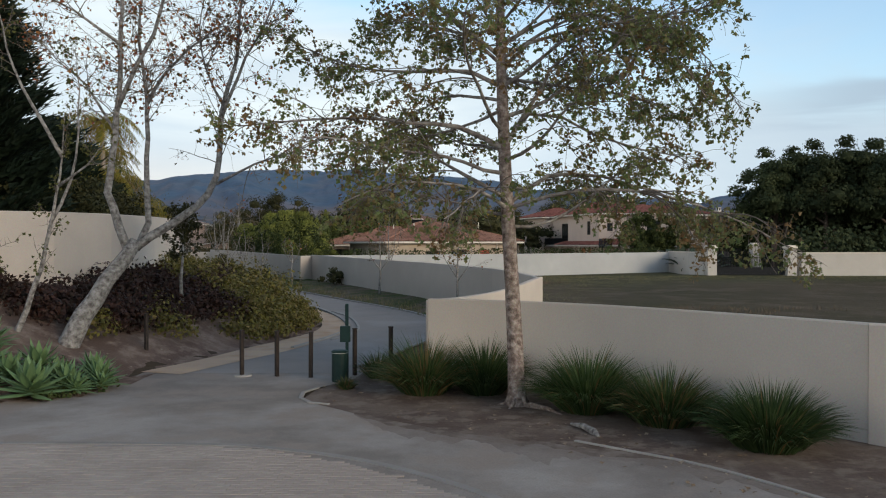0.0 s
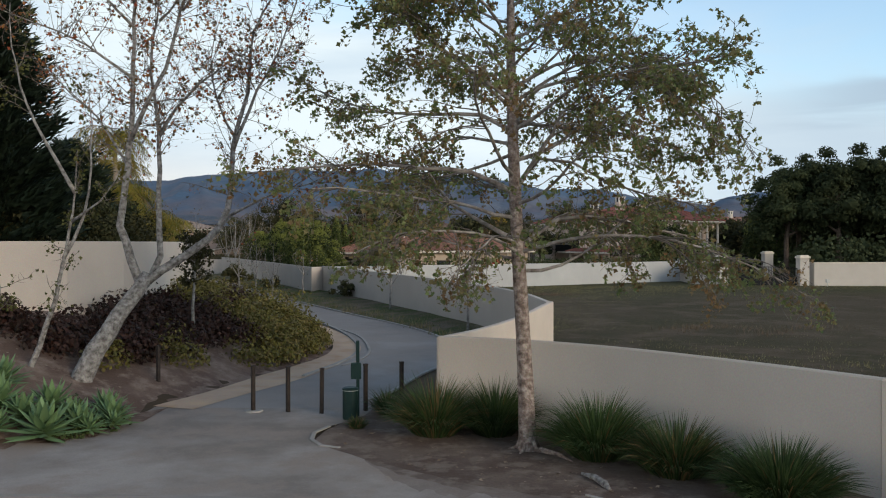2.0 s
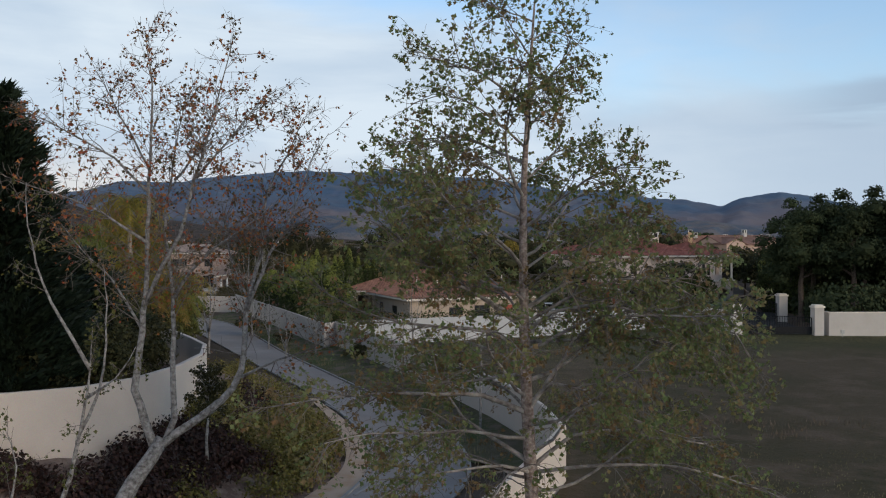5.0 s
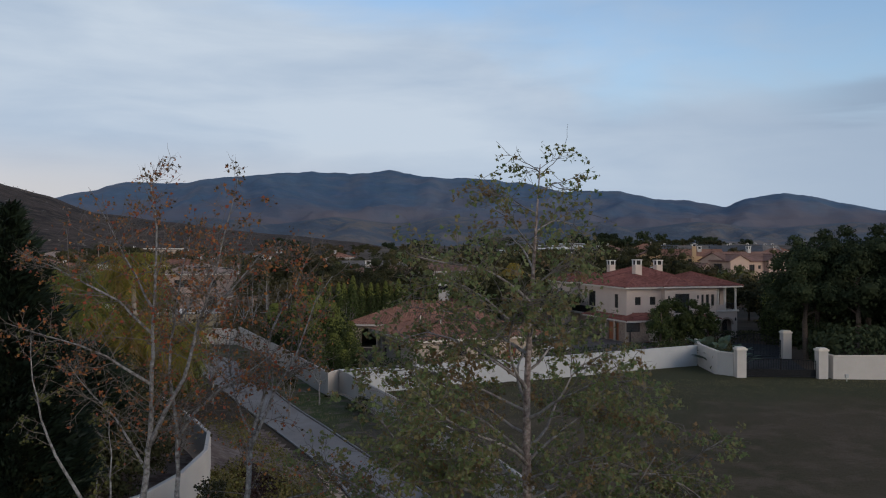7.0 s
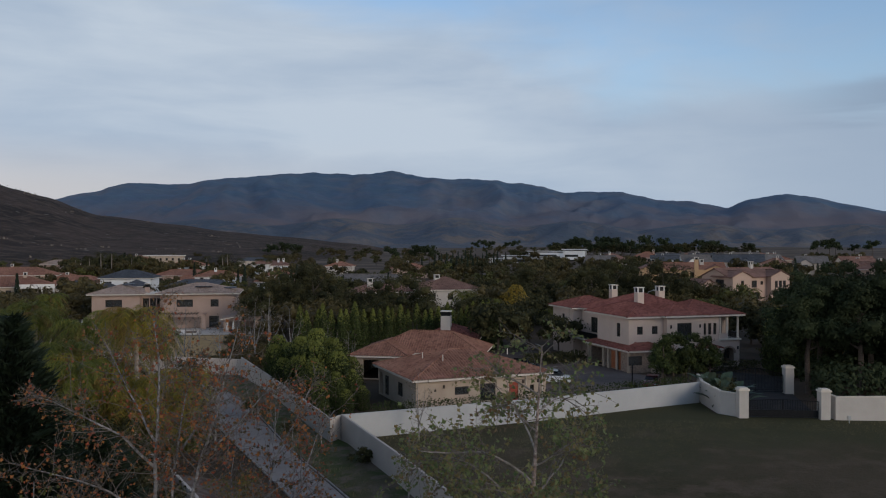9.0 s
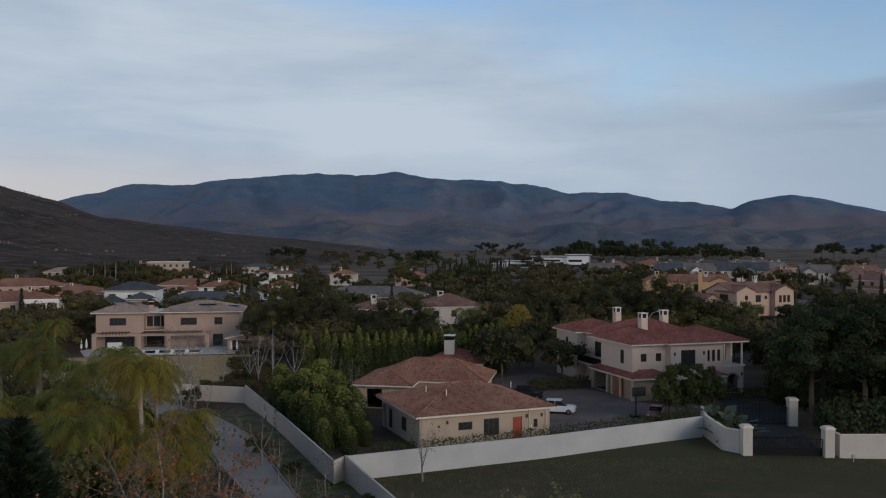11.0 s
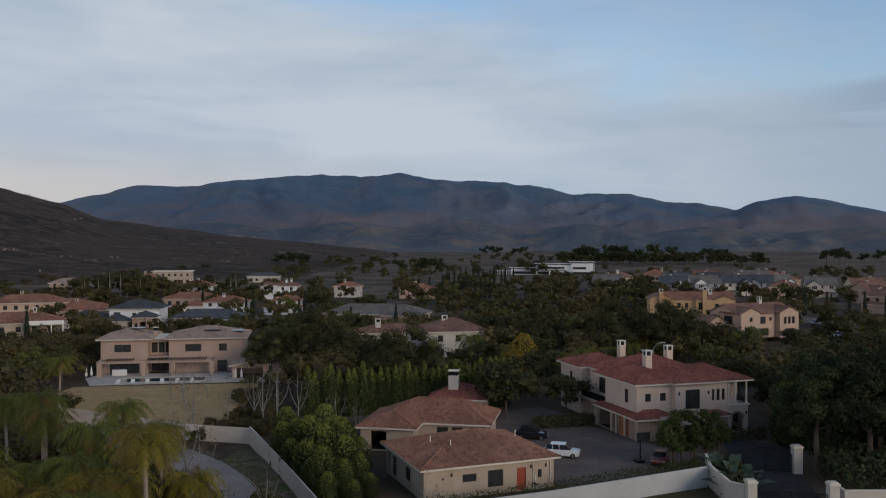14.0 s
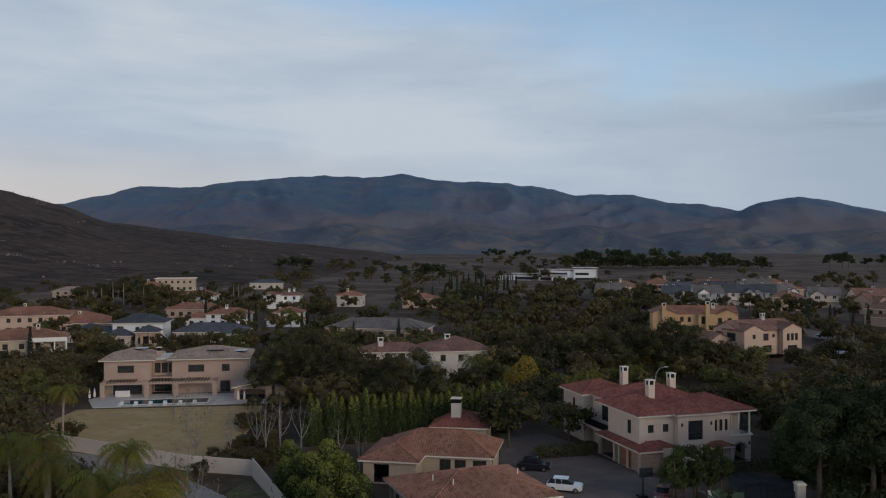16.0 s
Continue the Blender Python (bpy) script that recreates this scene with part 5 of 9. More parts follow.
def cover(name, label, spots, seed, leafmat, per, size, kind="stuff"):
    """Low shrubs over the bank: rounded clumps of small leaves."""
    r = random.Random(seed)
    s = Shape()
    for x, y, rad, hh in spots:
        z = height(x, y)
        for k in range(int(per * rad * rad / 0.3)):
            e = rnd_dir(r)
            e.z = abs(e.z)
            q = Vector((x, y, z)) + Vector((e.x * rad, e.y * rad, e.z * hh)) * (0.7 + 0.4 * r.random())
            leaf_star(s, q, size * r.uniform(0.6, 1.3), e + rnd_dir(r) * 0.8, r.uniform(0, 6.28), False)
    return solid(name, s, leafmat, label, "shrubs", kind)



def strelitzia(seed, at, size, label="broad-leaved grey-green strelitzia in the planter", group="strelitzias by the gate"):
    """Clump of long stalks with paddle leaves."""
    r = random.Random(seed)
    t = thing("strelitzia", label, "shrub", (at[0], at[1], height(*at)), 0, group)
    stalks, blades = Shape(), Shape()
    for k in range(17):
        a = k * 2.4
        el = 0.45 + 0.95 * (k / 17)
        L = size * r.uniform(0.75, 1.1)
        d = Vector((math.cos(a) * math.cos(el), math.sin(a) * math.cos(el), math.sin(el)))
        p0 = Vector((r.uniform(-0.3, 0.3), r.uniform(-0.3, 0.3), 0))
        p1 = p0 + d * L * 0.55
        stalks.tube([p0, p1], [0.04, 0.025], 5)
        side = Vector((-math.sin(a), math.cos(a), 0))
        vs = []
        for i in range(6):
            x = i / 5
            q = p1 + d * L * 0.6 * x + Vector((math.cos(a), math.sin(a), -0.9)) * 0.18 * L * x * x
            w = size * (0.05, 0.13, 0.16, 0.15, 0.1, 0.01)[i]
            vs += [q - side * w + Vector((0, 0, 0.3 * w)), q, q + side * w + Vector((0, 0, 0.3 * w))]
        blades.add(vs, [(3 * i + j, 3 * i + j + 1, 3 * i + j + 4, 3 * i + j + 3) for i in range(5) for j in range(2)])
    part("stalk", stalks, AGAVE, t)
    part("foliage", blades, STREL, t)
    return t

# ---- houses ----
def wall_panel(s, p0, p1, z0, z1, holes, depth=0.22):
    """One side of a house from p0 to p1, with holes (u0, u1, v0, v1) cut through and lined; its outside is to the right of p0 -> p1."""
    p0, p1 = Vector((*p0, 0)), Vector((*p1, 0))
    L = (p1 - p0).length
    d = (p1 - p0) / L
    n = Vector((d.y, -d.x, 0))
    us = sorted({0.0, L, *[h[0] for h in holes], *[h[1] for h in holes]})
    vs = sorted({z0, z1, *[h[2] for h in holes], *[h[3] for h in holes]})

    def pt(u, v, back=0.0):
        q = p0 + d * u - n * back
        return (q.x, q.y, v)
    for a, b in zip(us, us[1:]):
        for c, e in zip(vs, vs[1:]):
            m, k = (a + b) / 2, (c + e) / 2
            if not any(h[0] < m < h[1] and h[2] < k < h[3] for h in holes):
                s.add([pt(a, c), pt(b, c), pt(b, e), pt(a, e)], [(0, 1, 2, 3)])
                s.add([pt(a, c, depth), pt(a, e, depth), pt(b, e, depth), pt(b, c, depth)], [(0, 1, 2, 3)])
    for u0, u1, v0, v1 in holes:
        f, k = [pt(u0, v0), pt(u1, v0), pt(u1, v1), pt(u0, v1)], [pt(u0, v0, depth), pt(u1, v0, depth), pt(u1, v1, depth), pt(u0, v1, depth)]
        s.add(f + k, [(0, 4, 5, 1), (1, 5, 6, 2), (2, 6, 7, 3), (3, 7, 4, 0)])


def window_unit(parent, p0, p1, hole, frame_mat, bars=1, name="window", back=0.12, cross=0, glass=None):
    p0, p1 = Vector((*p0, 0)), Vector((*p1, 0))
    d = (p1 - p0).normalized()
    n = Vector((d.y, -d.x, 0))
    u0, u1, v0, v1 = hole
    ang = math.degrees(math.atan2(d.y, d.x))
    base = p0 + d * u0 - n * back
    w = new(name)
    w.parent = parent
    w.matrix_basis = pose(base.x, base.y, v0, 0, 0, ang)
    W, H, t = u1 - u0, v1 - v0, 0.07
    s = Shape()
    s.box(0, -0.04, 0, W, 0.04, t).box(0, -0.04, H - t, W, 0.04, H).box(0, -0.04, t, t, 0.04, H - t).box(W - t, -0.04, t, W, 0.04, H - t)
    for k in range(1, bars + 1):
        x = W * k / (bars + 1)
        s.box(x - 0.03, -0.035, t, x + 0.03, 0.035, H - t)
    for k in range(1, cross + 1):
        z = H * k / (cross + 1)
        s.box(t, -0.03, z - 0.02, W - t, 0.03, z + 0.02)
    part("window_frame", s, frame_mat, w)
    part("pane", Shape().box(t, -0.008, t, W - t, 0.008, H - t), glass or GLASS, w)
    return w


def hip_roof(parent, x0, y0, x1, y1, z, slope, over, tiles, column=0.34, name="roof", gable=False):
    """Hipped roof over a rectangle, laid in rounded tile columns, with ridge caps, eaves board and soffit."""
    x0, y0, x1, y1 = x0 - over, y0 - over, x1 + over, y1 + over
    W, D = x1 - x0, y1 - y0
    r = min(W, D) / 2
    s = Shape()

    def face(o, du, dv, L):
        n = max(int(round(L / column)), 2) if column else 0
        if not column:
            q = [(0, 0), (L, 0), (L - min(r, L / 2), min(r, L / 2)), (min(r, L / 2), min(r, L / 2))]
            if abs(L - 2 * r) < 0.01:
                q = q[:3]
            s.add([(o[0] + du[0] * u + dv[0] * v, o[1] + du[1] * u + dv[1] * v, z + v * slope) for u, v in q], [tuple(range(len(q)))])
            return
        w = L / n
        us, hs = [], []
        for k in range(n):
            for j, hh in ((0, 0.0), (0.22, 0.055), (0.5, 0.085), (0.78, 0.055)):
                us.append((k + j) * w); hs.append(hh * column / 0.34)
        us.append(L); hs.append(0)
        o0 = len(s.v)
        for u, hh in zip(us, hs):
            m = max(min(u, L - u, r), 0.001)
            for v in (0.0, m):
                s.v.append((o[0] + du[0] * u + dv[0] * v, o[1] + du[1] * u + dv[1] * v, z + v * slope + hh))
        for k in range(len(us) - 1):
            s.f.append((o0 + 2 * k, o0 + 2 * k + 2, o0 + 2 * k + 3, o0 + 2 * k + 1))
    face((x0, y0), (1, 0), (0, 1), W)
    face((x1, y1), (-1, 0), (0, -1), W)
    face((x1, y0), (0, 1), (-1, 0), D)
    face((x0, y1), (0, -1), (1, 0), D)
    top = z + r * slope
    roof = part(name, s, tiles, parent)
    c = Shape()
    a, b = ((x0 + r, y0 + r, top), (x1 - r, y0 + r, top)) if W >= D else ((x0 + r, y0 + r, top), (x0 + r, y1 - r, top))
    ra = 0.11 if column else 0.2
    if (Vector(a) - Vector(b)).length > 0.2:
        c.tube([a, b], [ra, ra], 6)
    for p, q in (((x0, y0, z), a), ((x1, y0, z), b if W >= D else a), ((x1, y1, z), b), ((x0, y1, z), a if W >= D else b)):
        c.tube([(p[0], p[1], p[2] + 0.04), q], [ra, ra], 6)
    part("ridge_cap", c, tiles, roof)
    e = Shape()
    e.box(x0 + 0.02, y0 + 0.02, z - 0.2, x1 - 0.02, y1 - 0.02, z - 0.012)
    part("eaves_board", e, TRIM, roof, "cream eaves board and soffit")
    return roof


def chimney(parent, x, y, z0, z1, w, material, cap_mat):
    c = part("chimney", Shape().box(x - w / 2, y - w / 2, z0, x + w / 2, y + w / 2, z1 - 0.75, 0.03), material, parent)
    s = Shape()
    for i in (-1, 1):
        for j in (-1, 1):
            s.box(x + i * (w / 2 - 0.1) - 0.08, y + j * (w / 2 - 0.1) - 0.08, z1 - 0.75, x + i * (w / 2 - 0.1) + 0.08, y + j * (w / 2 - 0.1) + 0.08, z1 - 0.12)
    part("flue", s, cap_mat, c)
    # dark box puts the shade of the open gaps into colour
    part("dark_gap_fill", Shape().box(x - w / 2 + 0.14, y - w / 2 + 0.14, z1 - 0.76, x + w / 2 - 0.14, y + w / 2 - 0.14, z1 - 0.15), IRON, c, "dark filling for the shaded flue gaps")
    part("chimney_cap", Shape().box(x - w / 2 - 0.08, y - w / 2 - 0.08, z1 - 0.12, x + w / 2 + 0.08, y + w / 2 + 0.08, z1, 0.03), TRIM, c)


SIDES = {"front": lambda b: ((b[0], b[1]), (b[2], b[1])), "right": lambda b: ((b[2], b[1]), (b[2], b[3])), "back": lambda b: ((b[2], b[3]), (b[0], b[3])), "left": lambda b: ((b[0], b[3]), (b[0], b[1]))}


def block(parent, b, z0, z1, material, openings=(), frame_mat=None, name="wall", inner=True, glass=None):
    """A walled block over rectangle b = x0, y0, x1, y1; openings: side, u0, u1, v0, v1, bars, kind."""
    for side, fn in SIDES.items():
        p0, p1 = fn(b)
        mine = [o for o in openings if o[0] == side]
        s = Shape()
        wall_panel(s, p0, p1, z0, z1, [o[1:5] for o in mine])
        w = part(name, s, material, parent)
        for o in mine:
            kind = o[6] if len(o) > 6 else "window"
            if kind == "window":
                window_unit(w, p0, p1, o[1:5], frame_mat or DARK_FRAME, o[5], glass=glass)
            elif kind != "open":
                door_leaf(w, p0, p1, o[1:5], kind)
    # near-black floors: the dimness of the rooms is put into their colour
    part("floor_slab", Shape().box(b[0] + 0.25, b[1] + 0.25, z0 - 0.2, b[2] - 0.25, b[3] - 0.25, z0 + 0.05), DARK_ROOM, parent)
    if inner and z1 - z0 > 4.5:
        m = (z0 + z1) / 2
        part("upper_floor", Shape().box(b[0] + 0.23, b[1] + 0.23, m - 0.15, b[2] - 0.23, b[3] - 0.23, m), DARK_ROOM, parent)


def door_leaf(parent, p0, p1, hole, material):
    p0, p1 = Vector((*p0, 0)), Vector((*p1, 0))
    d = (p1 - p0).normalized()
    n = Vector((d.y, -d.x, 0))
    u0, u1, v0, v1 = hole
    base = p0 + d * u0 - n * 0.14
    w = new("door")
    w.parent = parent
    w.matrix_basis = pose(base.x, base.y, v0, 0, 0, math.degrees(math.atan2(d.y, d.x)))
    W, H = u1 - u0, v1 - v0
    part("door_panel", Shape().box(0, -0.03, 0, W, 0.03, H), material, w)
    k = max(int(W / 0.55), 1)
    for i in range(k):
        x = W * i / k
        part("raised_panel", Shape().box(x + 0.08, -0.05, 0.12, x + W / k - 0.08, -0.031, H * 0.45), material, w)
        part("raised_panel", Shape().box(x + 0.08, -0.05, H * 0.52, x + W / k - 0.08, -0.031, H - 0.12), material, w)


def rows_of_windows(L, z, n, w=1.1, h=1.4, bars=1, side="front", inset=1.2):
    return [(side, inset + (L - 2 * inset) * (k + 0.5) / n - w / 2, inset + (L - 2 * inset) * (k + 0.5) / n + w / 2, z, z + h, bars) for k in range(n)]


def simple_house(label, at, turn, w, d, h, walls, tiles, wing=None, seed=0, column=None, slope=0.36, chim=1, over=0.6, frame_mat=None, group="houses in the valley", z=None):
    """Two-storey hillside house with a hipped roof, windows all round, and maybe a lower wing."""
    r = random.Random(seed)
    t = thing("house", label, "house", (at[0], at[1], height(*at) if z is None else z), turn, group)
    two = h > 4.5
    ops = []
    for side, L in (("front", w), ("right", d), ("left", d)):
        n = max(int(L / 3.4), 1)
        ops += [o for o in rows_of_windows(L, 0.9, n, 1.5, 1.5, 1, side, 0.8) if r.random() < 0.85]
        if two:
            ops += [o for o in rows_of_windows(L, 0.9 + h / 2, n, 1.2, 1.4, 1, side, 0.8) if r.random() < 0.9]
    b = (-w / 2, -d / 2, w / 2, d / 2)
    block(t, b, 0, h, walls, ops, frame_mat or DARK_FRAME)
    hip_roof(t, *b, h, slope, over, tiles, column)
    if wing:
        wx0, wy0, wx1, wy1, wh = wing
        wb = (wx0, wy0, wx1, wy1)
        block(t, wb, 0, wh, walls, rows_of_windows(wx1 - wx0, 0.9 if wh < 4.5 else wh / 2 + 0.9, max(int((wx1 - wx0) / 3), 1), 1.3, 1.4, 1, "front", 0.6), frame_mat or DARK_FRAME)
        hip_roof(t, *wb, wh, slope, over, tiles, column)
    for k in range(chim):
        chimney(t, r.uniform(-w / 4, w / 4), r.uniform(-d / 6, d / 6), h, h + min(w, d) / 2 * slope + 1.3, 0.9, walls, WHITE_FRAME)
    return t


def car(label, at, turn, paint, suv=True, z=None, group=""):
    """Parked car: body, dark glasshouse, bumpers, lamps, four wheels with rims."""
    t = thing("car", label, "car", (at[0], at[1], (height(*at) if z is None else z)), turn, group)
    L, W, H = (4.5, 1.84, 1.66) if suv else (4.6, 1.8, 1.45)
    x0 = -L / 2
    body = [(0.02, 0.42), (0.0, 0.62), (0.06, 0.86), (0.45, 0.98), (1.25, 1.02), (3.9, 1.05), (4.42, 0.98), (4.5, 0.7), (4.46, 0.42), (4.3, 0.28), (0.2, 0.28)]
    s = Shape()

    def loft(prof, halves, zs=1.0):
        n = len(prof)
        for y, kx, kz in halves:
            for x, z in prof:
                s2.v.append((x0 + L / 2 + (x - L / 2) * kx, y, 0.6 + (z * zs - 0.6) * kz))
        m = len(halves)
        for i in range(m - 1):
            for k in range(n):
                s2.f.append((i * n + k, i * n + (k + 1) % n, (i + 1) * n + (k + 1) % n, (i + 1) * n + k))
        s2.f.append(tuple(range(n)))
        s2.f.append(tuple((m - 1) * n + k for k in range(n - 1, -1, -1)))
    s2 = Shape()
    loft(body, [(-W / 2, 0.96, 0.86), (-W / 2 + 0.07, 0.99, 1.0), (0, 1.0, 1.03), (W / 2 - 0.07, 0.99, 1.0), (W / 2, 0.96, 0.86)])
    part("body", s2, paint, t, smooth=False)
    cab = [(1.05, 1.0), (1.75, H - 0.08), (2.4, H), (3.55 if suv else 3.2, H - 0.04), (4.25 if suv else 3.95, 1.03)]
    s2 = Shape()
    loft(cab, [(-W / 2 + 0.14, 0.95, 0.93), (-W / 2 + 0.26, 1.0, 1.0), (W / 2 - 0.26, 1.0, 1.0), (W / 2 - 0.14, 0.95, 0.93)])
    part("cabin_glass", s2, DARKGLASS if paint is not CAR_BLACK else CAR_BLACK, t, "dark tinted windows")
    s2 = Shape()
    s2.box(x0 + 1.72, -W / 2 + 0.2, H - 0.03, x0 + (3.6 if suv else 3.2), W / 2 - 0.2, H + 0.03, 0.02)
    for sy in (-1, 1):
        for xx in (2.5, 3.3):
            s2.box(x0 + xx - 0.05, sy * (W / 2 - 0.17) - 0.03, 1.0, x0 + xx + 0.05, sy * (W / 2 - 0.17) + 0.03, H - 0.04)
    part("roof_panel", s2, paint, t)
    for sx in (0.82, 3.62):
        for sy in (-1, 1):
            w = new("wheel")
            w.parent = t
            w.matrix_basis = pose(x0 + sx, sy * (W / 2 - 0.09), 0.34)
            part("tyre", Shape().tube([(0, -0.11, 0), (0, -0.08, 0), (0, 0.08, 0), (0, 0.11, 0)], [0.28, 0.34, 0.34, 0.28], 16), RUBBER, w)
            part("rim", Shape().tube([(0, -0.118, 0), (0, 0.118, 0)], [0.21, 0.21], 12), ALLOY, w)
    for sy in (-1, 1):
        part("tail_lamp", Shape().box(x0 + L - 0.08, sy * 0.72 - 0.14, 0.82, x0 + L + 0.02, sy * 0.72 + 0.14, 0.98, 0.02), LAMP_RED, t)
        part("headlamp", Shape().box(x0 - 0.01, sy * 0.68 - 0.18, 0.66, x0 + 0.12, sy * 0.68 + 0.18, 0.8, 0.02), GALV, t)
    return t

# ---- near things: trees, grasses, posts ----
big_sycamore()

# leaning multi-stemmed sycamore on the bank (points relative to its foot)
LB = Vector((-10.25, 23.9, 0.85))
stem_tree("leaning_sycamore", "leaning pale-barked sycamore, nearly bare with red leaves", tuple(LB), [
    ([(-0.35, -0.1, -0.4), (-0.2, -0.05, 0.0), (0.06, 0.2, 0.72), (0.55, 0.6, 1.67), (0.97, 1.0, 2.4), (1.2, 1.2, 2.85)], 0.34, True),
    ([(1.05, 1.1, 2.45), (0.7, 1.2, 3.3), (0.36, 1.25, 4.3), (0.39, 1.3, 4.95), (0.61, 1.3, 6.6), (0.7, 1.3, 8.4), (0.76, 1.3, 10.36), (0.83, 1.3, 12.0), (0.88, 1.3, 13.4), (0.7, 1.3, 14.9)], 0.135, False),
    ([(0.62, 1.3, 6.8), (1.26, 1.2, 8.07), (1.75, 1.1, 8.9), (2.08, 1.0, 10.0), (2.64, 0.9, 11.7), (3.14, 0.8, 13.4), (3.47, 0.8, 14.8)], 0.075, False),
    ([(1.2, 1.2, 2.6), (1.5, 1.4, 3.4), (1.38, 1.55, 4.82), (1.4, 1.6, 7.08), (1.15, 1.8, 8.4), (1.06, 1.9, 9.5), (1.3, 2.1, 11.6), (1.6, 2.2, 13.2)], 0.10, False),
    ([(1.4, 1.6, 7.0), (2.0, 1.4, 7.8), (2.74, 1.2, 8.55), (3.62, 1.0, 9.04), (4.6, 0.8, 9.8)], 0.06, False),
    ([(1.1, 1.1, 2.6), (2.15, 1.5, 3.4), (2.82, 1.7, 3.9), (3.39, 1.85, 4.8), (3.54, 1.9, 6.76), (3.96, 2.0, 8.4), (4.14, 2.0, 10.2), (4.81, 2.0, 11.4), (5.31, 1.9, 12.5)], 0.14, False),
    ([(3.54, 1.9, 6.6), (4.33, 1.7, 8.4), (5.0, 1.6, 9.5), (5.6, 1.5, 11.2), (6.15, 1.4, 11.95)], 0.06, False),
    ([(0.76, 1.3, 10.2), (-0.21, 1.1, 11.2), (-1.0, 0.9, 11.7), (-2.1, 0.7, 12.3), (-2.7, 0.6, 12.5)], 0.045, False),
    ([(0.8, 1.3, 10.9), (-0.21, 1.6, 12.5), (-1.04, 1.9, 13.9)], 0.04, False),
    ([(0.7, 1.3, 8.7), (-0.5, 0.9, 9.6), (-1.2, 0.7, 9.9), (-2.0, 0.5, 10.2), (-3.0, 0.2, 10.6)], 0.05, False),
    ([(0.55, 1.3, 6.1), (-0.5, 1.6, 7.6), (-1.4, 1.9, 8.3), (-2.2, 2.1, 9.2)], 0.045, False),
    ([(1.3, 2.0, 10.6), (2.0, 2.6, 11.8), (2.5, 3.0, 13.4)], 0.04, False),
    ([(2.3, 1.0, 10.6), (3.4, 0.4, 11.6), (4.3, 0.2, 12.6), (4.9, 0.0, 13.0)], 0.04, False),
    ([(3.4, 1.85, 4.6), (4.6, 1.6, 5.2), (5.9, 1.3, 5.5), (7.2, 1.1, 6.1)], 0.045, False),
    ([(3.6, 1.9, 7.0), (2.9, 2.4, 8.2), (2.6, 2.8, 9.6), (2.9, 3.0, 11.0)], 0.04, False)],
    21, 3, 0.062, BARK_TWIG, LEAF_BROWN, 0.7, 18, 1.45, LEAF_RED, forks=7)

TB = Vector((-11.75, 23.1, 0.8))
stem_tree("slender_tree", "slender grey-barked tree with few leaves", tuple(TB), [
    ([(-0.1, 0, -0.3), (0, 0, 0), (0.35, 0.1, 1.0), (0.75, 0.2, 2.2), (1.05, 0.2, 3.6), (1.35, 0.2, 5.2), (1.4, 0.2, 6.4)], 0.11, False),
    ([(1.35, 0.2, 5.2), (0.6, 0.1, 6.6), (0.1, 0, 7.6), (-0.3, 0, 9.2), (-0.35, 0, 10.4)], 0.06, False),
    ([(0, 0, 0.1), (-0.6, -0.1, 0.6), (-0.75, -0.15, 1.6), (-0.6, -0.1, 2.6), (-0.9, -0.1, 3.6)], 0.06, False),
    ([(1.0, 0.2, 3.4), (1.5, 0.3, 4.6), (1.75, 0.3, 6.0), (1.7, 0.3, 8.0)], 0.05, False),
    ([(1.2, 0.2, 4.4), (2.1, 0.1, 5.0), (2.7, 0, 5.9)], 0.04, False)],
    22, 5, 0.06, BARK_TWIG, LEAF_GREEN, 0.0, 6, 1.1, start=0.4)

stem_tree("sapling_oak", "young dark evergreen sapling on the bank", (-9.4, 30.6, 1.78), [
    ([(0, 0, -0.2), (0, 0, 0.6), (0.05, 0, 1.4), (0.1, 0, 2.9)], 0.07, False)],
    23, 26, 0.06, BARK_PALE, LEAF_DARK, 0.0, 34, 0.95, start=0.36)

for i, (x, y, h) in enumerate(((-4.2, 56.2, 4.6), (0.7, 42.3, 4.4), (-12.5, 70.3, 3.4))):
    stem_tree("street_sapling", "thin pale-barked sapling planted on the verge", (x, y, height(x, y) + 0.25), [
        ([(0, 0, -0.2), (0, 0, 1.2), (0.05, 0, 2.6), (0.0, 0.05, h)], 0.085, False),
        ([(0, 0, 1.7), (-0.5, 0.1, 2.4), (-0.9, 0.1, 3.2)], 0.03, False), ([(0, 0, 1.5), (0.5, 0, 2.2), (0.8, 0.1, 3.1)], 0.03, False)],
        30 + i, 2, 0.07, BARK_PALE, LEAF_BROWN, 0.2, 8, 0.9, LEAF_RED, start=0.45)

# planting on the bank
r0 = random.Random(8)
dark_spots, green_spots = [], []
while len(dark_spots) < 330:
    x, y = r0.uniform(-24, -4.5), r0.uniform(22.5, 44)
    d = bank_distance(x, y)
    behind = (y > 25.9 and x < -12.2) or (x > -12.2 and y > 27.5 and d > 6.4 + 0.05 * (y - 30)) or x < -18
    if d < 1.0 or behind or math.hypot(x + 8.7, y - 25.6) < 1.7 or y < 24.8 or noise.noise((x * 0.5, y * 0.4, 1)) < -0.35:
        continue
    lump = (x, y, r0.uniform(0.45, 0.85), r0.uniform(0.45, 1.05))
    if x > -7.2 + 0.8 * noise.noise((x, y * 0.6, 5)) or d > 5.0 and y > 33 or noise.noise((x * 0.8, y * 0.8, 9)) > 0.42:
        green_spots.append(lump)
    elif x > -9.4 and y > 33:
        green_spots.append(lump)
    elif d > 2.5 + 0.6 * noise.noise((x * 0.7, y * 0.7, 2)):
        dark_spots.append(lump)
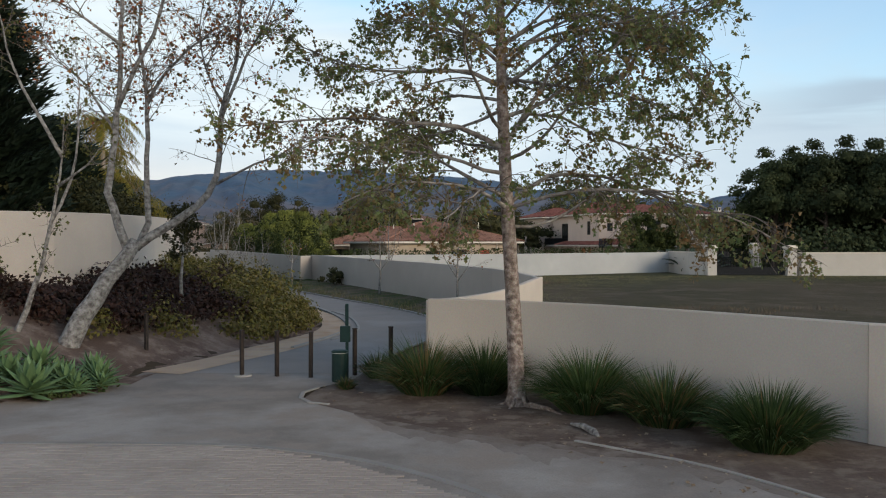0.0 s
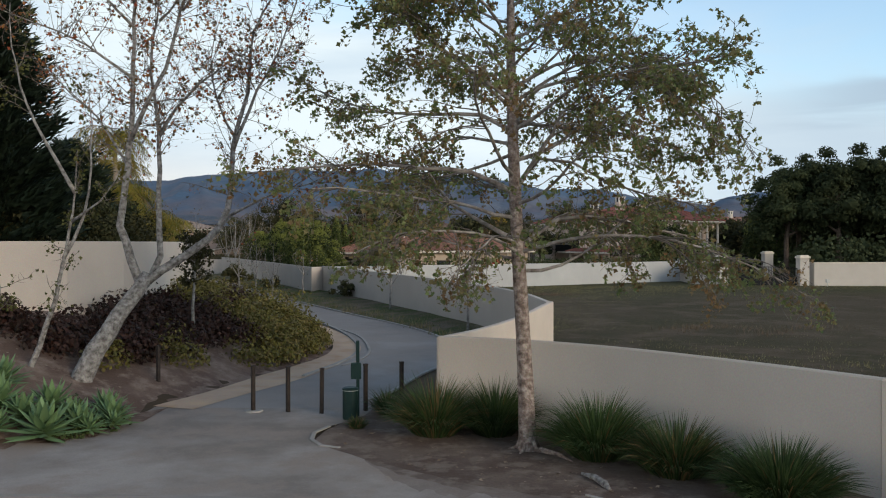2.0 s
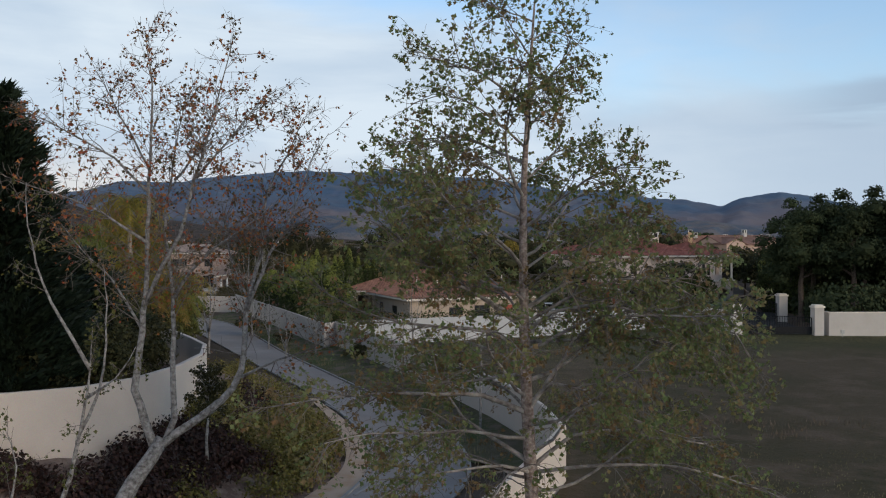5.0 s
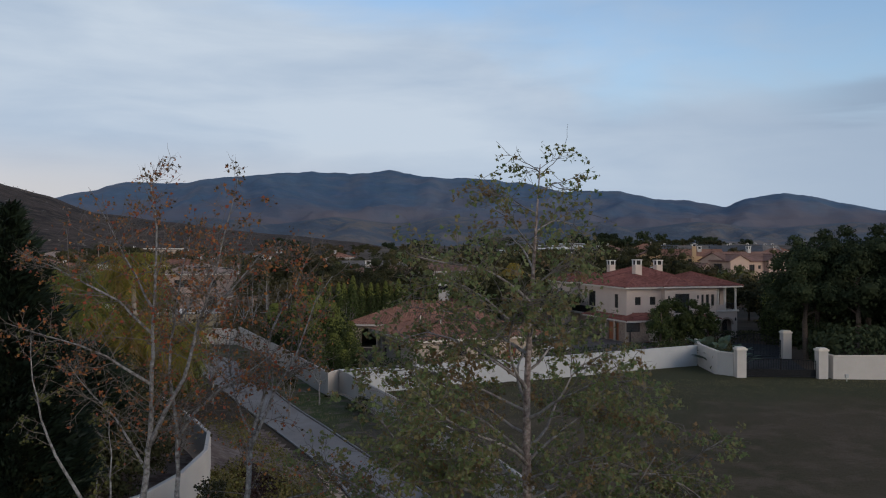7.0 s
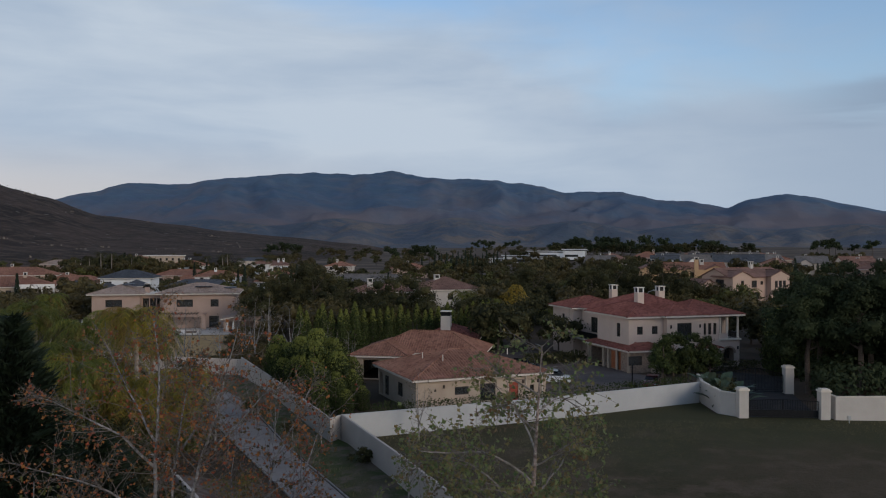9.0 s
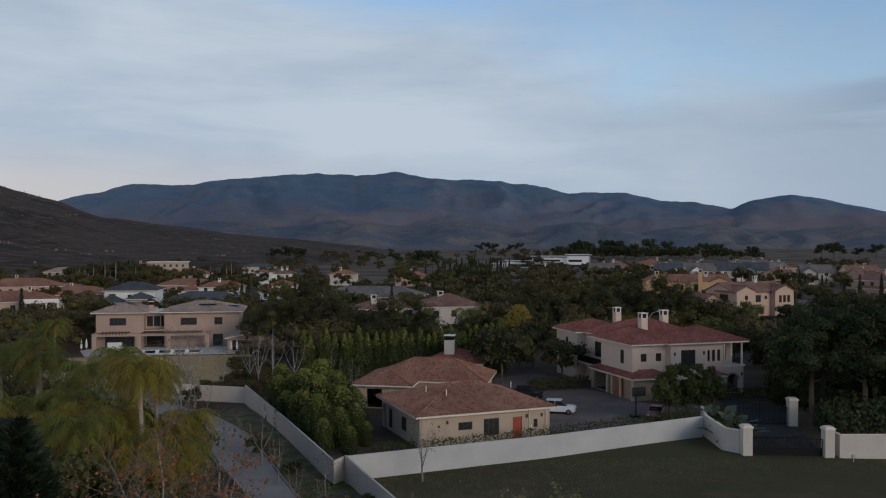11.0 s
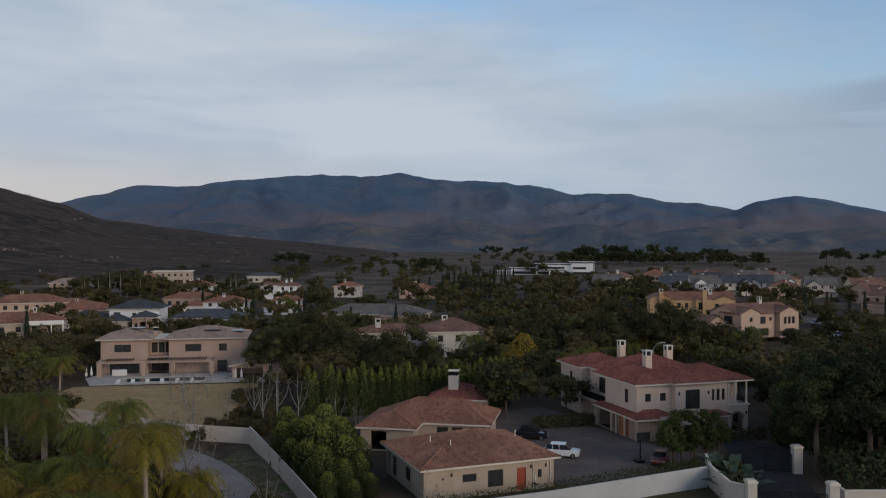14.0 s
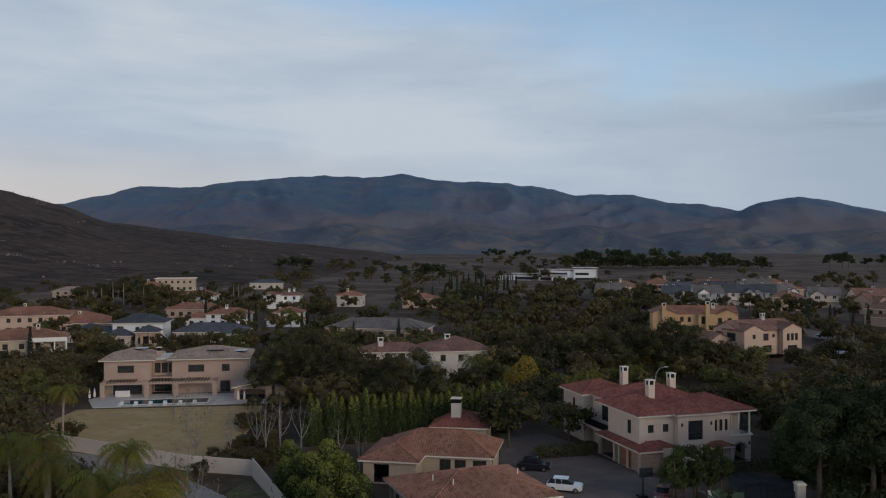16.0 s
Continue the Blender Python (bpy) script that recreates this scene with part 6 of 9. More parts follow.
for k in range(260):
    e = EDGE[r0.randrange(len(EDGE))]
    x = e.x - r0.uniform(1.3, 5.5)
    if 34 < e.y < 62:
        green_spots.append((x, e.y + r0.uniform(-1, 1), r0.uniform(0.45, 0.9), r0.uniform(0.5, 1.35)))
for k in range(22):
    y = r0.uniform(32.5, 43)
    x = lerp_table([(p.y, p.x) for p in EDGE if 30 < p.y < 50], y) - r0.uniform(1.4, 4.4)
    green_spots.append((x, y, r0.uniform(0.7, 1.0), r0.uniform(1.3, 2.1)))
cover("bank_shrubs_dark", "dark reddish groundcover shrubs over the bank", dark_spots, 1, COVER_DARK, 66, 0.078)
cover("bank_shrubs_green", "yellow-green shrubs spilling over the bank", green_spots, 2, COVER_GREEN, 60, 0.072)

for s, x, y, rx, h, n, dry in ((1, -0.45, 20.5, 1.5, 1.75, 1750, 0.24), (2, 1.0, 20.5, 1.35, 1.65, 1500, 0.05), (3, 3.1, 18.3, 1.55, 1.75, 1900, 0.05), (4, 4.45, 17.0, 1.6, 1.45, 1700, 0.24), (5, 5.75, 15.0, 1.6, 1.5, 2100, 0.04), (6, -1.75, 22.9, 0.8, 0.95, 420, 0.1), (7, -2.4, 21.1, 0.5, 0.42, 220, 0.4)):
    grass_clump(s, (x, y), rx, h, n, dry, "tufted clump of long green grass with straw-coloured blades" if dry > 0.1 else "large tufted clump of long green grass")

for s, x, y, size in ((1, -9.5, 19.6, 1.1), (2, -9.0, 20.4, 0.8), (3, -8.55, 21.2, 0.8), (4, -10.0, 21.0, 0.9), (5, -11.0, 20.4, 1.0), (6, -9.0, 21.9, 0.8), (7, -12.0, 20.0, 1.05), (8, -10.6, 19.5, 0.7), (9, -8.7, 20.2, 0.55), (10, -9.4, 20.8, 0.75), (11, -11.4, 21.3, 0.9), (12, -8.35, 20.8, 0.5), (13, -10.3, 20.2, 0.8)):
    agave(s, (x, y), size, 34 if size > 0.6 else 24)
cover("bed_groundcover", "low leafy green groundcover between the agaves", [(-8.82, 20.09, 0.28, 0.25), (-8.52, 20.7, 0.3, 0.35), (-8.43, 21.48, 0.3, 0.45), (-9.22, 19.78, 0.3, 0.25), (-9.02, 21.17, 0.35, 0.4), (-9.73, 21.63, 0.3, 0.4)], 6, COVER_LOW, 200, 0.05)


def bollard(x, y, h, label, disc=False, lean=0.0, group="bollards across the path"):
    t = thing("bollard", label, "bollard", (x, y, height(x, y) + 0.02), RNG.uniform(0, 90), group)
    t.rotation_euler[0] = radians(lean)
    s = Shape().box(-0.05, -0.05, -0.2, 0.05, 0.05, h - 0.03, 0.012)
    part("post", s, POST_WOOD, t)
    part("post_cap", Shape().box(-0.058, -0.058, h - 0.03, 0.058, 0.058, h, 0.012), POST_WOOD, t)
    if disc:
        part("base_plate", Shape().tube([(0.02, 0, 0.0), (0.02, 0, 0.05)], [0.26, 0.24], 18), CONCRETE, t, "round concrete footing")
    return t


bollard(-5.48, 23.17, 1.27, "dark weathered square bollard on a round footing", True)
bollard(-4.52, 23.14, 1.25, "dark weathered square bollard in the pavement")
bollard(-3.57, 22.94, 1.24, "dark weathered square bollard in the pavement", lean=0.6)
bollard(-2.42, 23.33, 1.3, "dark weathered square bollard beside tall grass")
bollard(-1.45, 23.64, 1.32, "dark weathered square bollard behind tall grass")
bollard(-9, 25.8, 1.12, "grey weathered post standing in bare soil", group="")

# pet-waste station: post, bag box, bin
st = thing("waste_station", "green pet-waste post with a bag box", "waste station", (-2.55, 22.6, 0.04))
part("post", Shape().box(-0.04, -0.04, -0.2, 0.04, 0.04, 2.0, 0.01), GREEN_METAL, st)
part("bag_box", Shape().box(-0.17, -0.17, 1.0, 0.10, -0.045, 1.42, 0.02), GREEN_METAL, st)
part("sign_plate", Shape().box(-0.045, -0.062, 1.46, 0.045, -0.045, 1.98, 0.004), GREEN_METAL, st, "narrow sign plate")
bn = thing("waste_bin", "round dark green litter bin with a lid", "bin", (-2.70, 22.2, 0.04))
part("drum", Shape().tube([(0, 0, 0), (0, 0, 0.03), (0, 0, 0.74), (0, 0, 0.76)], [0.19, 0.205, 0.205, 0.2], 20), GREEN_METAL, bn)
part("lid", Shape().tube([(0, 0, 0.762), (0, 0, 0.80), (0, 0, 0.83)], [0.215, 0.215, 0.16], 20), GREEN_METAL, bn)
part("lid_rim", Shape().tube([(0, 0, 0.745), (0, 0, 0.765)], [0.212, 0.212], 20), GALV, bn, "pale steel rim")

# short pipe lying by the post
tagged(new("pipe", Shape().tube([(-9.5, 25.3, 0.43), (-9.05, 25.5, 0.32), (-8.35, 25.9, 0.14)], [0.035, 0.03, 0.03], 8).mesh("pipe", POST_WOOD)), "dark pipe lying on the soil by a post", "pipe")

# conifers and palms behind the tall wall
conifer("conifer", "tall dark feathery conifer behind the wall", 3, 12.6, 3.1, (-16.5, 29.9), n=150)
conifer("conifer", "dark conifer behind the wall", 5, 6.4, 3.0, (-17.4, 38.2))


# fallen leaves, roots and dead wood on the bed
r9 = random.Random(9)
lit = Shape()
for k in range(300):
    x = r9.uniform(-3, 8.5)
    front_y = 21.5 - 1.15 * (x + 3) + 0.4 * math.sin(x)
    y = front_y + r9.random() ** 1.3 * (5.5 - 0.25 * x) - 1.4
    if y > 22.4 - 0.76 * (x + 0.5):
        continue
    leaf_star(lit, Vector((x, y, 0.065)), r9.uniform(0.02, 0.055), Vector((r9.uniform(-.4, .4), r9.uniform(-.4, .4), 1)), r9.uniform(0, 6.28))
solid("leaf_litter", lit, leafy("fallen_leaves", [(0.24, 0.17, 0.11), (0.17, 0.115, 0.075), (0.36, 0.29, 0.22), (0.13, 0.09, 0.06)], 0.1), "dry fallen leaves scattered on the soil", "leaf litter", "stuff")
tagged(new("dead_branch", Shape().tube([(2.55, 16.9, 0.05), (2.72, 16.5, 0.10), (2.86, 16.1, 0.07), (2.9, 15.8, 0.05)], [0.03, 0.06, 0.075, 0.03], 7).mesh("dead_branch", BARK_PALE)), "short pale dead branch on the soil", "branch")
tagged(new("surface_root", Shape().tube([(1.9, 18.75, 0.08), (2.3, 18.3, 0.07), (2.5, 17.9, 0.03)], [0.07, 0.05, 0.02], 7).mesh("surface_root", BARK_SYC)), "grey surface root beside the tree trunk", "root")
for k in range(7):
    x = 6.6 + k * 0.28
    y = 16.2 - 0.55 * (x - 7.2) + r9.uniform(-0.25, 0.1)
    pts = wander((x, y, 0.07), (r9.uniform(-1, 1), r9.uniform(-0.4, 0.4), 0.02), r9.uniform(0.5, 0.9), 4, r9, 0.3)
    for p in pts:
        p.z = 0.06 + abs(p.z - 0.07) * 0.3
    tagged(new("fallen_twig", Shape().tube(pts, taper(0.018, 0.006, 4), 5).mesh("fallen_twig", BARK_PALE)), "pale fallen twig at the wall's foot", "twig", "fallen twigs")


# pale ribbon and brick paving at the front of the turning place
RIM = [(-16.0, 15.05), (-8.0, 15.35), (-4.2, 15.25), (-2.95, 14.95), (-1.3, 14.1), (0.15, 12.75), (1.3, 11.2), (2.2, 9.4)]
kerb("kerb_paving_rim", RIM, 0.17, 0.012, APRON_GREY, "pale flush concrete ribbon round the brick paving")
rim = spline(RIM, 0.3)
bricks = thing("brick_paving", "worn brown-grey brick paving in running rows", "paving", (0, 0, 0.03))
small = Shape().box(-0.1005, -0.0505, 0.0, 0.1005, 0.0505, 0.012, 0.003).mesh("brick", PAVER)
rest = Shape()
rb = random.Random(31)
count = 0
for j in range(60):
    y = 9.2 + j * 0.104
    for i in range(78):
        x = -13.0 + (i + 0.5 * (j % 2)) * 0.205
        top = min((p for p in rim), key=lambda p: abs(p.x - x)).y
        if y > top - 0.22 - 0.12 * max(x + 3, 0):
            continue
        dz, tilt = rb.uniform(-0.003, 0.003), rb.uniform(-1.2, 1.2)
        if -4.4 < x < -0.6 and y > 11.9 and count < 300 and x + 0.35 * (y - 12) > -3.0:
            b = new("brick", small)
            b.parent = bricks
            b.location, b.rotation_euler = (x, y, dz), (0, 0, radians(tilt))
            count += 1
        else:
            rest.add([(x + u * 0.1005, y + v * 0.0505, w + dz) for w in (0, 0.012) for u, v in ((-1, -1), (1, -1), (1, 1), (-1, 1))], [(4, 5, 6, 7), (0, 1, 5, 4), (1, 2, 6, 5), (2, 3, 7, 6), (3, 0, 4, 7)])
tagged(part("brick_field", rest, PAVER_REST, bricks), "worn brown-grey bricks", kind="stuff")

# thin grass and weeds on the empty lot and the verge
def tuft_field(s, r, x, y, z, count, spread, tall):
    for b in range(count):
        bx, by = x + r.gauss(0, spread), y + r.gauss(0, spread)
        h, a = r.uniform(0.4, 1.0) * tall, r.uniform(0, 6.28)
        sx, sy = math.cos(a) * 0.028, math.sin(a) * 0.028
        s.add([(bx - sx, by - sy, z), (bx + sx, by + sy, z), (bx + r.uniform(-.4, .4) * h, by + r.uniform(-.4, .4) * h, z + h)], [(0, 1, 2)])


weeds, dry = Shape(), Shape()
rw = random.Random(14)
for k in range(7600):
    y = 24 + 60 * rw.random() ** 1.25
    x = rw.uniform(-0.12, 0.62) * y
    if x < lerp_table([(22, 1.2), (34, 4.8), (38, 4.3), (45, 2.2), (75, -10.5), (84, 9.0)], y) or y < 24 + 0.2 * x and x < 8:
        continue
    if y < 44 and rw.random() < 0.88:
        continue
    z = 0.5 * smooth(46, 108, y) + 0.115
    brown = math.hypot((x - 13.5) / 3.4, (y - 43) / 2.4) < 1 or math.hypot((x - 19) / 1.4, (y - 44) / 1.2) < 1 or noise.noise((x * 0.12, y * 0.12, 8)) > 0.5
    tuft_field(dry if brown else weeds, rw, x, y, z, 14, 0.45, 0.36 if brown and y > 36 else 0.15)
for k in range(420):
    i = rw.randrange(39)
    p = vl[i].lerp(vr[i], rw.random())
    tuft_field(weeds, rw, p.x, p.y, 0.5 * smooth(46, 108, p.y) + 0.1, 9, 0.3, 0.34)
solid("field_grass", weeds, leafy("thin_grass", [(0.16, 0.142, 0.07), (0.20, 0.168, 0.092), (0.11, 0.108, 0.046), (0.225, 0.182, 0.108)], 0.4), "thin grey-green grass on the empty lot", "grass", "stuff")
solid("field_weeds", dry, leafy("dry_weeds", [(0.115, 0.085, 0.058), (0.15, 0.11, 0.078), (0.09, 0.07, 0.045)], 0.2), "patches of dry brown weeds on the lot", "weeds", "stuff")

stone = Shape()
rs = random.Random(6)
for k in range(26):
    i = rs.randrange(3, 30)
    p = vl[i].lerp(vr[i], rs.uniform(0.25, 0.95))
    size = rs.uniform(0.06, 0.2)
    z = 0.5 * smooth(46, 108, p.y) + 0.2
    core(stone, Vector((p.x, p.y, z)), size, 0.6, rs)
solid("verge_stones", stone, ROCK, "small pale stones lying on the verge", "stones", "stuff")
# ---- the estate behind the lot ----
def tilted(parent, x0, y0, x1, y1, za, zb, tiles, column=0.34):
    """Single sloping tiled roof from the low edge za at y0 to the high edge zb at y1."""
    n = max(int((x1 - x0) / column), 2)
    s = Shape()
    w = (x1 - x0) / n
    for k in range(n):
        for j, hh in ((0, 0), (0.22, 0.055), (0.5, 0.085), (0.78, 0.055)):
            u = x0 + (k + j) * w
            s.v += [(u, y0, za + hh), (u, y1, zb + hh)]
    s.v += [(x1, y0, za), (x1, y1, zb)]
    s.f = [(2 * k, 2 * k + 2, 2 * k + 3, 2 * k + 1) for k in range(len(s.v) // 2 - 1)]
    roof = part("roof", s, tiles, parent)
    e = Shape().add([(x0, y0, za - 0.2), (x1, y0, za - 0.2), (x1, y1, zb - 0.2), (x0, y1, zb - 0.2), (x0, y0, za - 0.01), (x1, y0, za - 0.01), (x1, y1, zb - 0.01), (x0, y1, zb - 0.01)],
                    [(3, 2, 1, 0), (4, 5, 6, 7), (0, 1, 5, 4), (1, 2, 6, 5), (2, 3, 7, 6), (3, 0, 4, 7)])
    part("eaves_board", e, TRIM, roof)
    return roof


# guest house: front wing
gw = thing("guest_house_wing", "cream single-storey guest house with terracotta tile roof", "house", (-5.75, 86.35, 0.5), 24)
GB = (0.15, 0.2, 15.2, 12.6)
block(gw, GB, 0, 3.35, HOUSE_CREAM, [("front", 4.3, 5.9, 1.55, 2.4, 0), ("front", 7.2, 9.0, 0.75, 2.55, 2), ("front", 10.6, 11.7, 0.1, 2.5, 0, RED_DOOR), ("front", 13.1, 13.6, 1.2, 2.1, 0), ("front", 2.0, 2.25, 2.0, 2.25, 0),
                                ("left", 2.2, 3.6, 0.3, 2.5, 1), ("left", 6.6, 8.3, 0.9, 2.4, 1), ("left", 0.3, 1.5, 0.1, 2.6, 0, "open")], DARK_FRAME)
hip_roof(gw, *GB, 3.4, 0.315, 0.6, TILE_RED)
for x in (3.2, 12.4, 14.2):
    part("wall_lamp", Shape().box(x - 0.09, 0.02, 2.35, x + 0.09, 0.198, 2.7, 0.02), DARK_FRAME, gw, "small dark wall lantern")
for x in (12.7, 14.7):
    part("downpipe", Shape().tube([(x, 0.1, 0), (x, 0.1, 3.2)], [0.05, 0.05], 6), TRIM, gw)
part("meter_box", Shape().box(12.85, 0.08, 1.0, 13.0, 0.198, 1.5), TRIM, gw)
for x, y, z in ((4.4, 3.4, 5.0), (12.6, 4.4, 5.2), (2.9, 5.6, 5.1)):
    part("roof_vent", Shape().tube([(x, y, z - 0.3), (x, y, z + 0.35)], [0.06, 0.06], 6), TRIM, gw)

gh = thing("guest_house", "cream guest house with hipped terracotta roof", "house", (-15.25, 108.4, 0.5), -8)
block(gh, (0, 0, 6.9, 10), 0, 3.0, HOUSE_CREAM, [("left", 1.5, 2.8, 0.1, 2.4, 1), ("front", 1.4, 3.4, 0.1, 2.5, 0, "open")])
block(gh, (5.0, 3.9, 15.9, 13.2), 0, 3.0, HOUSE_CREAM, [("front", 4.2, 5.7, 1.0, 2.5, 1), ("front", 6.2, 7.7, 1.0, 2.5, 1), ("front", 8.6, 10.4, 0.3, 2.5, 1), ("right", 1.5, 3.0, 0.2, 2.4, 1)])
hip_roof(gh, 0, 0, 6.9, 11, 3.05, 0.36, 0.6, TILE_RED)
hip_roof(gh, 1.2, 3.9, 15.9, 13.2, 3.05, 0.46, 0.6, TILE_RED, name="roof")
for x, y, z in ((5.9, 9.4, 6.5), (6.5, 9.2, 6.3)):
    part("roof_vent", Shape().tube([(x, y, 5.2), (x, y, z)], [0.07, 0.07], 6), IRON, gh)

gb = thing("pool_house", "low outbuilding with terracotta roof and a square chimney", "house", (-7.4, 128.5, 0.5), -6)
block(gb, (0, 0, 8, 8), 0, 3.0, HOUSE_CREAM, [("front", 2, 3.5, 0.9, 2.3, 1)])
hip_roof(gb, 0, 0, 8, 8, 3.05, 0.40, 0.6, TILE_VILLA)
chimney(gb, 3.2, 2.6, 3.2, 7.0, 1.5, STUCCO_WHITE, IRON)

# main villa
STUCCO_V = mat("villa_stucco", (0.56, 0.445, 0.37), (0.62, 0.50, 0.42), 0.5, 0.9, 0.1, 30)
vi = thing("villa", "large cream two-storey villa with dark red tile roof", "house", (20.9, 115.4, 0.5), 19.5)
H = 7.3
block(vi, (0.6, 0.6, 6.4, 9.5), 3.0, H, STUCCO_V, [("front", 1.3, 2.2, 4.9, 6.0, 0), ("front", 3.6, 4.5, 4.9, 6.0, 0), ("left", 5.6, 6.6, 4.4, 6.3, 1)])
block(vi, (6.0, -0.3, 11.8, 9.5), 0, H, STUCCO_V, [("front", 1.6, 3.9, 3.75, 6.4, 1)], DARK_FRAME)
block(vi, (11.8, 0.3, 14.7, 8.5), 0, H, STUCCO_V, [("front", 0.3, 0.8, 4.6, 6.2, 0), ("front", 1.15, 1.65, 4.6, 6.2, 0), ("front", 2.0, 2.5, 4.6, 6.2, 0)])
block(vi, (14.7, 2.8, 18.1, 8.5), 3.9, H, STUCCO_V, [("front", 0.5, 2.3, 4.0, 6.2, 1)])
block(vi, (14.7, 0.3, 18.1, 8.5), 0, 3.7, STUCCO_V, [("front", 0.7, 2.5, 0.1, 2.7, 0, "open"), ("right", 2, 3.2, 0.8, 2.4, 1)])
block(vi, (2.4, 9.3, 15.5, 18.0), 0, H, STUCCO_V, [("left", 3.0, 5.6, 3.9, 6.2, 1)])
block(vi, (1.0, 18.2, 8.0, 25.5), 0, H, STUCCO_V, [("left", 3.3, 4.2, 4.6, 6.2, 0)])
hip_roof(vi, 0.6, 0.6, 8.0, 12.0, H + 0.05, 0.36, 0.6, TILE_VILLA)
hip_roof(vi, 6.0, -0.3, 11.8, 10.0, H + 0.12, 0.36, 0.6, TILE_VILLA)
hip_roof(vi, 9.0, 0.3, 18.1, 9.5, H + 0.05, 0.36, 0.6, TILE_VILLA)
hip_roof(vi, 2.4, 5.0, 15.5, 18.6, H + 0.08, 0.36, 0.6, TILE_VILLA)
hip_roof(vi, 1.0, 18.2, 9.5, 25.5, H + 0.05, 0.36, 0.6, TILE_VILLA)
part("balcony_slab", Shape().box(14.6, 0.1, 3.72, 18.3, 2.9, 3.95, 0.03), TRIM, vi)
for x in (15.0, 16.1, 17.9):
    part("column", Shape().tube([(x, 0.45, 3.95), (x, 0.45, 4.15), (x, 0.45, 4.2), (x, 0.45, H - 0.35), (x, 0.45, H - 0.3), (x, 0.45, H - 0.16)], [0.22, 0.22, 0.16, 0.14, 0.2, 0.22], 12), TRIM, vi)
rail = Shape().box(16.2, 0.4, 4.75, 17.85, 0.46, 4.82).box(17.95, 0.5, 4.75, 18.01, 2.8, 4.82)
for k in range(12):
    rail.box(16.25 + k * 0.14, 0.41, 3.96, 16.28 + k * 0.14, 0.45, 4.75).box(17.96, 0.6 + k * 0.19, 3.96, 18.0, 0.63 + k * 0.19, 4.75)
part("balcony_rail", rail, IRON, vi, "black iron balcony rail")
part("balcony_wall", Shape().box(14.6, 0.22, 3.955, 16.1, 0.4, 4.7, 0.02), STUCCO_V, vi)
arch = Shape()
for k in range(9):
    a0, a1 = math.pi * k / 9, math.pi * (k + 1) / 9
    arch.add([(16.3 + math.cos(a) * r, 0.2, 1.9 + math.sin(a) * r * 0.9) for a, r in ((a0, 0.9), (a1, 0.9), (a1, 1.15), (a0, 1.15))] + [(16.3 + math.cos(a) * r, 0.3, 1.9 + math.sin(a) * r * 0.9) for a, r in ((a0, 0.9), (a1, 0.9), (a1, 1.15), (a0, 1.15))],
             [(0, 1, 2, 3), (4, 7, 6, 5), (0, 4, 5, 1), (3, 2, 6, 7)])
part("arch_trim", arch, STONE, vi, "stone arch over the loggia")
porch = part("porch", Shape().box(10.6, -1.7, 0, 13.4, 0.28, 2.9, 0.02), STONE, vi, "stone-clad entrance porch")
hip_roof(porch, 10.6, -1.7, 13.4, 0.2, 2.95, 0.4, 0.4, TILE_VILLA)
for x, y, z in ((6.6, -0.42, 5.9), (11.2, -0.42, 5.9), (14.4, 0.18, 2.6), (17.8, 0.18, 2.6)):
    part("wall_lantern", Shape().box(x - 0.11, y, z - 0.2, x + 0.11, y + 0.118, z + 0.25, 0.03), IRON, vi)
# garage
block(vi, (-0.2, -1.2, 5.0, 10.5), 0, 2.95, STONE, [("left", 0.6, 4.4, 0.1, 2.5, 0, "open"), ("left", 5.0, 6.0, 0.1, 2.5, 0, "open"), ("left", 6.4, 9.2, 0.1, 2.5, 0, WOOD_DOOR), ("front", 3.6, 4.3, 0.9, 2.0, 0)])
hip_roof(vi, -0.2, -1.2, 5.4, 10.5, 3.0, 0.34, 0.6, TILE_VILLA)
for y in (-1.25, 1.9, 4.3, 5.7, 10.2):
    part("pier", Shape().box(-0.42, y, 0, -0.22, y + 0.5, 2.95, 0.02), HOUSE_CREAM, vi)
part("garage_gable", Shape().box(2.9, -1.9, 0, 5.3, -1.23, 3.2, 0.02), HOUSE_CREAM, vi)
part("balcony_side_rail", Shape().box(0.9, 10.0, 3.0, 1.0, 17.8, 4.0), IRON, vi, "black iron rail of the side terrace")
part("terrace_slab", Shape().box(0.6, 9.6, 2.75, 2.38, 18.1, 3.0), TRIM, vi)
chimney(vi, 6.2, 7.4, 8.0, 11.0, 1.05, STUCCO_V, WHITE_FRAME)
chimney(vi, 13.4, 13.4, 8.0, 10.8, 1.05, STUCCO_V, WHITE_FRAME)
chimney(vi, 10.6, 23.0, 7.0, 10.6, 1.05, STUCCO_V, WHITE_FRAME)

court = Shape()
co = [(9.6, 93.5), (24, 100), (27.5, 108), (22.0, 113.4), (16.0, 124), (14.0, 132), (9.5, 138), (3, 133), (2.2, 113), (1.6, 101)]
court.add([(x, y, height(x, y) + 0.03) for x, y in co], [tuple(range(len(co)))])
solid("courtyard", court, COURT, "grey-brown paved driveway court", "driveway", "structure")
drive = Shape()
do = [(27.6, 84.9), (34.6, 84.9), (37, 100), (40, 112), (33, 117), (30, 103)]
drive.add([(x, y, height(x, y) + 0.06) for x, y in do], [tuple(range(len(do)))])
solid("driveway", drive, DRIVE_TAR, "dark asphalt drive behind the gate", "driveway", "structure")

car("white compact suv parked in the court", (10.2, 106.0), 168, CAR_WHITE)
car("black suv parked under a tree", (7.0, 115.6), 170, CAR_BLACK)
car("dark red car behind the hedge", (21.8, 103.4), 70, CAR_RED, False)

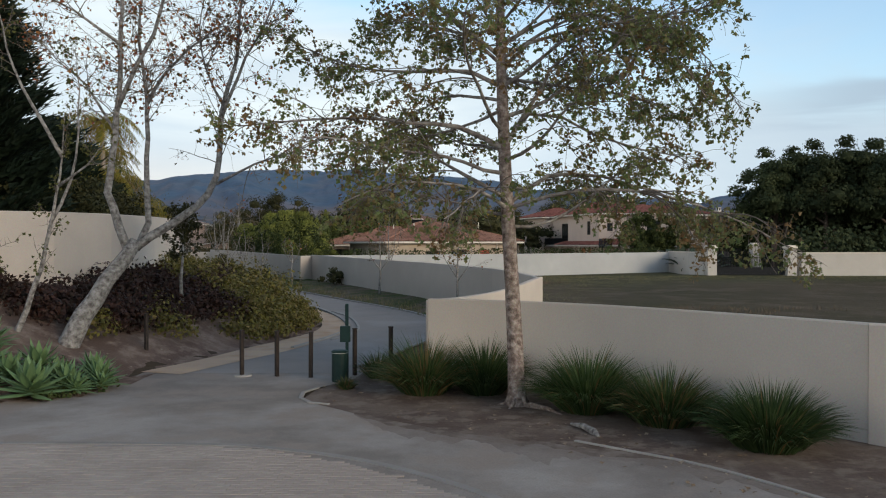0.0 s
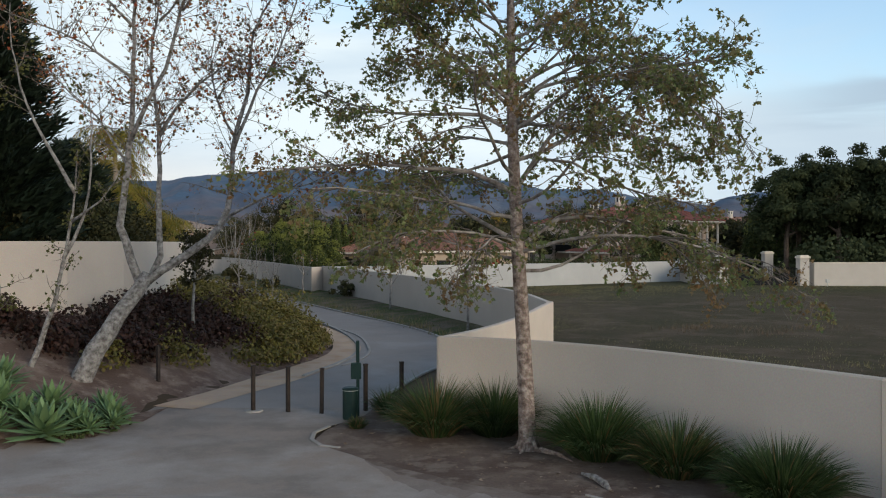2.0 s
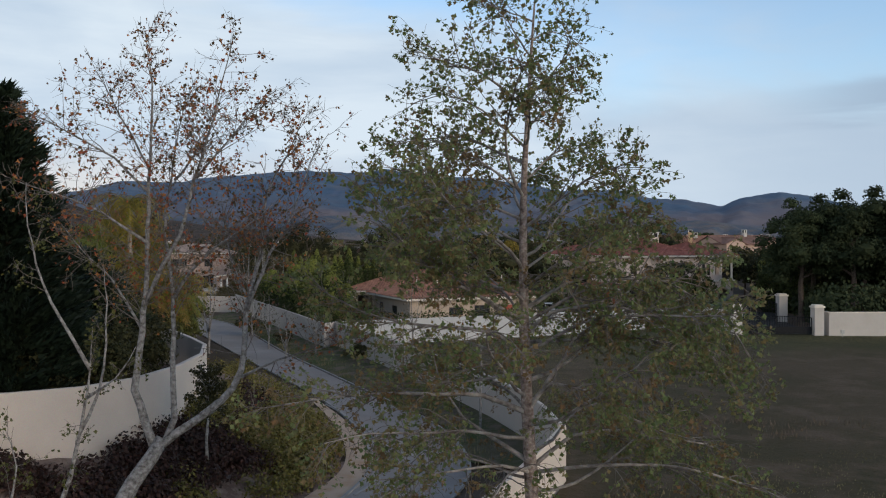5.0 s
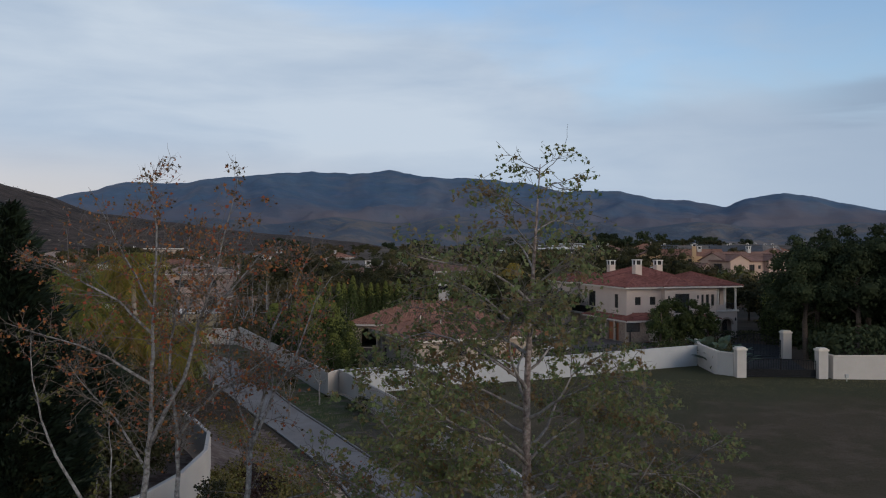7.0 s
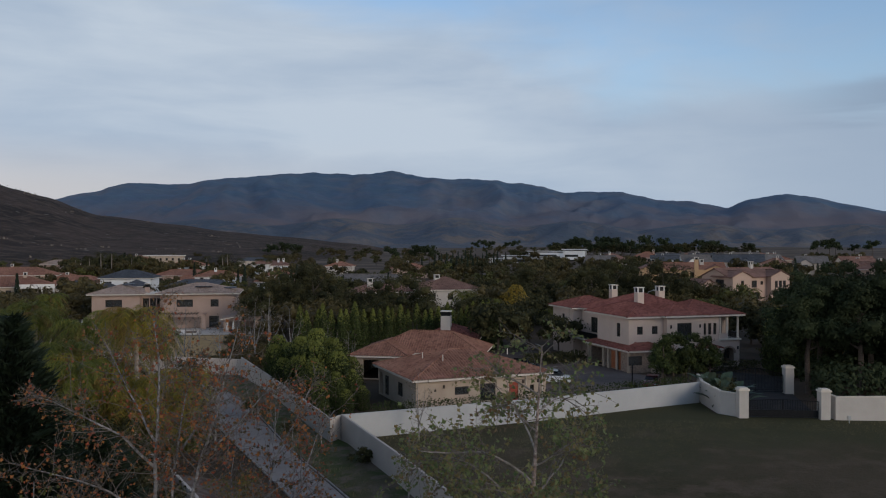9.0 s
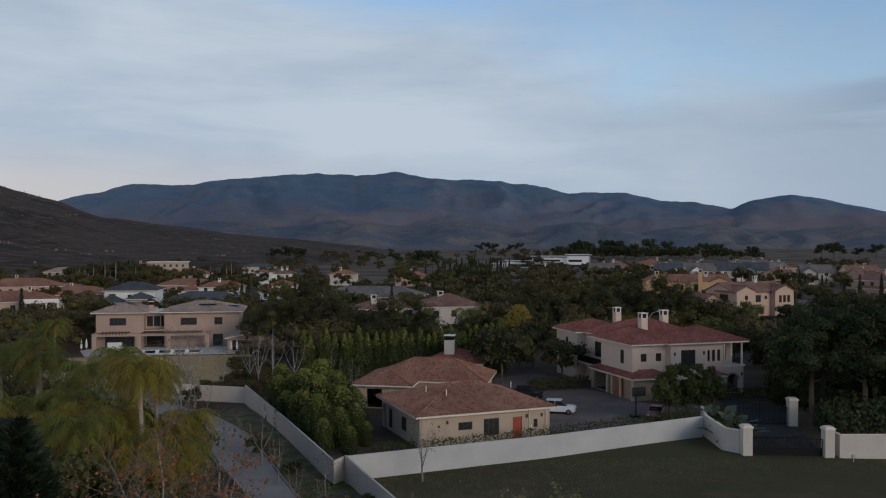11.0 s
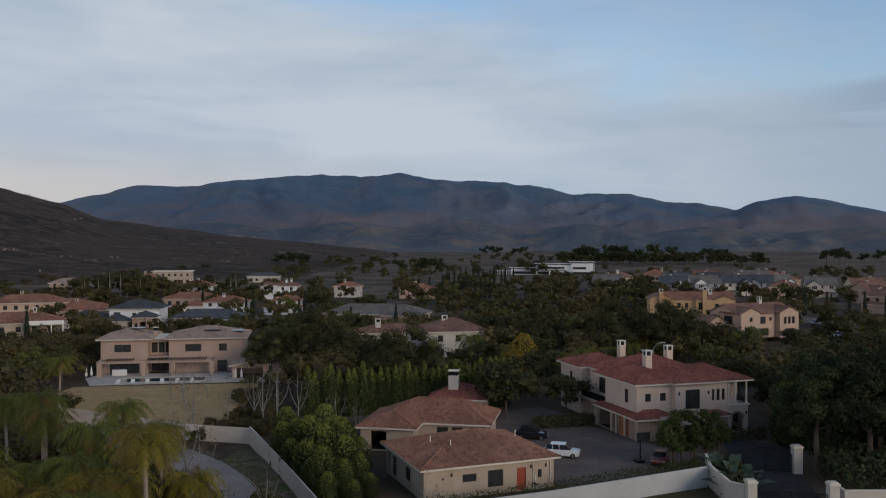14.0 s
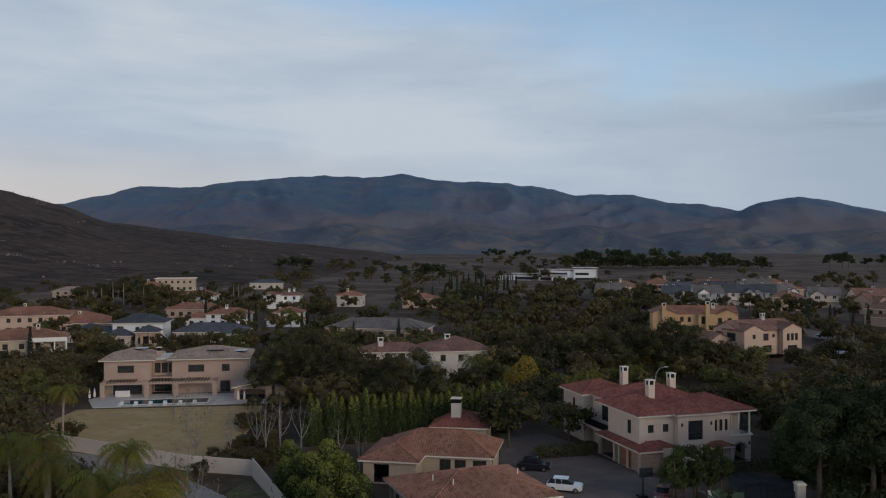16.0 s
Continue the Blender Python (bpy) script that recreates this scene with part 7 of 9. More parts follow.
hoop = thing("basketball_hoop", "black basketball hoop on a pole in the court", "basketball hoop", (19.4, 103.6, height(19.4, 103.6) + 0.03), 20)
part("pole", Shape().tube([(0, 0, 0), (0, 0, 2.6), (0, -0.6, 3.1)], [0.08, 0.08, 0.06], 8), IRON, hoop)
part("backboard", Shape().box(-0.85, -0.72, 2.7, 0.85, -0.67, 3.7, 0.01), GLASS, hoop)
s = Shape().box(-0.88, -0.74, 2.66, 0.88, -0.65, 2.72).box(-0.88, -0.74, 3.68, 0.88, -0.65, 3.74).box(-0.88, -0.74, 2.72, -0.83, -0.65, 3.68).box(0.83, -0.74, 2.72, 0.88, -0.65, 3.68)
part("board_frame", s, IRON, hoop)
part("base", Shape().box(-0.5, -0.3, 0, 0.5, 0.8, 0.25, 0.05), IRON, hoop)


# gate
def pillar(x, y, h, w=0.95, label="white rendered gate pillar with a cap"):
    z = height(x, y)
    t = thing("gate_pillar", label, "pillar", (x, y, z), 3, "gate pillars")
    part("shaft", Shape().box(-w / 2, -w / 2, -0.3, w / 2, w / 2, h - 0.3, 0.02), STUCCO_WHITE, t)
    part("pillar_cap", Shape().box(-w / 2 - 0.08, -w / 2 - 0.08, h - 0.3, w / 2 + 0.08, w / 2 + 0.08, h - 0.12, 0.03), TRIM, t)
    part("cap_top", Shape().box(-w / 2 + 0.05, -w / 2 + 0.05, h - 0.12, w / 2 - 0.05, w / 2 - 0.05, h, 0.04), TRIM, t)
    return t


pillar(26.95, 85.7, 3.15, 0.95)
pillar(34.75, 85.2, 3.15, 0.95)
pillar(36.5, 99.5, 3.3, 1.0)


def iron_gate(p, q, h, label, arch_h=0.5, kick=0.45):
    p, q = Vector((*p, 0)), Vector((*q, 0))
    d = q - p
    t = thing("iron_gate", label, "gate", (p.x, p.y, height(p.x, p.y) + 0.12), math.degrees(math.atan2(d.y, d.x)), "iron gates")
    L = d.length
    top = lambda x: h + arch_h * math.sin(math.pi * x / L)
    s = Shape()
    s.box(0, -0.03, 0.05, L, 0.03, 0.14).box(0, -0.025, h * kick, L, 0.025, h * kick + 0.06).box(0, -0.03, 0.14, 0.07, 0.03, top(0)).box(L - 0.07, -0.03, 0.14, L, 0.03, top(L)).box(L / 2 - 0.05, -0.03, 0.14, L / 2 + 0.05, 0.03, top(L / 2))
    n = 14
    s.tube([(L * k / n, 0, top(L * k / n)) for k in range(n + 1)], [0.035] * (n + 1), 5)
    part("gate_frame", s, IRON, t)
    if kick > 0.2:
        part("kick_plate", Shape().box(0.08, -0.012, 0.15, L - 0.08, 0.012, h * kick), IRON, t, "solid black lower panel")
    k = 0.16
    while k < L - 0.1:
        part("bar", Shape().tube([(k, 0, h * kick), (k, 0, top(k))], [0.026, 0.026], 5), IRON, t)
        k += 0.16
    return t


iron_gate((27.45, 85.65), (34.25, 85.25), 1.7, "black iron double gate, closed", 0.15)
iron_gate((30.0, 100.6), (35.95, 99.5), 2.0, "black iron inner gate with an arched top", 0.7, 0.12)
mail = thing("meter_box", "small grey box on a post by the wall", "utility box", (36.4, 83.3, height(36.4, 83.3)), 0)
part("stake", Shape().box(-0.03, -0.03, -0.1, 0.03, 0.03, 0.5), GALV, mail)
part("box", Shape().box(-0.16, -0.1, 0.5, 0.16, 0.1, 0.85, 0.02), GALV, mail)

lamp = thing("street_lamp", "tall grey street lamp with a curved arm", "street lamp", (30.2, 150.0, height(30.2, 150)), 0)
part("pole", Shape().tube([(0, 0, 0), (0, 0, 6.6), (0.12, 0, 8.0), (0.7, 0, 8.9), (1.6, 0, 9.2)], [0.12, 0.08, 0.06, 0.05, 0.045], 8), GALV, lamp)
part("lamp_head", Shape().box(1.5, -0.12, 9.1, 2.2, 0.12, 9.28, 0.04), GALV, lamp)

# ---- the house with the pool ----
vl = thing("pool_villa", "tan two-storey house with a pale tile roof", "house", (-76.3, 167.6, 0.6), 12)
VB1, VB2 = (0.2, 0.5, 9.4, 12), (13.4, 0.5, 28.3, 13)
block(vl, VB1, 0, 7.0, STUCCO_TAN, [("front", 2.6, 5.8, 4.4, 5.9, 1)], DARK_FRAME)
block(vl, VB2, 0, 7.0, STUCCO_TAN, [("front", 3.2, 6.4, 4.3, 5.8, 0), ("front", 9.9, 11.5, 4.3, 5.8, 0), ("front", 9.6, 11.6, 0.1, 2.4, 1)], DARK_FRAME)
block(vl, (9.3, 3.0, 13.5, 12), 0, 6.6, STUCCO_TAN, [("front", 0.3, 1.5, 3.9, 6.0, 0), ("front", 1.7, 2.9, 3.9, 6.0, 0), ("front", 3.1, 4.1, 3.9, 6.0, 0), ("front", 0.3, 3.9, 0.1, 2.5, 1)], DARK_FRAME)
hip_roof(vl, *VB1, 7.05, 0.30, 0.9, TILE_TAN)
hip_roof(vl, *VB2, 7.05, 0.26, 0.9, TILE_TAN)
part("flat_roof", Shape().box(9.3, 2.6, 6.65, 13.5, 12, 6.9), TRIM, vl)
part("balcony_deck", Shape().box(9.4, 0.3, 3.2, 13.4, 3.0, 3.45), STUCCO_TAN, vl)
part("canopy_beam", Shape().box(0.2, -3.2, 2.55, 22.6, -2.6, 3.1, 0.02).box(0.2, -3.2, 2.75, 0.8, 0.5, 3.1).box(22.0, -3.2, 2.75, 22.6, 0.5, 3.1), STUCCO_TAN, vl)
for x in (0.2, 8.6, 14.2, 21.8):
    part("post", Shape().box(x, -3.18, 0, x + 0.9, -2.45, 2.56, 0.02), STUCCO_TAN, vl)
for x0, n in ((1.6, 9), (9.6, 9), (15.2, 10)):
    for k in range(n):
        part("rafter", Shape().box(x0 + k * 0.62, -3.5, 2.95, x0 + k * 0.62 + 0.16, 0.5, 3.2), BARK_DARK, vl)
part("sliding_door", Shape().box(2.0, 0.40, 0.1, 7.6, 0.46, 2.4), GLASS, vl, "wide sliding glass doors")
part("solar_panel", Shape().box(5.4, 4.2, 8.75, 8.0, 7.0, 8.87), SOLAR, vl)
part("solar_panel", Shape().box(20.0, 3.0, 8.25, 23.4, 5.0, 8.37), SOLAR, vl)
part("solar_panel", Shape().box(25.6, 3.4, 7.95, 28.2, 6.8, 8.07), SOLAR, vl)
chimney(vl, 10.0, 6.0, 6.7, 8.9, 0.9, STUCCO_TAN, IRON)
ln = thing("pool_cabana", "tan lean-to cabana with a sloping tile roof", "cabana", (-41.0, 165.2, 0.6), 102)
block(ln, (0.3, 0.3, 6.5, 7.4), 0, 2.45, STUCCO_TAN, [("left", 1.0, 5.9, 0.1, 2.1, 0, "open"), ("back", 1, 5.5, 0.1, 2.1, 0, "open")])
tilted(ln, -0.3, -0.3, 7.2, 8.0, 4.1, 2.55, TILE_TAN)
part("side_wall", Shape().box(0.4, -2.4, 0, 6.0, -0.35, 2.9, 0.02), STUCCO_TAN, ln)
part("gable_wall", Shape().add([(0.3, 0.3, 2.45), (0.3, 7.4, 2.45), (0.3, 0.3, 3.85), (0.5, 0.3, 2.45), (0.5, 7.4, 2.45), (0.5, 0.3, 3.85)], [(0, 2, 1), (3, 4, 5), (0, 1, 4, 3), (1, 2, 5, 4), (2, 0, 3, 5)]), STUCCO_TAN, ln)
deck = Shape()
de = [(-72.5, 155.2), (-38.5, 162.3), (-40, 167), (-47, 173), (-76, 168.5), (-77, 163)]
deck.add([(x, y, 0.62) for x, y in de] + [(x, y, 0.2) for x, y in de], [tuple(range(6))] + [(k, k + 6, (k + 1) % 6 + 6, (k + 1) % 6) for k in range(6)])
solid("pool_deck", deck, STUCCO_WHITE, "pale stone pool terrace", "terrace", "structure")
pool = thing("swimming_pool", "dark blue swimming pool with a pale rim", "pool", (-69.0, 157.6, 0.625), 12)
part("water", Shape().box(0.25, 0.25, 0, 16.5, 5.2, 0.03), WATER, pool)
part("rim", Shape().box(0, 0, 0, 16.8, 0.25, 0.09).box(0, 5.2, 0, 16.8, 5.45, 0.09).box(0, 0.25, 0, 0.25, 5.2, 0.09).box(16.5, 0.25, 0, 16.8, 5.2, 0.09), TRIM, pool)
for k in range(6):
    x = -67.5 + k * 2.6
    lg = thing("sun_lounger", "pale cushioned sun lounger by the pool", "sun lounger", (x, 155.5 + (x + 69) * 0.21, 0.63), 12 + RNG.uniform(-8, 8), "loungers by the pool")
    part("seat", Shape().box(-0.35, -1.0, 0.25, 0.35, 0.4, 0.38, 0.03), CUSHION, lg)
    part("backrest", Shape().add([(-0.35, 0.4, 0.26), (0.35, 0.4, 0.26), (0.35, 1.0, 0.75), (-0.35, 1.0, 0.75), (-0.35, 0.36, 0.38), (0.35, 0.36, 0.38), (0.35, 0.94, 0.85), (-0.35, 0.94, 0.85)], [(0, 1, 2, 3), (7, 6, 5, 4), (0, 4, 5, 1), (1, 5, 6, 2), (2, 6, 7, 3), (3, 7, 4, 0)]), CUSHION, lg)
    for sx in (-0.3, 0.3):
        for sy in (-0.9, 0.3):
            part("leg", Shape().box(sx - 0.03, sy - 0.03, 0, sx + 0.03, sy + 0.03, 0.25), GALV, lg)
so = thing("outdoor_sofa", "white outdoor sofa under the canopy", "sofa", (-71.5, 166.3, 0.63), 12)
part("seat", Shape().box(-1.4, -0.45, 0.1, 1.4, 0.45, 0.5, 0.05), CUSHION, so)
part("backrest", Shape().box(-1.4, -0.5, 0.5, 1.4, -0.25, 1.3, 0.05), CUSHION, so)
for x, y in ((-75.6, 160.5), (-75.2, 161.8), (-46.5, 160.2), (-45.4, 160.5)):
    um = thing("closed_parasol", "closed white parasol on the terrace", "parasol", (x, y, 0.63), 0, "closed parasols")
    part("pole", Shape().tube([(0, 0, 0), (0, 0, 2.6)], [0.03, 0.03], 6), GALV, um)
    part("canopy", Shape().tube([(0, 0, 0.8), (0, 0, 1.2), (0, 0, 2.0), (0, 0, 2.5)], [0.2, 0.24, 0.16, 0.03], 8), CUSHION, um)
lawn = Shape()
lo = [(-74, 131), (-60.5, 125.2), (-53, 121.0), (-41, 115), (-36, 123), (-41.5, 159.5), (-74.5, 153.2)]
lawn.add([(x, y, 0.55 + 0.05) for x, y in lo], [tuple(range(7))])
solid("dry_lawn", lawn, DRY_GRASS, "straw-coloured dry lawn below the terrace", "lawn", "structure")

# ---- houses further off ----
wh = simple_house("white two-storey house with brown tile roof", (-6.2, 192), 14, 13.5, 13, 6.2, STUCCO_WHITE, TILE_BROWN, (-20.5, 1, -6.4, 9, 5.4), 1, 0.4, chim=0, z=1.6)
chimney(wh, -1.9, -0.6, 6.2, 9.3, 1.2, STUCCO_WHITE, WHITE_FRAME)
chimney(wh, -16.4, 3.6, 5.4, 8.4, 1.2, STUCCO_WHITE, WHITE_FRAME)
simple_house("warm pink stucco house with a red tile roof", (-152, 281), 22, 24, 13, 6.2, STUCCO_PINK, TILE_RED, (-16, -3, -10, 6, 5.6), 7, 0.5, chim=1, z=1.2)
te = simple_house("cream terraced house with balconies and a red roof", (-117.5, 213), 24, 20, 12, 6.4, HOUSE_CREAM, TILE_RED, (-15, -4, -8, 6, 5.8), 6, 0.5, z=0.7)
for zz in (0.0, 3.1):
    part("balcony_slab", Shape().box(2.0, -8.6, zz + 2.9, 10.6, -6.02, zz + 3.1), WHITE_FRAME, te)
    for q in range(4):
        part("column", Shape().box(2.1 + q * 2.7, -8.5, zz, 2.45 + q * 2.7, -8.15, zz + 2.9), WHITE_FRAME, te)
    part("balustrade", Shape().box(2.0, -8.6, zz + 3.1, 10.6, -8.45, zz + 3.95), WHITE_FRAME, te)
simple_house("low sprawling house with red tile roofs", (-134, 284), 10, 21, 12, 3.4, STUCCO_TAN, TILE_RED, (-14, -7, -4, 3, 3.2), 8, 0.5, chim=1, z=1.3)
simple_house("low red-roofed house among trees", (-148, 300), 4, 18, 11, 3.6, STUCCO_TAN, TILE_RED, None, 18, 0.5, chim=0)
# slate-roofed house with an entrance tower
sl = thing("house", "white two-storey house with blue slate roofs", "house", (-109.5, 246.0, 1.0), 8, "houses in the valley")
block(sl, (0, 2, 14.5, 13), 0, 6.6, CAR_WHITE, [("front", 6.6, 7.8, 4.4, 5.4, 1), ("front", 8.4, 9.8, 4.4, 5.6, 1), ("front", 10.4, 11.6, 4.4, 5.4, 1), ("front", 1.2, 3.2, 4.4, 5.6, 1), ("left", 3, 5, 4.2, 5.6, 1)])
hip_roof(sl, 0, 2, 14.5, 13, 6.65, 0.36, 0.8, SLATE)
block(sl, (-1.5, -3.0, 6.4, 2.0), 0, 3.3, STUCCO_LOT, [("front", 1.0, 3.0, 0.9, 2.4, 1), ("front", 4.2, 6.2, 0.9, 2.4, 1)])
hip_roof(sl, -1.5, -3.0, 6.4, 6.0, 3.35, 0.42, 0.7, SLATE)
block(sl, (8.2, -3.6, 14.0, 2.0), 0, 4.4, STUCCO_TAN, [("front", 2.0, 3.8, 0.1, 3.2, 0, "open"), ("front", 0.5, 1.3, 1.0, 2.8, 0), ("front", 4.5, 5.3, 1.0, 2.8, 0)])
hip_roof(sl, 8.2, -3.6, 14.0, 2.2, 4.45, 0.5, 0.7, SLATE)
for q in (8.3, 9.7, 12.1, 13.5):
    part("column", Shape().tube([(q, -4.0, 0), (q, -4.0, 4.3)], [0.2, 0.17], 8), STUCCO_TAN, sl)
simple_house("low pale house with a slate roof", (-121, 258), 10, 11, 10, 3.2, STUCCO_LOT, SLATE, None, 4, chim=0, z=1.2)
simple_house("long low house with slate roofs and white walls", (-83, 259), 6, 21, 11, 3.4, STUCCO_WHITE, SLATE, (4, -9, 11, 0, 3.2), 3, chim=0, z=1.2)
simple_house("white arcaded house with a red tile roof", (-91, 303), 8, 15, 10, 4.6, CAR_WHITE, TILE_RED, (-15, -4, -7, 5, 3.4), 10, chim=1)
simple_house("low tan house with a red tile roof", (-114, 335), 6, 21, 11, 3.4, STUCCO_TAN, TILE_RED, None, 9, chim=0)
simple_house("white house with a red tile roof and chimneys", (-127, 378), 8, 15, 11, 5.6, CAR_WHITE, TILE_RED, (-13, -8, -4, 3, 3.4), 14, chim=2)
simple_house("flat-roofed cream modern house", (-181, 496), 14, 22, 12, 7.4, HOUSE_CREAM, TRIM, None, 12, slope=0.03, chim=0)
simple_house("cream house with a red roof", (-171, 434), 14, 12, 11, 6.2, HOUSE_CREAM, TILE_RED, (-12, -4, -5, 5, 4), 13, chim=1)
simple_house("low house with a blue slate roof", (-132, 516), 6, 19, 10, 4.0, STUCCO_LOT, SLATE, None, 17, chim=0)
simple_house("white house with a tall corner chimney", (-88, 380), 6, 13, 10, 5.6, CAR_WHITE, TILE_BROWN, (-9, -10, -2, -4, 6.4), 11, chim=2)
simple_house("white terraced house with a flat front", (-70, 307), 4, 10, 9, 4.8, CAR_WHITE, TILE_RED, (-7, -8, 6, -4, 2.8), 19, chim=0)
simple_house("tan house with a pale roof", (-205, 417), 12, 16, 11, 4.6, STUCCO_TAN, TILE_TAN, (4, -9, 12, -4, 3.2), 16, chim=0)
simple_house("white house with a red roof", (-60, 387), -4, 11, 10, 5.0, STUCCO_WHITE, TILE_RED, None, 15, chim=1)
simple_house("tan house with a red tile roof behind cypresses", (-28, 382), 6, 16, 11, 4.2, STUCCO_TAN, TILE_RED, None, 20, chim=1)
simple_house("long tan single-storey house with solar panels", (-31, 258), -8, 30, 13, 3.4, STUCCO_TAN, TILE_GREY, (4, -10, 14, 0, 3.4), 5, chim=0, z=2.6)
def gable_roof(parent, x0, y0, x1, y1, z, slope, over, tiles, axis, walls):
    """Gabled roof with thickness; the ridge runs along axis, the end walls close up to it."""
    if axis == "x":
        X0, X1, Y0, Y1 = x0 - 0.35, x1 + 0.35, y0 - over, y1 + over
        half = (Y1 - Y0) / 2
        at = lambda u, v: (u, Y0 + v, z + (v if v <= half else 2 * half - v) * slope - over * slope)
        ends, mid, lo, hi = (x0, x1), (y0 + y1) / 2, y0, y1
    else:
        X0, X1, Y0, Y1 = y0 - 0.35, y1 + 0.35, x0 - over, x1 + over
        half = (Y1 - Y0) / 2
        at = lambda u, v: (Y0 + v, u, z + (v if v <= half else 2 * half - v) * slope - over * slope)
        ends, mid, lo, hi = (y0, y1), (x0 + x1) / 2, x0, x1
    s = Shape()
    for v0, v1 in ((0.0, half), (2 * half, half)):
        q = [at(X0, v0), at(X1, v0), at(X1, v1), at(X0, v1)]
        s.add([(x, y, w + 0.16) for x, y, w in q] + q, [(0, 1, 2, 3), (7, 6, 5, 4), (0, 4, 5, 1), (1, 5, 6, 2), (3, 2, 6, 7), (0, 3, 7, 4)])
    roof = part("roof", s, tiles, parent)
    c = Shape()
    a, b = at(X0, half), at(X1, half)
    c.tube([(a[0], a[1], a[2] + 0.17), (b[0], b[1], b[2] + 0.17)], [0.13, 0.13], 6)
    part("ridge_cap", c, tiles, roof)
    rise = (hi - lo) / 2 * slope
    for e in ends:
        k = 0.2 if e == ends[0] else -0.2
        p = [(lo, z - 0.01), (hi, z - 0.01), (mid, z + rise - 0.02)]
        vs = [((e, u, w) if axis == "x" else (u, e, w)) for u, w in p] + [((e + k, u, w) if axis == "x" else (u, e + k, w)) for u, w in p]
        g = Shape()
        g.add(vs, [(0, 1, 2), (5, 4, 3), (0, 3, 4, 1), (1, 4, 5, 2), (2, 5, 3, 0)])
        part("gable_wall", g, walls, parent)
    return roof


def row_house(label, at, turn, w, d, h, walls, tiles, gable_mat, seed):
    """Two-storey suburban house: long gabled roof, a front gable with pale boards, garage and porch."""
    r = random.Random(seed)
    t = thing("house", label, "house", (at[0], at[1], height(*at) - 0.1), turn, "houses in the valley")
    ops = rows_of_windows(w, h / 2 + 0.9, 3, 1.5, 1.4, 1, "front", 0.6) + rows_of_windows(d, h / 2 + 0.9, 2, 1.1, 1.4, 1, "left", 0.8) + rows_of_windows(d, 0.9, 2, 1.2, 1.4, 1, "right", 0.8)
    block(t, (0, 0, w, d), 0, h, walls, ops, WHITE_FRAME)
    gable_roof(t, 0, 0, w, d, h, 0.62, 0.5, tiles, "x", gable_mat)
    side = 0.6 if seed % 2 else w - w * 0.42 - 0.6
    bay = (side, -2.2, side + w * 0.42, 0.0)
    block(t, bay, 0, h - 0.3, walls, rows_of_windows(w * 0.42, h / 2 + 0.7, 1, 2.2, 1.5, 2, "front", 0.4) + [("front", 0.7, w * 0.42 - 0.7, 0.05, 2.3, 0, TRIM)], WHITE_FRAME)
    gable_roof(t, bay[0], bay[1], bay[2], 2.4, h - 0.3, 0.72, 0.45, tiles, "y", gable_mat)
    px = side + w * 0.42 + 0.2 if seed % 2 else 0.3
    porch = part("porch", Shape().box(px, -1.7, 2.5, px + w * 0.45, -0.02, 2.72), TRIM, t)
    for k in range(3):
        part("post", Shape().box(px + 0.1 + k * (w * 0.45 - 0.4) / 2, -1.65, 0, px + 0.3 + k * (w * 0.45 - 0.4) / 2, -1.45, 2.5), TRIM, porch)
    chimney(t, w * r.uniform(0.3, 0.7), d * 0.55, h, h + d / 2 * 0.62 + 0.9, 0.9, walls, WHITE_FRAME)
    return t


# yellow house on the slope
ye = thing("house", "two-storey yellow stucco house with orange tile roof", "house", (52.0, 262.0, 3.6), -6, "houses in the valley")
block(ye, (0, 0, 7.0, 11), 0, 6.6, STUCCO_YELLOW, [("front", 5.0, 5.8, 4.0, 5.3, 0), ("front", 1.2, 2.2, 0.6, 2.4, 0), ("left", 3, 4.2, 4, 5.3, 0)])
block(ye, (7.0, 1.2, 13.5, 11), 0, 6.4, STUCCO_YELLOW, [("front", 1.2, 2.2, 3.8, 5.3, 1), ("front", 3.4, 4.4, 3.8, 5.3, 1), ("front", 0.8, 1.6, 0.5, 2.6, 0), ("front", 2.2, 3.0, 0.5, 2.6, 0), ("front", 3.6, 4.4, 0.5, 2.6, 0)])
block(ye, (13.5, 0, 25.0, 11), 0, 6.4, STUCCO_YELLOW, [("front", 0.8, 2.0, 3.4, 5.6, 1), ("front", 5.6, 6.8, 3.4, 5.2, 1), ("front", 8.4, 9.6, 3.4, 5.2, 1), ("right", 3, 4.2, 4, 5.3, 0)])
gable_roof(ye, 0, 0, 7.0, 11, 6.6, 0.42, 0.6, TILE_RED, "y", STUCCO_YELLOW)
gable_roof(ye, 3.5, 1.6, 25.0, 11, 6.4, 0.40, 0.6, TILE_RED, "x", STUCCO_YELLOW)
gable_roof(ye, 19.0, 0, 25.0, 7, 6.4, 0.42, 0.5, TILE_RED, "y", STUCCO_YELLOW)
for x, y, z0, z1 in ((3.2, -0.45, 0.0, 9.6), (16.0, -0.45, 0.0, 10.2), (18.4, 5.0, 6.5, 9.4)):
    chimney(ye, x, y, z0, z1, 1.15, STUCCO_YELLOW if z0 < 1 else STUCCO_WHITE, WHITE_FRAME)
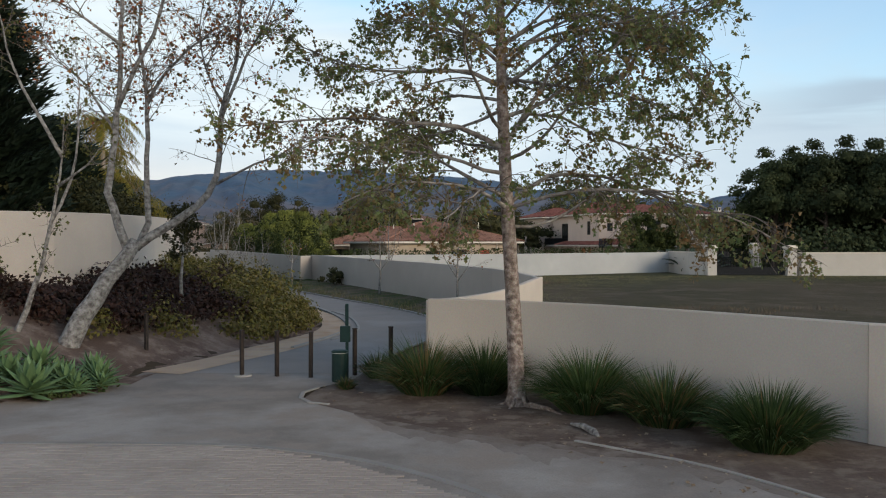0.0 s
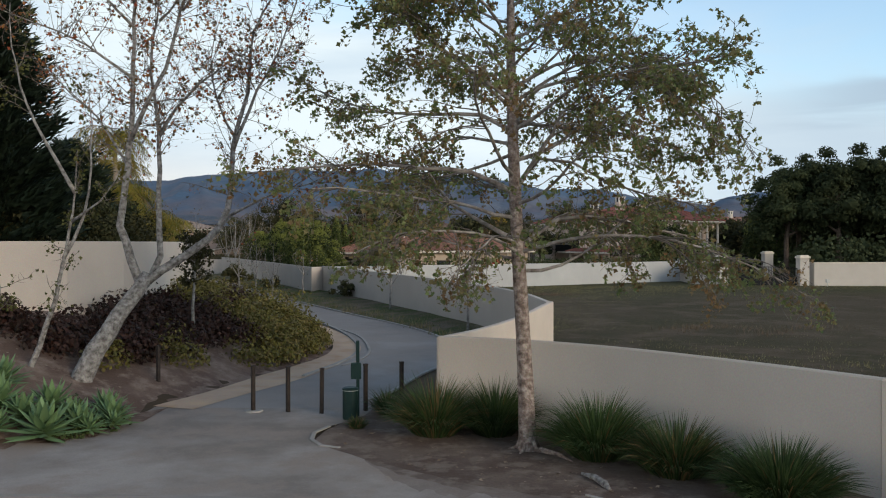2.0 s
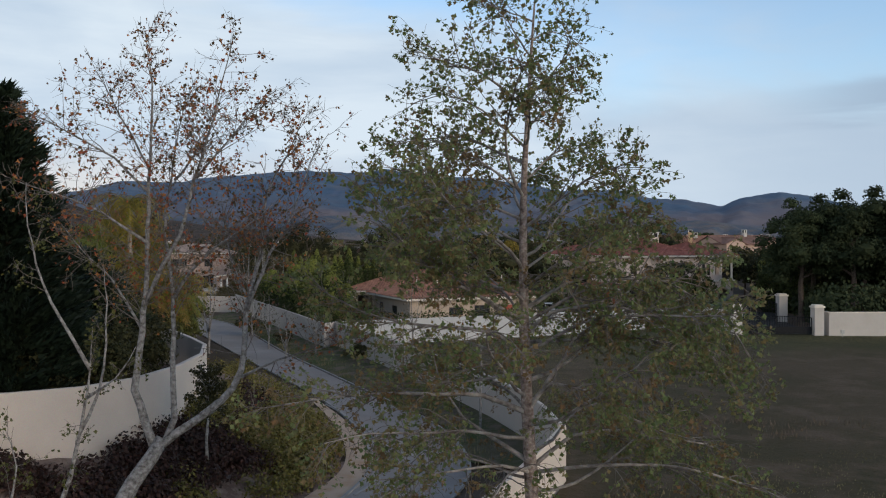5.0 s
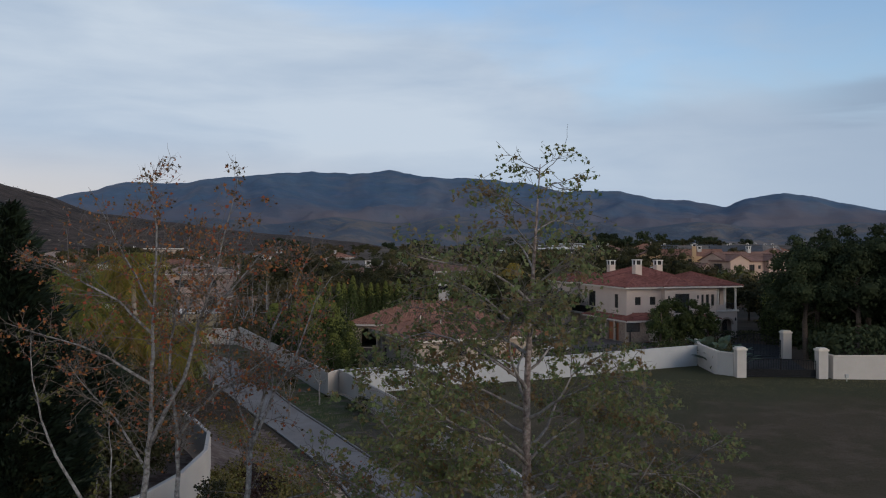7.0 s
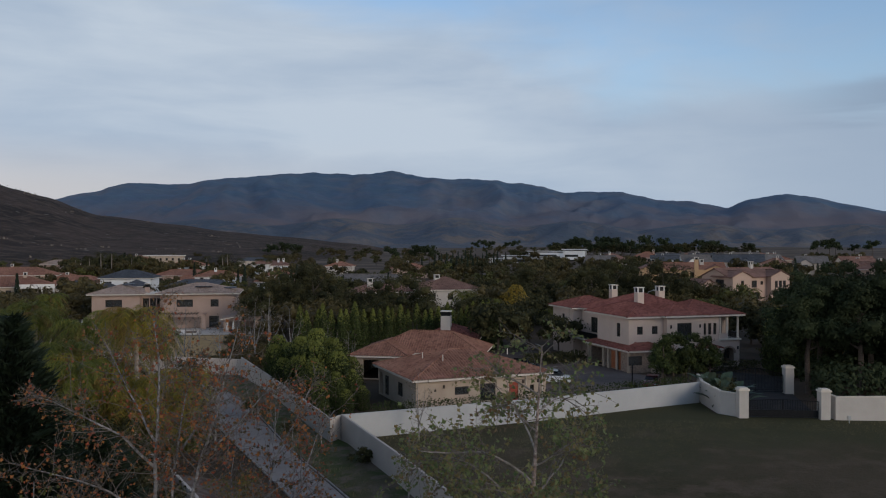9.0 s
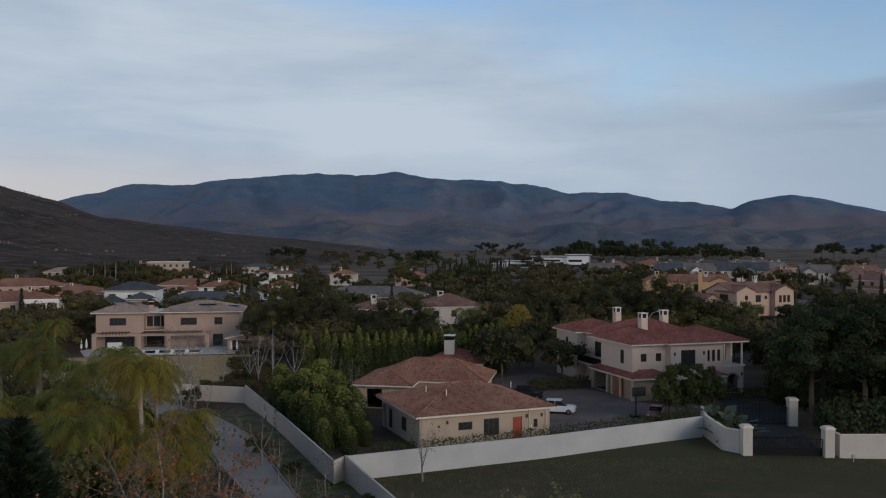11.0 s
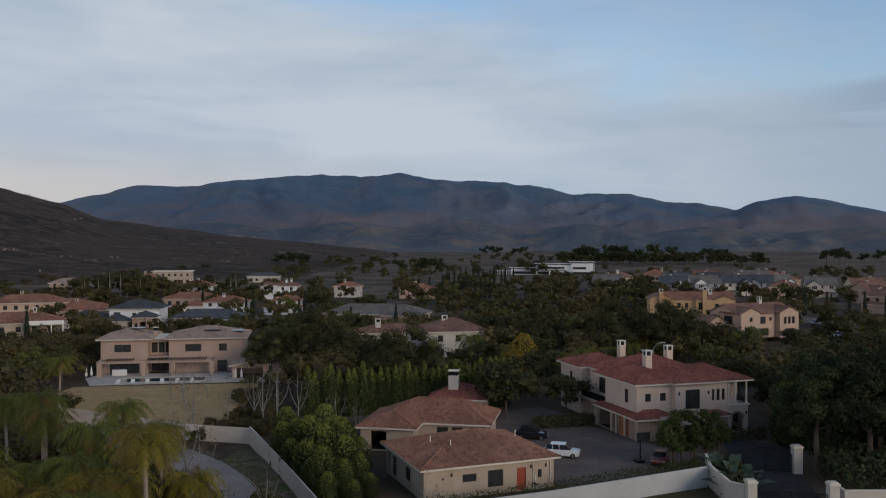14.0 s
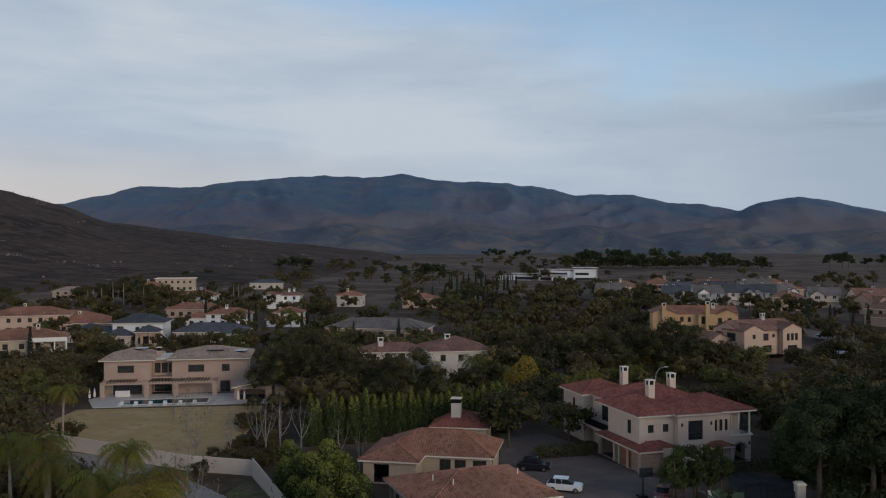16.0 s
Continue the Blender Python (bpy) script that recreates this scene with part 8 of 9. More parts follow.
# peach house with two front gables
pe = thing("house", "two-storey peach stucco house with two front gables", "house", (64.6, 213.0, 3.2), 27, "houses in the valley")
block(pe, (0, 0, 6.2, 11), 0, 6.4, STUCCO_PINK, [("front", 2.7, 3.7, 4.3, 5.4, 1), ("left", 1.0, 3.6, 3.6, 5.6, 0, "open"), ("left", 5.0, 8.0, 3.6, 5.6, 1), ("left", 1.4, 2.6, 0.6, 2.4, 1), ("left", 5.0, 7.4, 0.4, 2.5, 1)])
block(pe, (6.2, 1.6, 12.8, 11), 0, 6.2, STUCCO_PINK, [("front", 1.4, 3.4, 3.5, 5.3, 2), ("front", 4.6, 5.5, 4.2, 5.1, 1), ("front", 1.6, 4.4, 0.5, 2.3, 2)])
block(pe, (12.8, 0, 19.2, 11), 0, 6.4, STUCCO_PINK, [("front", 1.3, 2.3, 3.4, 5.2, 1), ("front", 2.7, 3.7, 3.4, 5.2, 1), ("front", 4.1, 5.1, 3.4, 5.2, 1), ("front", 1.6, 4.8, 0.6, 2.2, 2)])
gable_roof(pe, 0, 0, 6.2, 7, 6.4, 0.42, 0.6, TILE_BROWN, "y", STUCCO_PINK)
gable_roof(pe, 12.8, 0, 19.2, 7, 6.4, 0.42, 0.6, TILE_BROWN, "y", STUCCO_PINK)
gable_roof(pe, 0, 1.6, 19.2, 11, 6.3, 0.42, 0.6, TILE_BROWN, "x", STUCCO_PINK)
chimney(pe, 12.0, 6.2, 6.5, 10.0, 0.95, STUCCO_WHITE, WHITE_FRAME)
block(pe, (-6.5, 4.5, -0.02, 10.5), 0, 4.2, STUCCO_TAN, [("front", 1.2, 2.2, 1.4, 2.8, 1)])
gable_roof(pe, -6.5, 4.5, -0.6, 10.5, 4.2, 0.45, 0.5, TILE_BROWN, "y", STUCCO_TAN)
# grey suburban row
SIDING = mat("grey_siding", (0.25, 0.265, 0.29), (0.30, 0.315, 0.34), 0.6, 0.85, 0.1, 30)
GREY = [(78, 374, 12), (93, 377, 13), (108, 380, 12), (119, 384, 11), (130, 386, 11), (88, 402, 12), (104, 406, 12), (122, 410, 12)]
for i, (x, y, w) in enumerate(GREY):
    row_house("grey two-storey suburban house with white gable and slate roof", (x, y), RNG.uniform(-14, 10), w, 9.5, 5.8, SIDING if i % 2 else STUCCO_LOT, (SLATE, TILE_GREY)[i % 3 == 1], WHITE_FRAME if i % 4 < 2 else SIDING, 60 + i)
ROWS = [(126, 358), (140, 372), (140, 405), (156, 362), (142, 300), (158, 308), (176, 322), (150, 335), (70, 430), (54, 412), (90, 440), (110, 444), (150, 450), (132, 440)]
for i, (x, y) in enumerate(ROWS):
    m = (STUCCO_PINK, STUCCO_LOT, STUCCO_TAN, STUCCO, STUCCO_TAN)[i % 5]
    q = (TILE_BROWN, TILE_GREY, TILE_RED, TILE_BROWN)[i % 4]
    if i % 2:
        row_house("%s two-storey suburban house with %s gabled roof" % (("peach", "grey", "tan", "cream", "tan")[i % 5], ("brown", "grey", "red", "brown")[i % 4]), (x, y), RNG.uniform(-25, 30), RNG.uniform(12, 15), RNG.uniform(9, 11), RNG.uniform(5.2, 6.0), m, q, m, 90 + i)
    else:
        simple_house("%s two-storey house in a suburban row with %s roof" % (("peach", "grey", "tan", "cream", "tan")[i % 5], ("brown", "grey", "red", "brown")[i % 4]), (x, y), RNG.uniform(-25, 35), RNG.uniform(12, 17), RNG.uniform(9, 12), RNG.uniform(5.2, 6.2), m, q, (-10, -5, -4, 4, 3.2), 40 + i, chim=1, slope=0.45)
wb = thing("modern_mansion", "large white flat-roofed modern mansion", "house", (55, 640, height(55, 640) - 1.0), -12)
for k, (x0, y0, x1, y1, h) in enumerate(((-32, 0, -12, 12, 4.6), (-12, -4, 14, 12, 8.0), (14, -6, 30, 10, 9.4), (-2, -9, 9, -4, 3.8))):
    L = x1 - x0
    block(wb, (x0, y0, x1, y1), 0, h, CAR_WHITE, [("front", 1.0, L - 1.0, 0.9, 2.9, 4)] + ([("front", 1.2, L - 5.0, 4.9, 6.6, 3)] if h > 7 else []))
    part("flat_roof", Shape().add([(x0 - 1.2, y0 - 1.6, h + 0.9), (x1 + 1.2, y0 - 1.6, h + 0.9), (x1 + 1.2, y1 + 1, h + 0.02), (x0 - 1.2, y1 + 1, h + 0.02), (x0 - 1.2, y0 - 1.6, h + 1.4), (x1 + 1.2, y0 - 1.6, h + 1.4), (x1 + 1.2, y1 + 1, h + 0.5), (x0 - 1.2, y1 + 1, h + 0.5)], [(3, 2, 1, 0), (4, 5, 6, 7), (0, 1, 5, 4), (1, 2, 6, 5), (2, 3, 7, 6), (3, 0, 4, 7)]), CAR_WHITE, wb)
for k in range(9):
    part("post", Shape().box(-46 + k * 1.7, 2, 0, -45.6 + k * 1.7, 2.4, 3.4), CAR_WHITE, wb)
part("pergola_beam", Shape().box(-46.4, 1.8, 3.4, -31.8, 2.6, 3.8), CAR_WHITE, wb)

# street on the right
street = ribbon(even([(80, 185), (90, 215), (99, 255), (98, 300), (104, 335), (125, 350)], 30), even([(95, 185), (104, 215), (110, 255), (107, 300), (112, 328), (128, 340)], 30), 0.06)
street.v = [(x, y, height(x, y) + 0.12) for x, y, z in street.v]
solid("street", street, COURT, "pale suburban street", "road", "structure")
for i, (x, y) in enumerate(((93, 226), (100, 258), (101, 290), (108, 316), (110, 240))):
    car("parked %s car on the street" % ("white", "grey", "dark red", "grey", "white")[i], (x, y), 75 + 10 * (i % 3), (CAR_WHITE, CAR_GREY, CAR_RED, CAR_GREY, CAR_WHITE)[i], i % 2 == 0, height(x, y) + 0.12, "cars on the street")
car("white pickup parked behind the house", (-45.5, 181), 20, CAR_WHITE, True)

# ---- trees of the estate and the valley ----
def hedge(name, label, pts, w, h, seed, leafmat, size=0.1, per=120, lumps=0.15):
    r = random.Random(seed)
    s = Shape()
    c = spline(pts, 0.5)
    for p in c:
        z0 = height(p.x, p.y)
        for k in range(per // 2):
            a, v = r.uniform(0, 6.28), r.random()
            q = Vector((p.x + math.cos(a) * w / 2 * r.uniform(0.75, 1.1) + r.uniform(-0.3, 0.3), p.y + math.sin(a) * w / 2 + r.uniform(-0.3, 0.3), z0 + h * v ** 0.7 * (1 + lumps * noise.noise((p.x, p.y, 0)))))
            leaf_star(s, q, size * r.uniform(0.6, 1.3), Vector((math.cos(a), math.sin(a), 0.6)) + rnd_dir(r) * 0.7, r.uniform(0, 6.28), False)
    return solid(name, s, leafmat, label, "hedge")


hedge("clipped_hedge", "clipped dark green hedge behind the lot wall", [(-9, 77.9), (8, 85.8), (23.6, 94.5)], 1.1, 2.75, 1, LEAF_HEDGE, 0.09, 280)
hedge("court_hedge", "low dark hedge round the court", [(8.2, 122.4), (12, 123.6), (15.6, 124.8)], 2.0, 1.6, 2, LEAF_DARK, 0.14, 300)
hedge("house_hedge", "dark shrubs under the villa's front", [(24.5, 112.2), (31, 114.8), (39, 117.6)], 1.8, 1.5, 3, LEAF_DARK, 0.14, 110)

hedge("drive_shrubs", "dense dark shrubs behind the gate wall", [(38.2, 89), (46, 92), (58, 93), (76, 94), (100, 97)], 4.5, 4.6, 4, LEAF_OAK, 0.26, 110, 0.4)
hedge("drive_hedge", "dark shrubs along the drive", [(39.5, 96), (42.5, 106), (43.5, 116)], 3.0, 3.0, 5, LEAF_OAK, 0.26, 90, 0.4)
hedge("planter_hedge", "dark shrubs in the gate planter", [(26.2, 89), (28.6, 96), (29.0, 100)], 1.8, 2.2, 6, LEAF_DARK, 0.2, 90, 0.4)

# queen palms beyond the tall wall
for i, (x, y, h) in enumerate(((-39.5, 76, 13.5), (-34, 73, 13.0), (-28.6, 71, 13.4), (-44, 84, 13.6), (-32, 66, 11.6), (-37, 62, 11.0), (-47, 76, 12.6), (-24.6, 62, 14.2), (-41.5, 68, 11.8), (-30.5, 60, 10.2), (-36, 84, 12.8), (-30, 79, 11.6), (-50, 88, 12.5), (-27.2, 64, 10.4), (-25.6, 74, 8.6), (-23.6, 67, 7.4), (-33, 63, 9.0), (-30, 68, 9.6), (-23.2, 57.5, 9.2), (-26.4, 57, 10.2), (-29.4, 63.5, 10.8), (-35.2, 67, 11.0), (-22.6, 62.5, 8.4))):
    palm("queen_palm", "queen palm with arching green and golden fronds", 60 + i, h - 2.4, (x, y), 42, 3.7, 0.2, leaf=FROND_GOLD if i in (2, 5, 7, 9, 13, 14, 16, 18, 20, 22) else None)
palm("queen_palm", "queen palm by the road wall", 70, 9.8, (-61, 121), 30, 3.0, 0.1)

# columnar screen and rounded trees
col = column_tree("screen_tree", "tall narrow evergreen screen tree with bright tips", 5, 8.0, 1.5, LEAF_HEDGE, 0.16, 2100, (-26, 128), "screen of upright evergreens", pointed=True, tips=LEAF_TIP)
for k in range(1, 27):
    planted(col, -26 + k * 1.15 + RNG.uniform(-0.3, 0.3), 128 + k * 0.41 + RNG.uniform(-0.6, 0.6), RNG.uniform(0.85, 1.05))
tall = column_tree("laurel_tree", "dense upright green laurel with bright new growth", 6, 6.8, 1.9, LEAF_HEDGE, 0.155, 2900, (-17.2, 92.5), "laurels by the wall", pointed=False, tips=LEAF_TIP)
for x, y, k in ((-19.5, 97, 0.95), (-15.6, 94.5, 0.98), (-22, 102, 0.85), (-18.5, 101.5, 0.95), (-16.2, 87.2, 0.78), (-24.5, 107, 0.8), (-14.2, 88.3, 0.6), (-12.6, 85, 0.45), (-18.6, 91, 0.86), (-14.6, 91.6, 0.84), (-20.8, 98.8, 0.8), (-13.0, 91.4, 0.55), (-11.4, 88.4, 0.4), (-13.6, 95.6, 0.7), (-17.0, 97.4, 1.0), (-15.2, 84.6, 0.5), (-17.6, 88.6, 0.6), (-16.4, 100, 0.9), (-21.2, 95, 0.7), (-23.2, 99.5, 0.75)):
    planted(tall, x, y, k, tall=RNG.uniform(0.9, 1.1))
rnd = round_tree("shrub_tree", "tall feathery dark evergreen shrub by the gate", 7, 7.1, 1.75, LEAF_HEDGE, 0.13, 2600, 30, at=(22.3, 100.2), group="evergreens by the gate", low=0.02, spread=0.3)
for x, y, k in ((23.8, 101.2, 1.03), (25.2, 102.4, 0.92), (27.2, 103.2, 0.98), (28.8, 104.2, 0.9), (23.2, 103.0, 0.95), (26.2, 105, 0.9)):
    planted(rnd, x, y, k)

oak = round_tree("oak_tree", "broad dark evergreen tree beside the gate drive", 1, 9.0, 5.2, LEAF_OAK, 0.25, 3000, 30, at=(56, 118), group="dark trees by the gate", low=0.22)
for x, y, k in ((49, 124, 1.1), (62, 112, 1.15), (70, 120, 1.2), (46, 108, 0.72), (53, 104, 0.75), (60, 128, 1.25), (76, 108, 1.1), (45, 132, 0.95), (84, 124, 1.2), (66, 102, 0.9), (90, 110, 1.1), (54, 138, 1.0), (70, 140, 1.05), (82, 142, 1.1), (96, 132, 1.1), (46, 96, 0.5), (58, 95, 0.6), (72, 94, 0.62), (43.8, 118.5, 0.75), (45.5, 109, 0.85), (44.5, 126.5, 0.85), (42.4, 101, 0.5), (50, 112, 0.95), (48.5, 103, 0.75), (53, 97.5, 0.7), (62, 99, 0.8), (66, 110, 1.0), (74, 103, 0.85), (58, 106, 0.9), (82, 104, 0.9), (80, 114, 1.1)):
    if y < 107:
        planted(oak, x, y, k)
umb = round_tree("broad_tree", "tall broad-crowned dark tree above the others", 2, 15.8, 5.2, LEAF_OAK, 0.17, 13000, 60, at=(49.5, 94.5), group="tall broad-crowned trees", low=0.18, spread=0.3)
for x, y, k in ((38.8, 99.5, 0.88), (41.0, 102, 0.93), (43.6, 97, 0.95), (46.0, 99.5, 0.96), (54.5, 97, 1.0), (60, 95.5, 0.97), (66.5, 98, 1.0), (74, 96.5, 0.95), (50, 103, 0.98), (57, 103, 1.0)):
    planted(umb, x, y, k * 1.07)
olive = round_tree("olive_tree", "broad olive-green tree among the valley houses", 3, 7.0, 6.2, LEAF_OLIVE, 0.31, 1300, 28, at=(-24, 150), group="trees of the valley", low=0.2, limbs=2)
green = round_tree("leafy_tree", "rounded fresh green tree among the valley houses", 4, 7.0, 4.0, LEAF_GREEN, 0.25, 1450, 24, at=(-33, 176), group="trees of the valley", low=0.2, limbs=2)
dark = round_tree("valley_oak", "dark rounded evergreen tree among the valley houses", 9, 7.6, 4.6, LEAF_DARK, 0.25, 1600, 26, at=(12, 176), group="trees of the valley", low=0.2, limbs=2)
for i, (x, y, k) in enumerate(((49, 124, 1.25), (62, 112, 1.3), (70, 120, 1.35), (60, 128, 1.4), (76, 108, 1.25), (45, 132, 1.1), (84, 124, 1.35), (90, 110, 1.25), (54, 138, 1.15), (70, 140, 1.2), (82, 142, 1.25), (96, 132, 1.25), (43.8, 118.5, 0.85), (45.5, 109, 0.95), (44.5, 126.5, 0.95), (50, 112, 1.05), (66, 110, 1.1), (80, 114, 1.25), (60, 150, 1.2), (74, 154, 1.2), (88, 154, 1.25), (48, 148, 1.1), (66, 131, 1.2), (76, 130, 1.2))):
    planted(dark if i % 3 else olive, x, y, k, label="broad olive-green tree beside the gate drive")
thin = stem_tree("bare_tree", "thin nearly bare brown tree by the wall", (-39.8, 116.5, height(-39.8, 116.5)), [
    ([(0, 0, -0.2), (0.05, 0, 1.5), (0.0, 0.1, 3.2), (0.2, 0.1, 5.4), (0.1, 0, 8.6)], 0.15, False),
    ([(0, 0.05, 2.0), (-0.9, 0.3, 3.6), (-1.5, 0.5, 5.4), (-1.8, 0.6, 7.4)], 0.08, False),
    ([(0.05, 0, 2.4), (0.9, -0.3, 3.9), (1.6, -0.6, 5.6), (1.9, -0.7, 7.2)], 0.08, False),
    ([(0, 0.1, 3.0), (-0.3, -1.0, 4.6), (-0.4, -1.5, 6.6)], 0.06, False)],
    40, 2, 0.09, BARK_PALE, LEAF_BROWN, 0.0, 4, 1.6)
tagged(thin, "thin nearly bare brown tree by the wall", "tree", "thin bare trees")
for x, y, k in ((-30.8, 120, 1.05), (-28.4, 118.6, 1.1), (-33.0, 123, 0.95), (-26.6, 124, 0.9), (-20, 118, 0.7), (-46, 142, 0.6), (-16.5, 114, 0.6), (-36, 120, 0.8), (-17.4, 74.5, 0.55), (-20.4, 80.5, 0.6), (-14.2, 66.5, 0.5), (-24.5, 76.5, 0.6), (-28.5, 85, 0.9), (-31.6, 90.5, 1.0), (-35, 96, 0.9), (-21.8, 71.5, 0.8), (-4.7, 75.4, 0.7)):
    planted(thin, x, y, k)
planted(thin, -49, 139, 0.95)
planted(thin, -52, 141, 0.7)
planted(dark, 4.0, 128, 1.15, label="spreading grey-trunked tree beside the black car")
planted(dark, 13.2, 130, 0.88, label="dense round dark shrub tree")
planted(dark, 9.8, 146, 1.1)
for x, y, k in ((-17, 180, 0.7), (-24, 184, 0.8), (3.5, 182, 0.55)):
    planted(olive, x, y, k)
spread_tree = round_tree("spreading_tree", "broad feathery dark olive tree behind the evergreen screen", 36, 13.2, 9.0, LEAF_DARK, 0.15, 13000, 74, at=(-31.8, 168), group="broad trees behind the screen", low=0.12, spread=0.27, limbs=4)
for x, y, k in ((-12.2, 147, 0.93), (-22.5, 152, 0.68), (-41, 166, 0.75), (26, 184, 0.95), (42, 190, 1.05), (33, 200, 1.0), (14, 196, 0.9)):
    planted(spread_tree, x, y, k)
for x, y, k in ((40.6, 113.5, 1.15), (42.4, 112.2, 1.22), (44.2, 111, 1.15), (41.6, 115.6, 1.25), (45.8, 109.4, 1.1)):
    planted(tall, x, y, k, label="bright green upright laurel beside the villa")
gold = column_tree("golden_tree", "upright tree with golden yellow leaves", 8, 9.6, 2.7, LEAF_GOLD, 0.16, 3200, (8.2, 160), "golden trees", pointed=False)
planted(gold, 36.5, 190, 0.8)
planted(gold, 5.4, 164, 0.6)
planted(gold, 92, 208, 0.55)
plm = palm("feather_palm", "feathery green palm tree behind the villa", 80, 6.0, (17, 158), 26, 3.4, 0.05, "palms behind the villa")
for x, y, k in ((20, 162, 1.05), (14.5, 164, 0.9), (29, 168, 1.1), (26, 172, 0.9), (-2, 176, 1.2), (4.5, 170, 1.0), (64, 198, 1.0), (60, 202, 0.9), (-30, 200, 1.1)):
    planted(plm, x, y, k)
plm_far = palm("fan_palm", "tall dark palm on the far slope", 81, 7.0, (-160, 380), 13, 3.0, 0.0, "palms on the far slope", leaf=LEAF_DARK)
for q in range(13):
    x = -178 + q * 4.0 if q < 6 else -122 + (q - 6) * 6.0
    planted(plm_far, x + RNG.uniform(-2, 2), 382 + RNG.uniform(-12, 18), RNG.uniform(1.1, 1.5), tall=RNG.uniform(0.9, 1.2), label="tall dark palm on the far slope")
for i, (x, y, k) in enumerate(((26.6, 91.0, 2.9), (27.6, 94.5, 3.2), (26.9, 97.5, 3.0), (28.8, 92.6, 2.4), (25.9, 95.5, 2.6))):
    strelitzia(90 + i, (x, y), k)

cyp = column_tree("cypress", "slim dark green italian cypress tree", 9, 8.5, 0.85, LEAF_CONIFER, 0.26, 500, (-20, 520), "italian cypresses")
for k in range(12):
    planted(cyp, -18 + k * 3.4 + RNG.uniform(-0.8, 0.8), 515 + RNG.uniform(-10, 10), RNG.uniform(0.9, 1.3))
for x, y in ((113, 282), (116, 286), (119, 279), (126, 284), (132, 282), (136, 280), (140, 283), (108, 288), (-52, 246), (-48.4, 244), (-37.2, 245), (-24.2, 246), (-56, 262), (-78, 290), (-82, 296), (-60, 290), (-121, 205), (-125, 207), (-112, 206), (-100, 318), (-106, 322), (-23, 392), (-17, 390), (-12, 391), (-9.5, 389), (-7, 388), (-4.5, 387), (-2, 386), (0.5, 385), (2.5, 384), (4.5, 382)):
    planted(cyp, x, y, RNG.uniform(0.8, 1.2))

olive_far = round_tree("valley_tree", "olive-green tree in the distant gardens", 23, 7.4, 5.4, LEAF_OLIVE, 0.50, 390, 13, at=(-60, 330), group="trees further off", low=0.15, limbs=0)
dark_far = round_tree("garden_tree", "dark green tree in the distant gardens", 24, 7.6, 4.6, LEAF_DARK, 0.48, 390, 13, at=(20, 330), group="trees further off", low=0.15, limbs=0)
green_far = round_tree("street_tree", "fresh green tree in the distant gardens", 25, 7.0, 4.0, LEAF_GREEN, 0.46, 390, 13, at=(110, 330), group="trees further off", low=0.15, limbs=0)

clump = random.Random(41)
for q in range(20):
    planted(cyp if q % 3 == 0 else dark_far, clump.uniform(-188, -152), clump.uniform(388, 410), clump.uniform(0.9, 1.45), label="dark tree in a dense clump on the slope")
for q in range(16):
    planted(dark_far if q % 2 else olive_far, clump.uniform(-150, -88), clump.uniform(352, 400), clump.uniform(0.6, 1.1), label="dark garden tree between the slope houses")

# mixed woods between the houses
taken = [(9.5, 157, 6.5), (8, 163, 5), (16, 158, 4), (-9.5, 187, 13), (-102, 250, 14), (-98, 238, 9), (-83, 258, 14), (-84, 246, 8), (-121, 256, 9), (-31, 258, 17), (-117, 212, 14), (-111, 200, 9), (-152, 280, 16), (-134, 282, 14), (-148, 300, 10), (-91, 300, 11), (-91, 290, 8), (-114, 332, 12), (-127, 374, 13), (-171, 430, 10), (-88, 374, 11), (-70, 300, 10), (-28, 380, 11), (-60, 385, 8), (58, 262, 14), (70, 264, 12), (70, 218, 15), (60, 655, 40), (-62, 176, 22), (-45, 160, 10), (95, 230, 9), (103, 270, 9), (104, 310, 9)] + [(x, y, 9) for x, y in ROWS] + [(x + 6, y + 4, 11) for x, y, w in GREY]
WOOD = (olive, olive, olive, dark, green, olive, dark, green)
FAR = (olive_far, olive_far, olive_far, dark_far, green_far)
kept = []
r7 = random.Random(77)
tries = 0
while len(kept) < 420 and tries < 20000:
    tries += 1
    y = r7.uniform(142, 430) if r7.random() < 0.8 else r7.uniform(140, 260)
    x = r7.uniform(-0.62, 0.62) * y
    if x < -30 and y < 176 or any(math.hypot(x - a, (y - b) * 0.9) < c for a, b, c in taken) or any(math.hypot(x - a, y - b) < 3.6 for a, b in kept):
        continue
    if 14 < x < 44 and y < 152:
        continue
    if x > 60 and y > 260 and r7.random() < 0.5:
        continue
    kept.append((x, y))
    planted(r7.choice(WOOD if y < 225 else FAR), x, y, r7.uniform(0.6, 1.15) * (1.0 if y > 170 else 0.85))
for x, y, k in ((-80, 140, 0.8), (-90, 150, 0.9), (-95, 170, 1.0), (-88, 182, 0.9), (-82, 130, 0.7), (-100, 190, 1.0), (-70, 186, 0.8), (-56, 188, 0.85), (-36, 184, 0.95), (-30, 166, 0.9), (-20, 160, 1.0), (-14, 148, 0.95), (-4, 152, 0.8), (-24, 140, 0.9), (-32, 150, 0.95), (-10, 160, 0.9), (-18, 170, 1.05), (-28, 190, 1.0)):
    planted(olive if k > 0.84 else green, x, y, k)
for x, y, k in ((-80, 160, 0.75), (-83, 167, 0.85), (-79.5, 151, 0.7), (-86, 159, 0.9), (-88, 172, 0.9), (-93, 164, 1.0), (-81, 143, 0.7), (-78, 174, 0.7), (-85, 178, 0.9)):
    planted(green if int(y) % 2 else olive, x, y, k)
brush = random.Random(12)
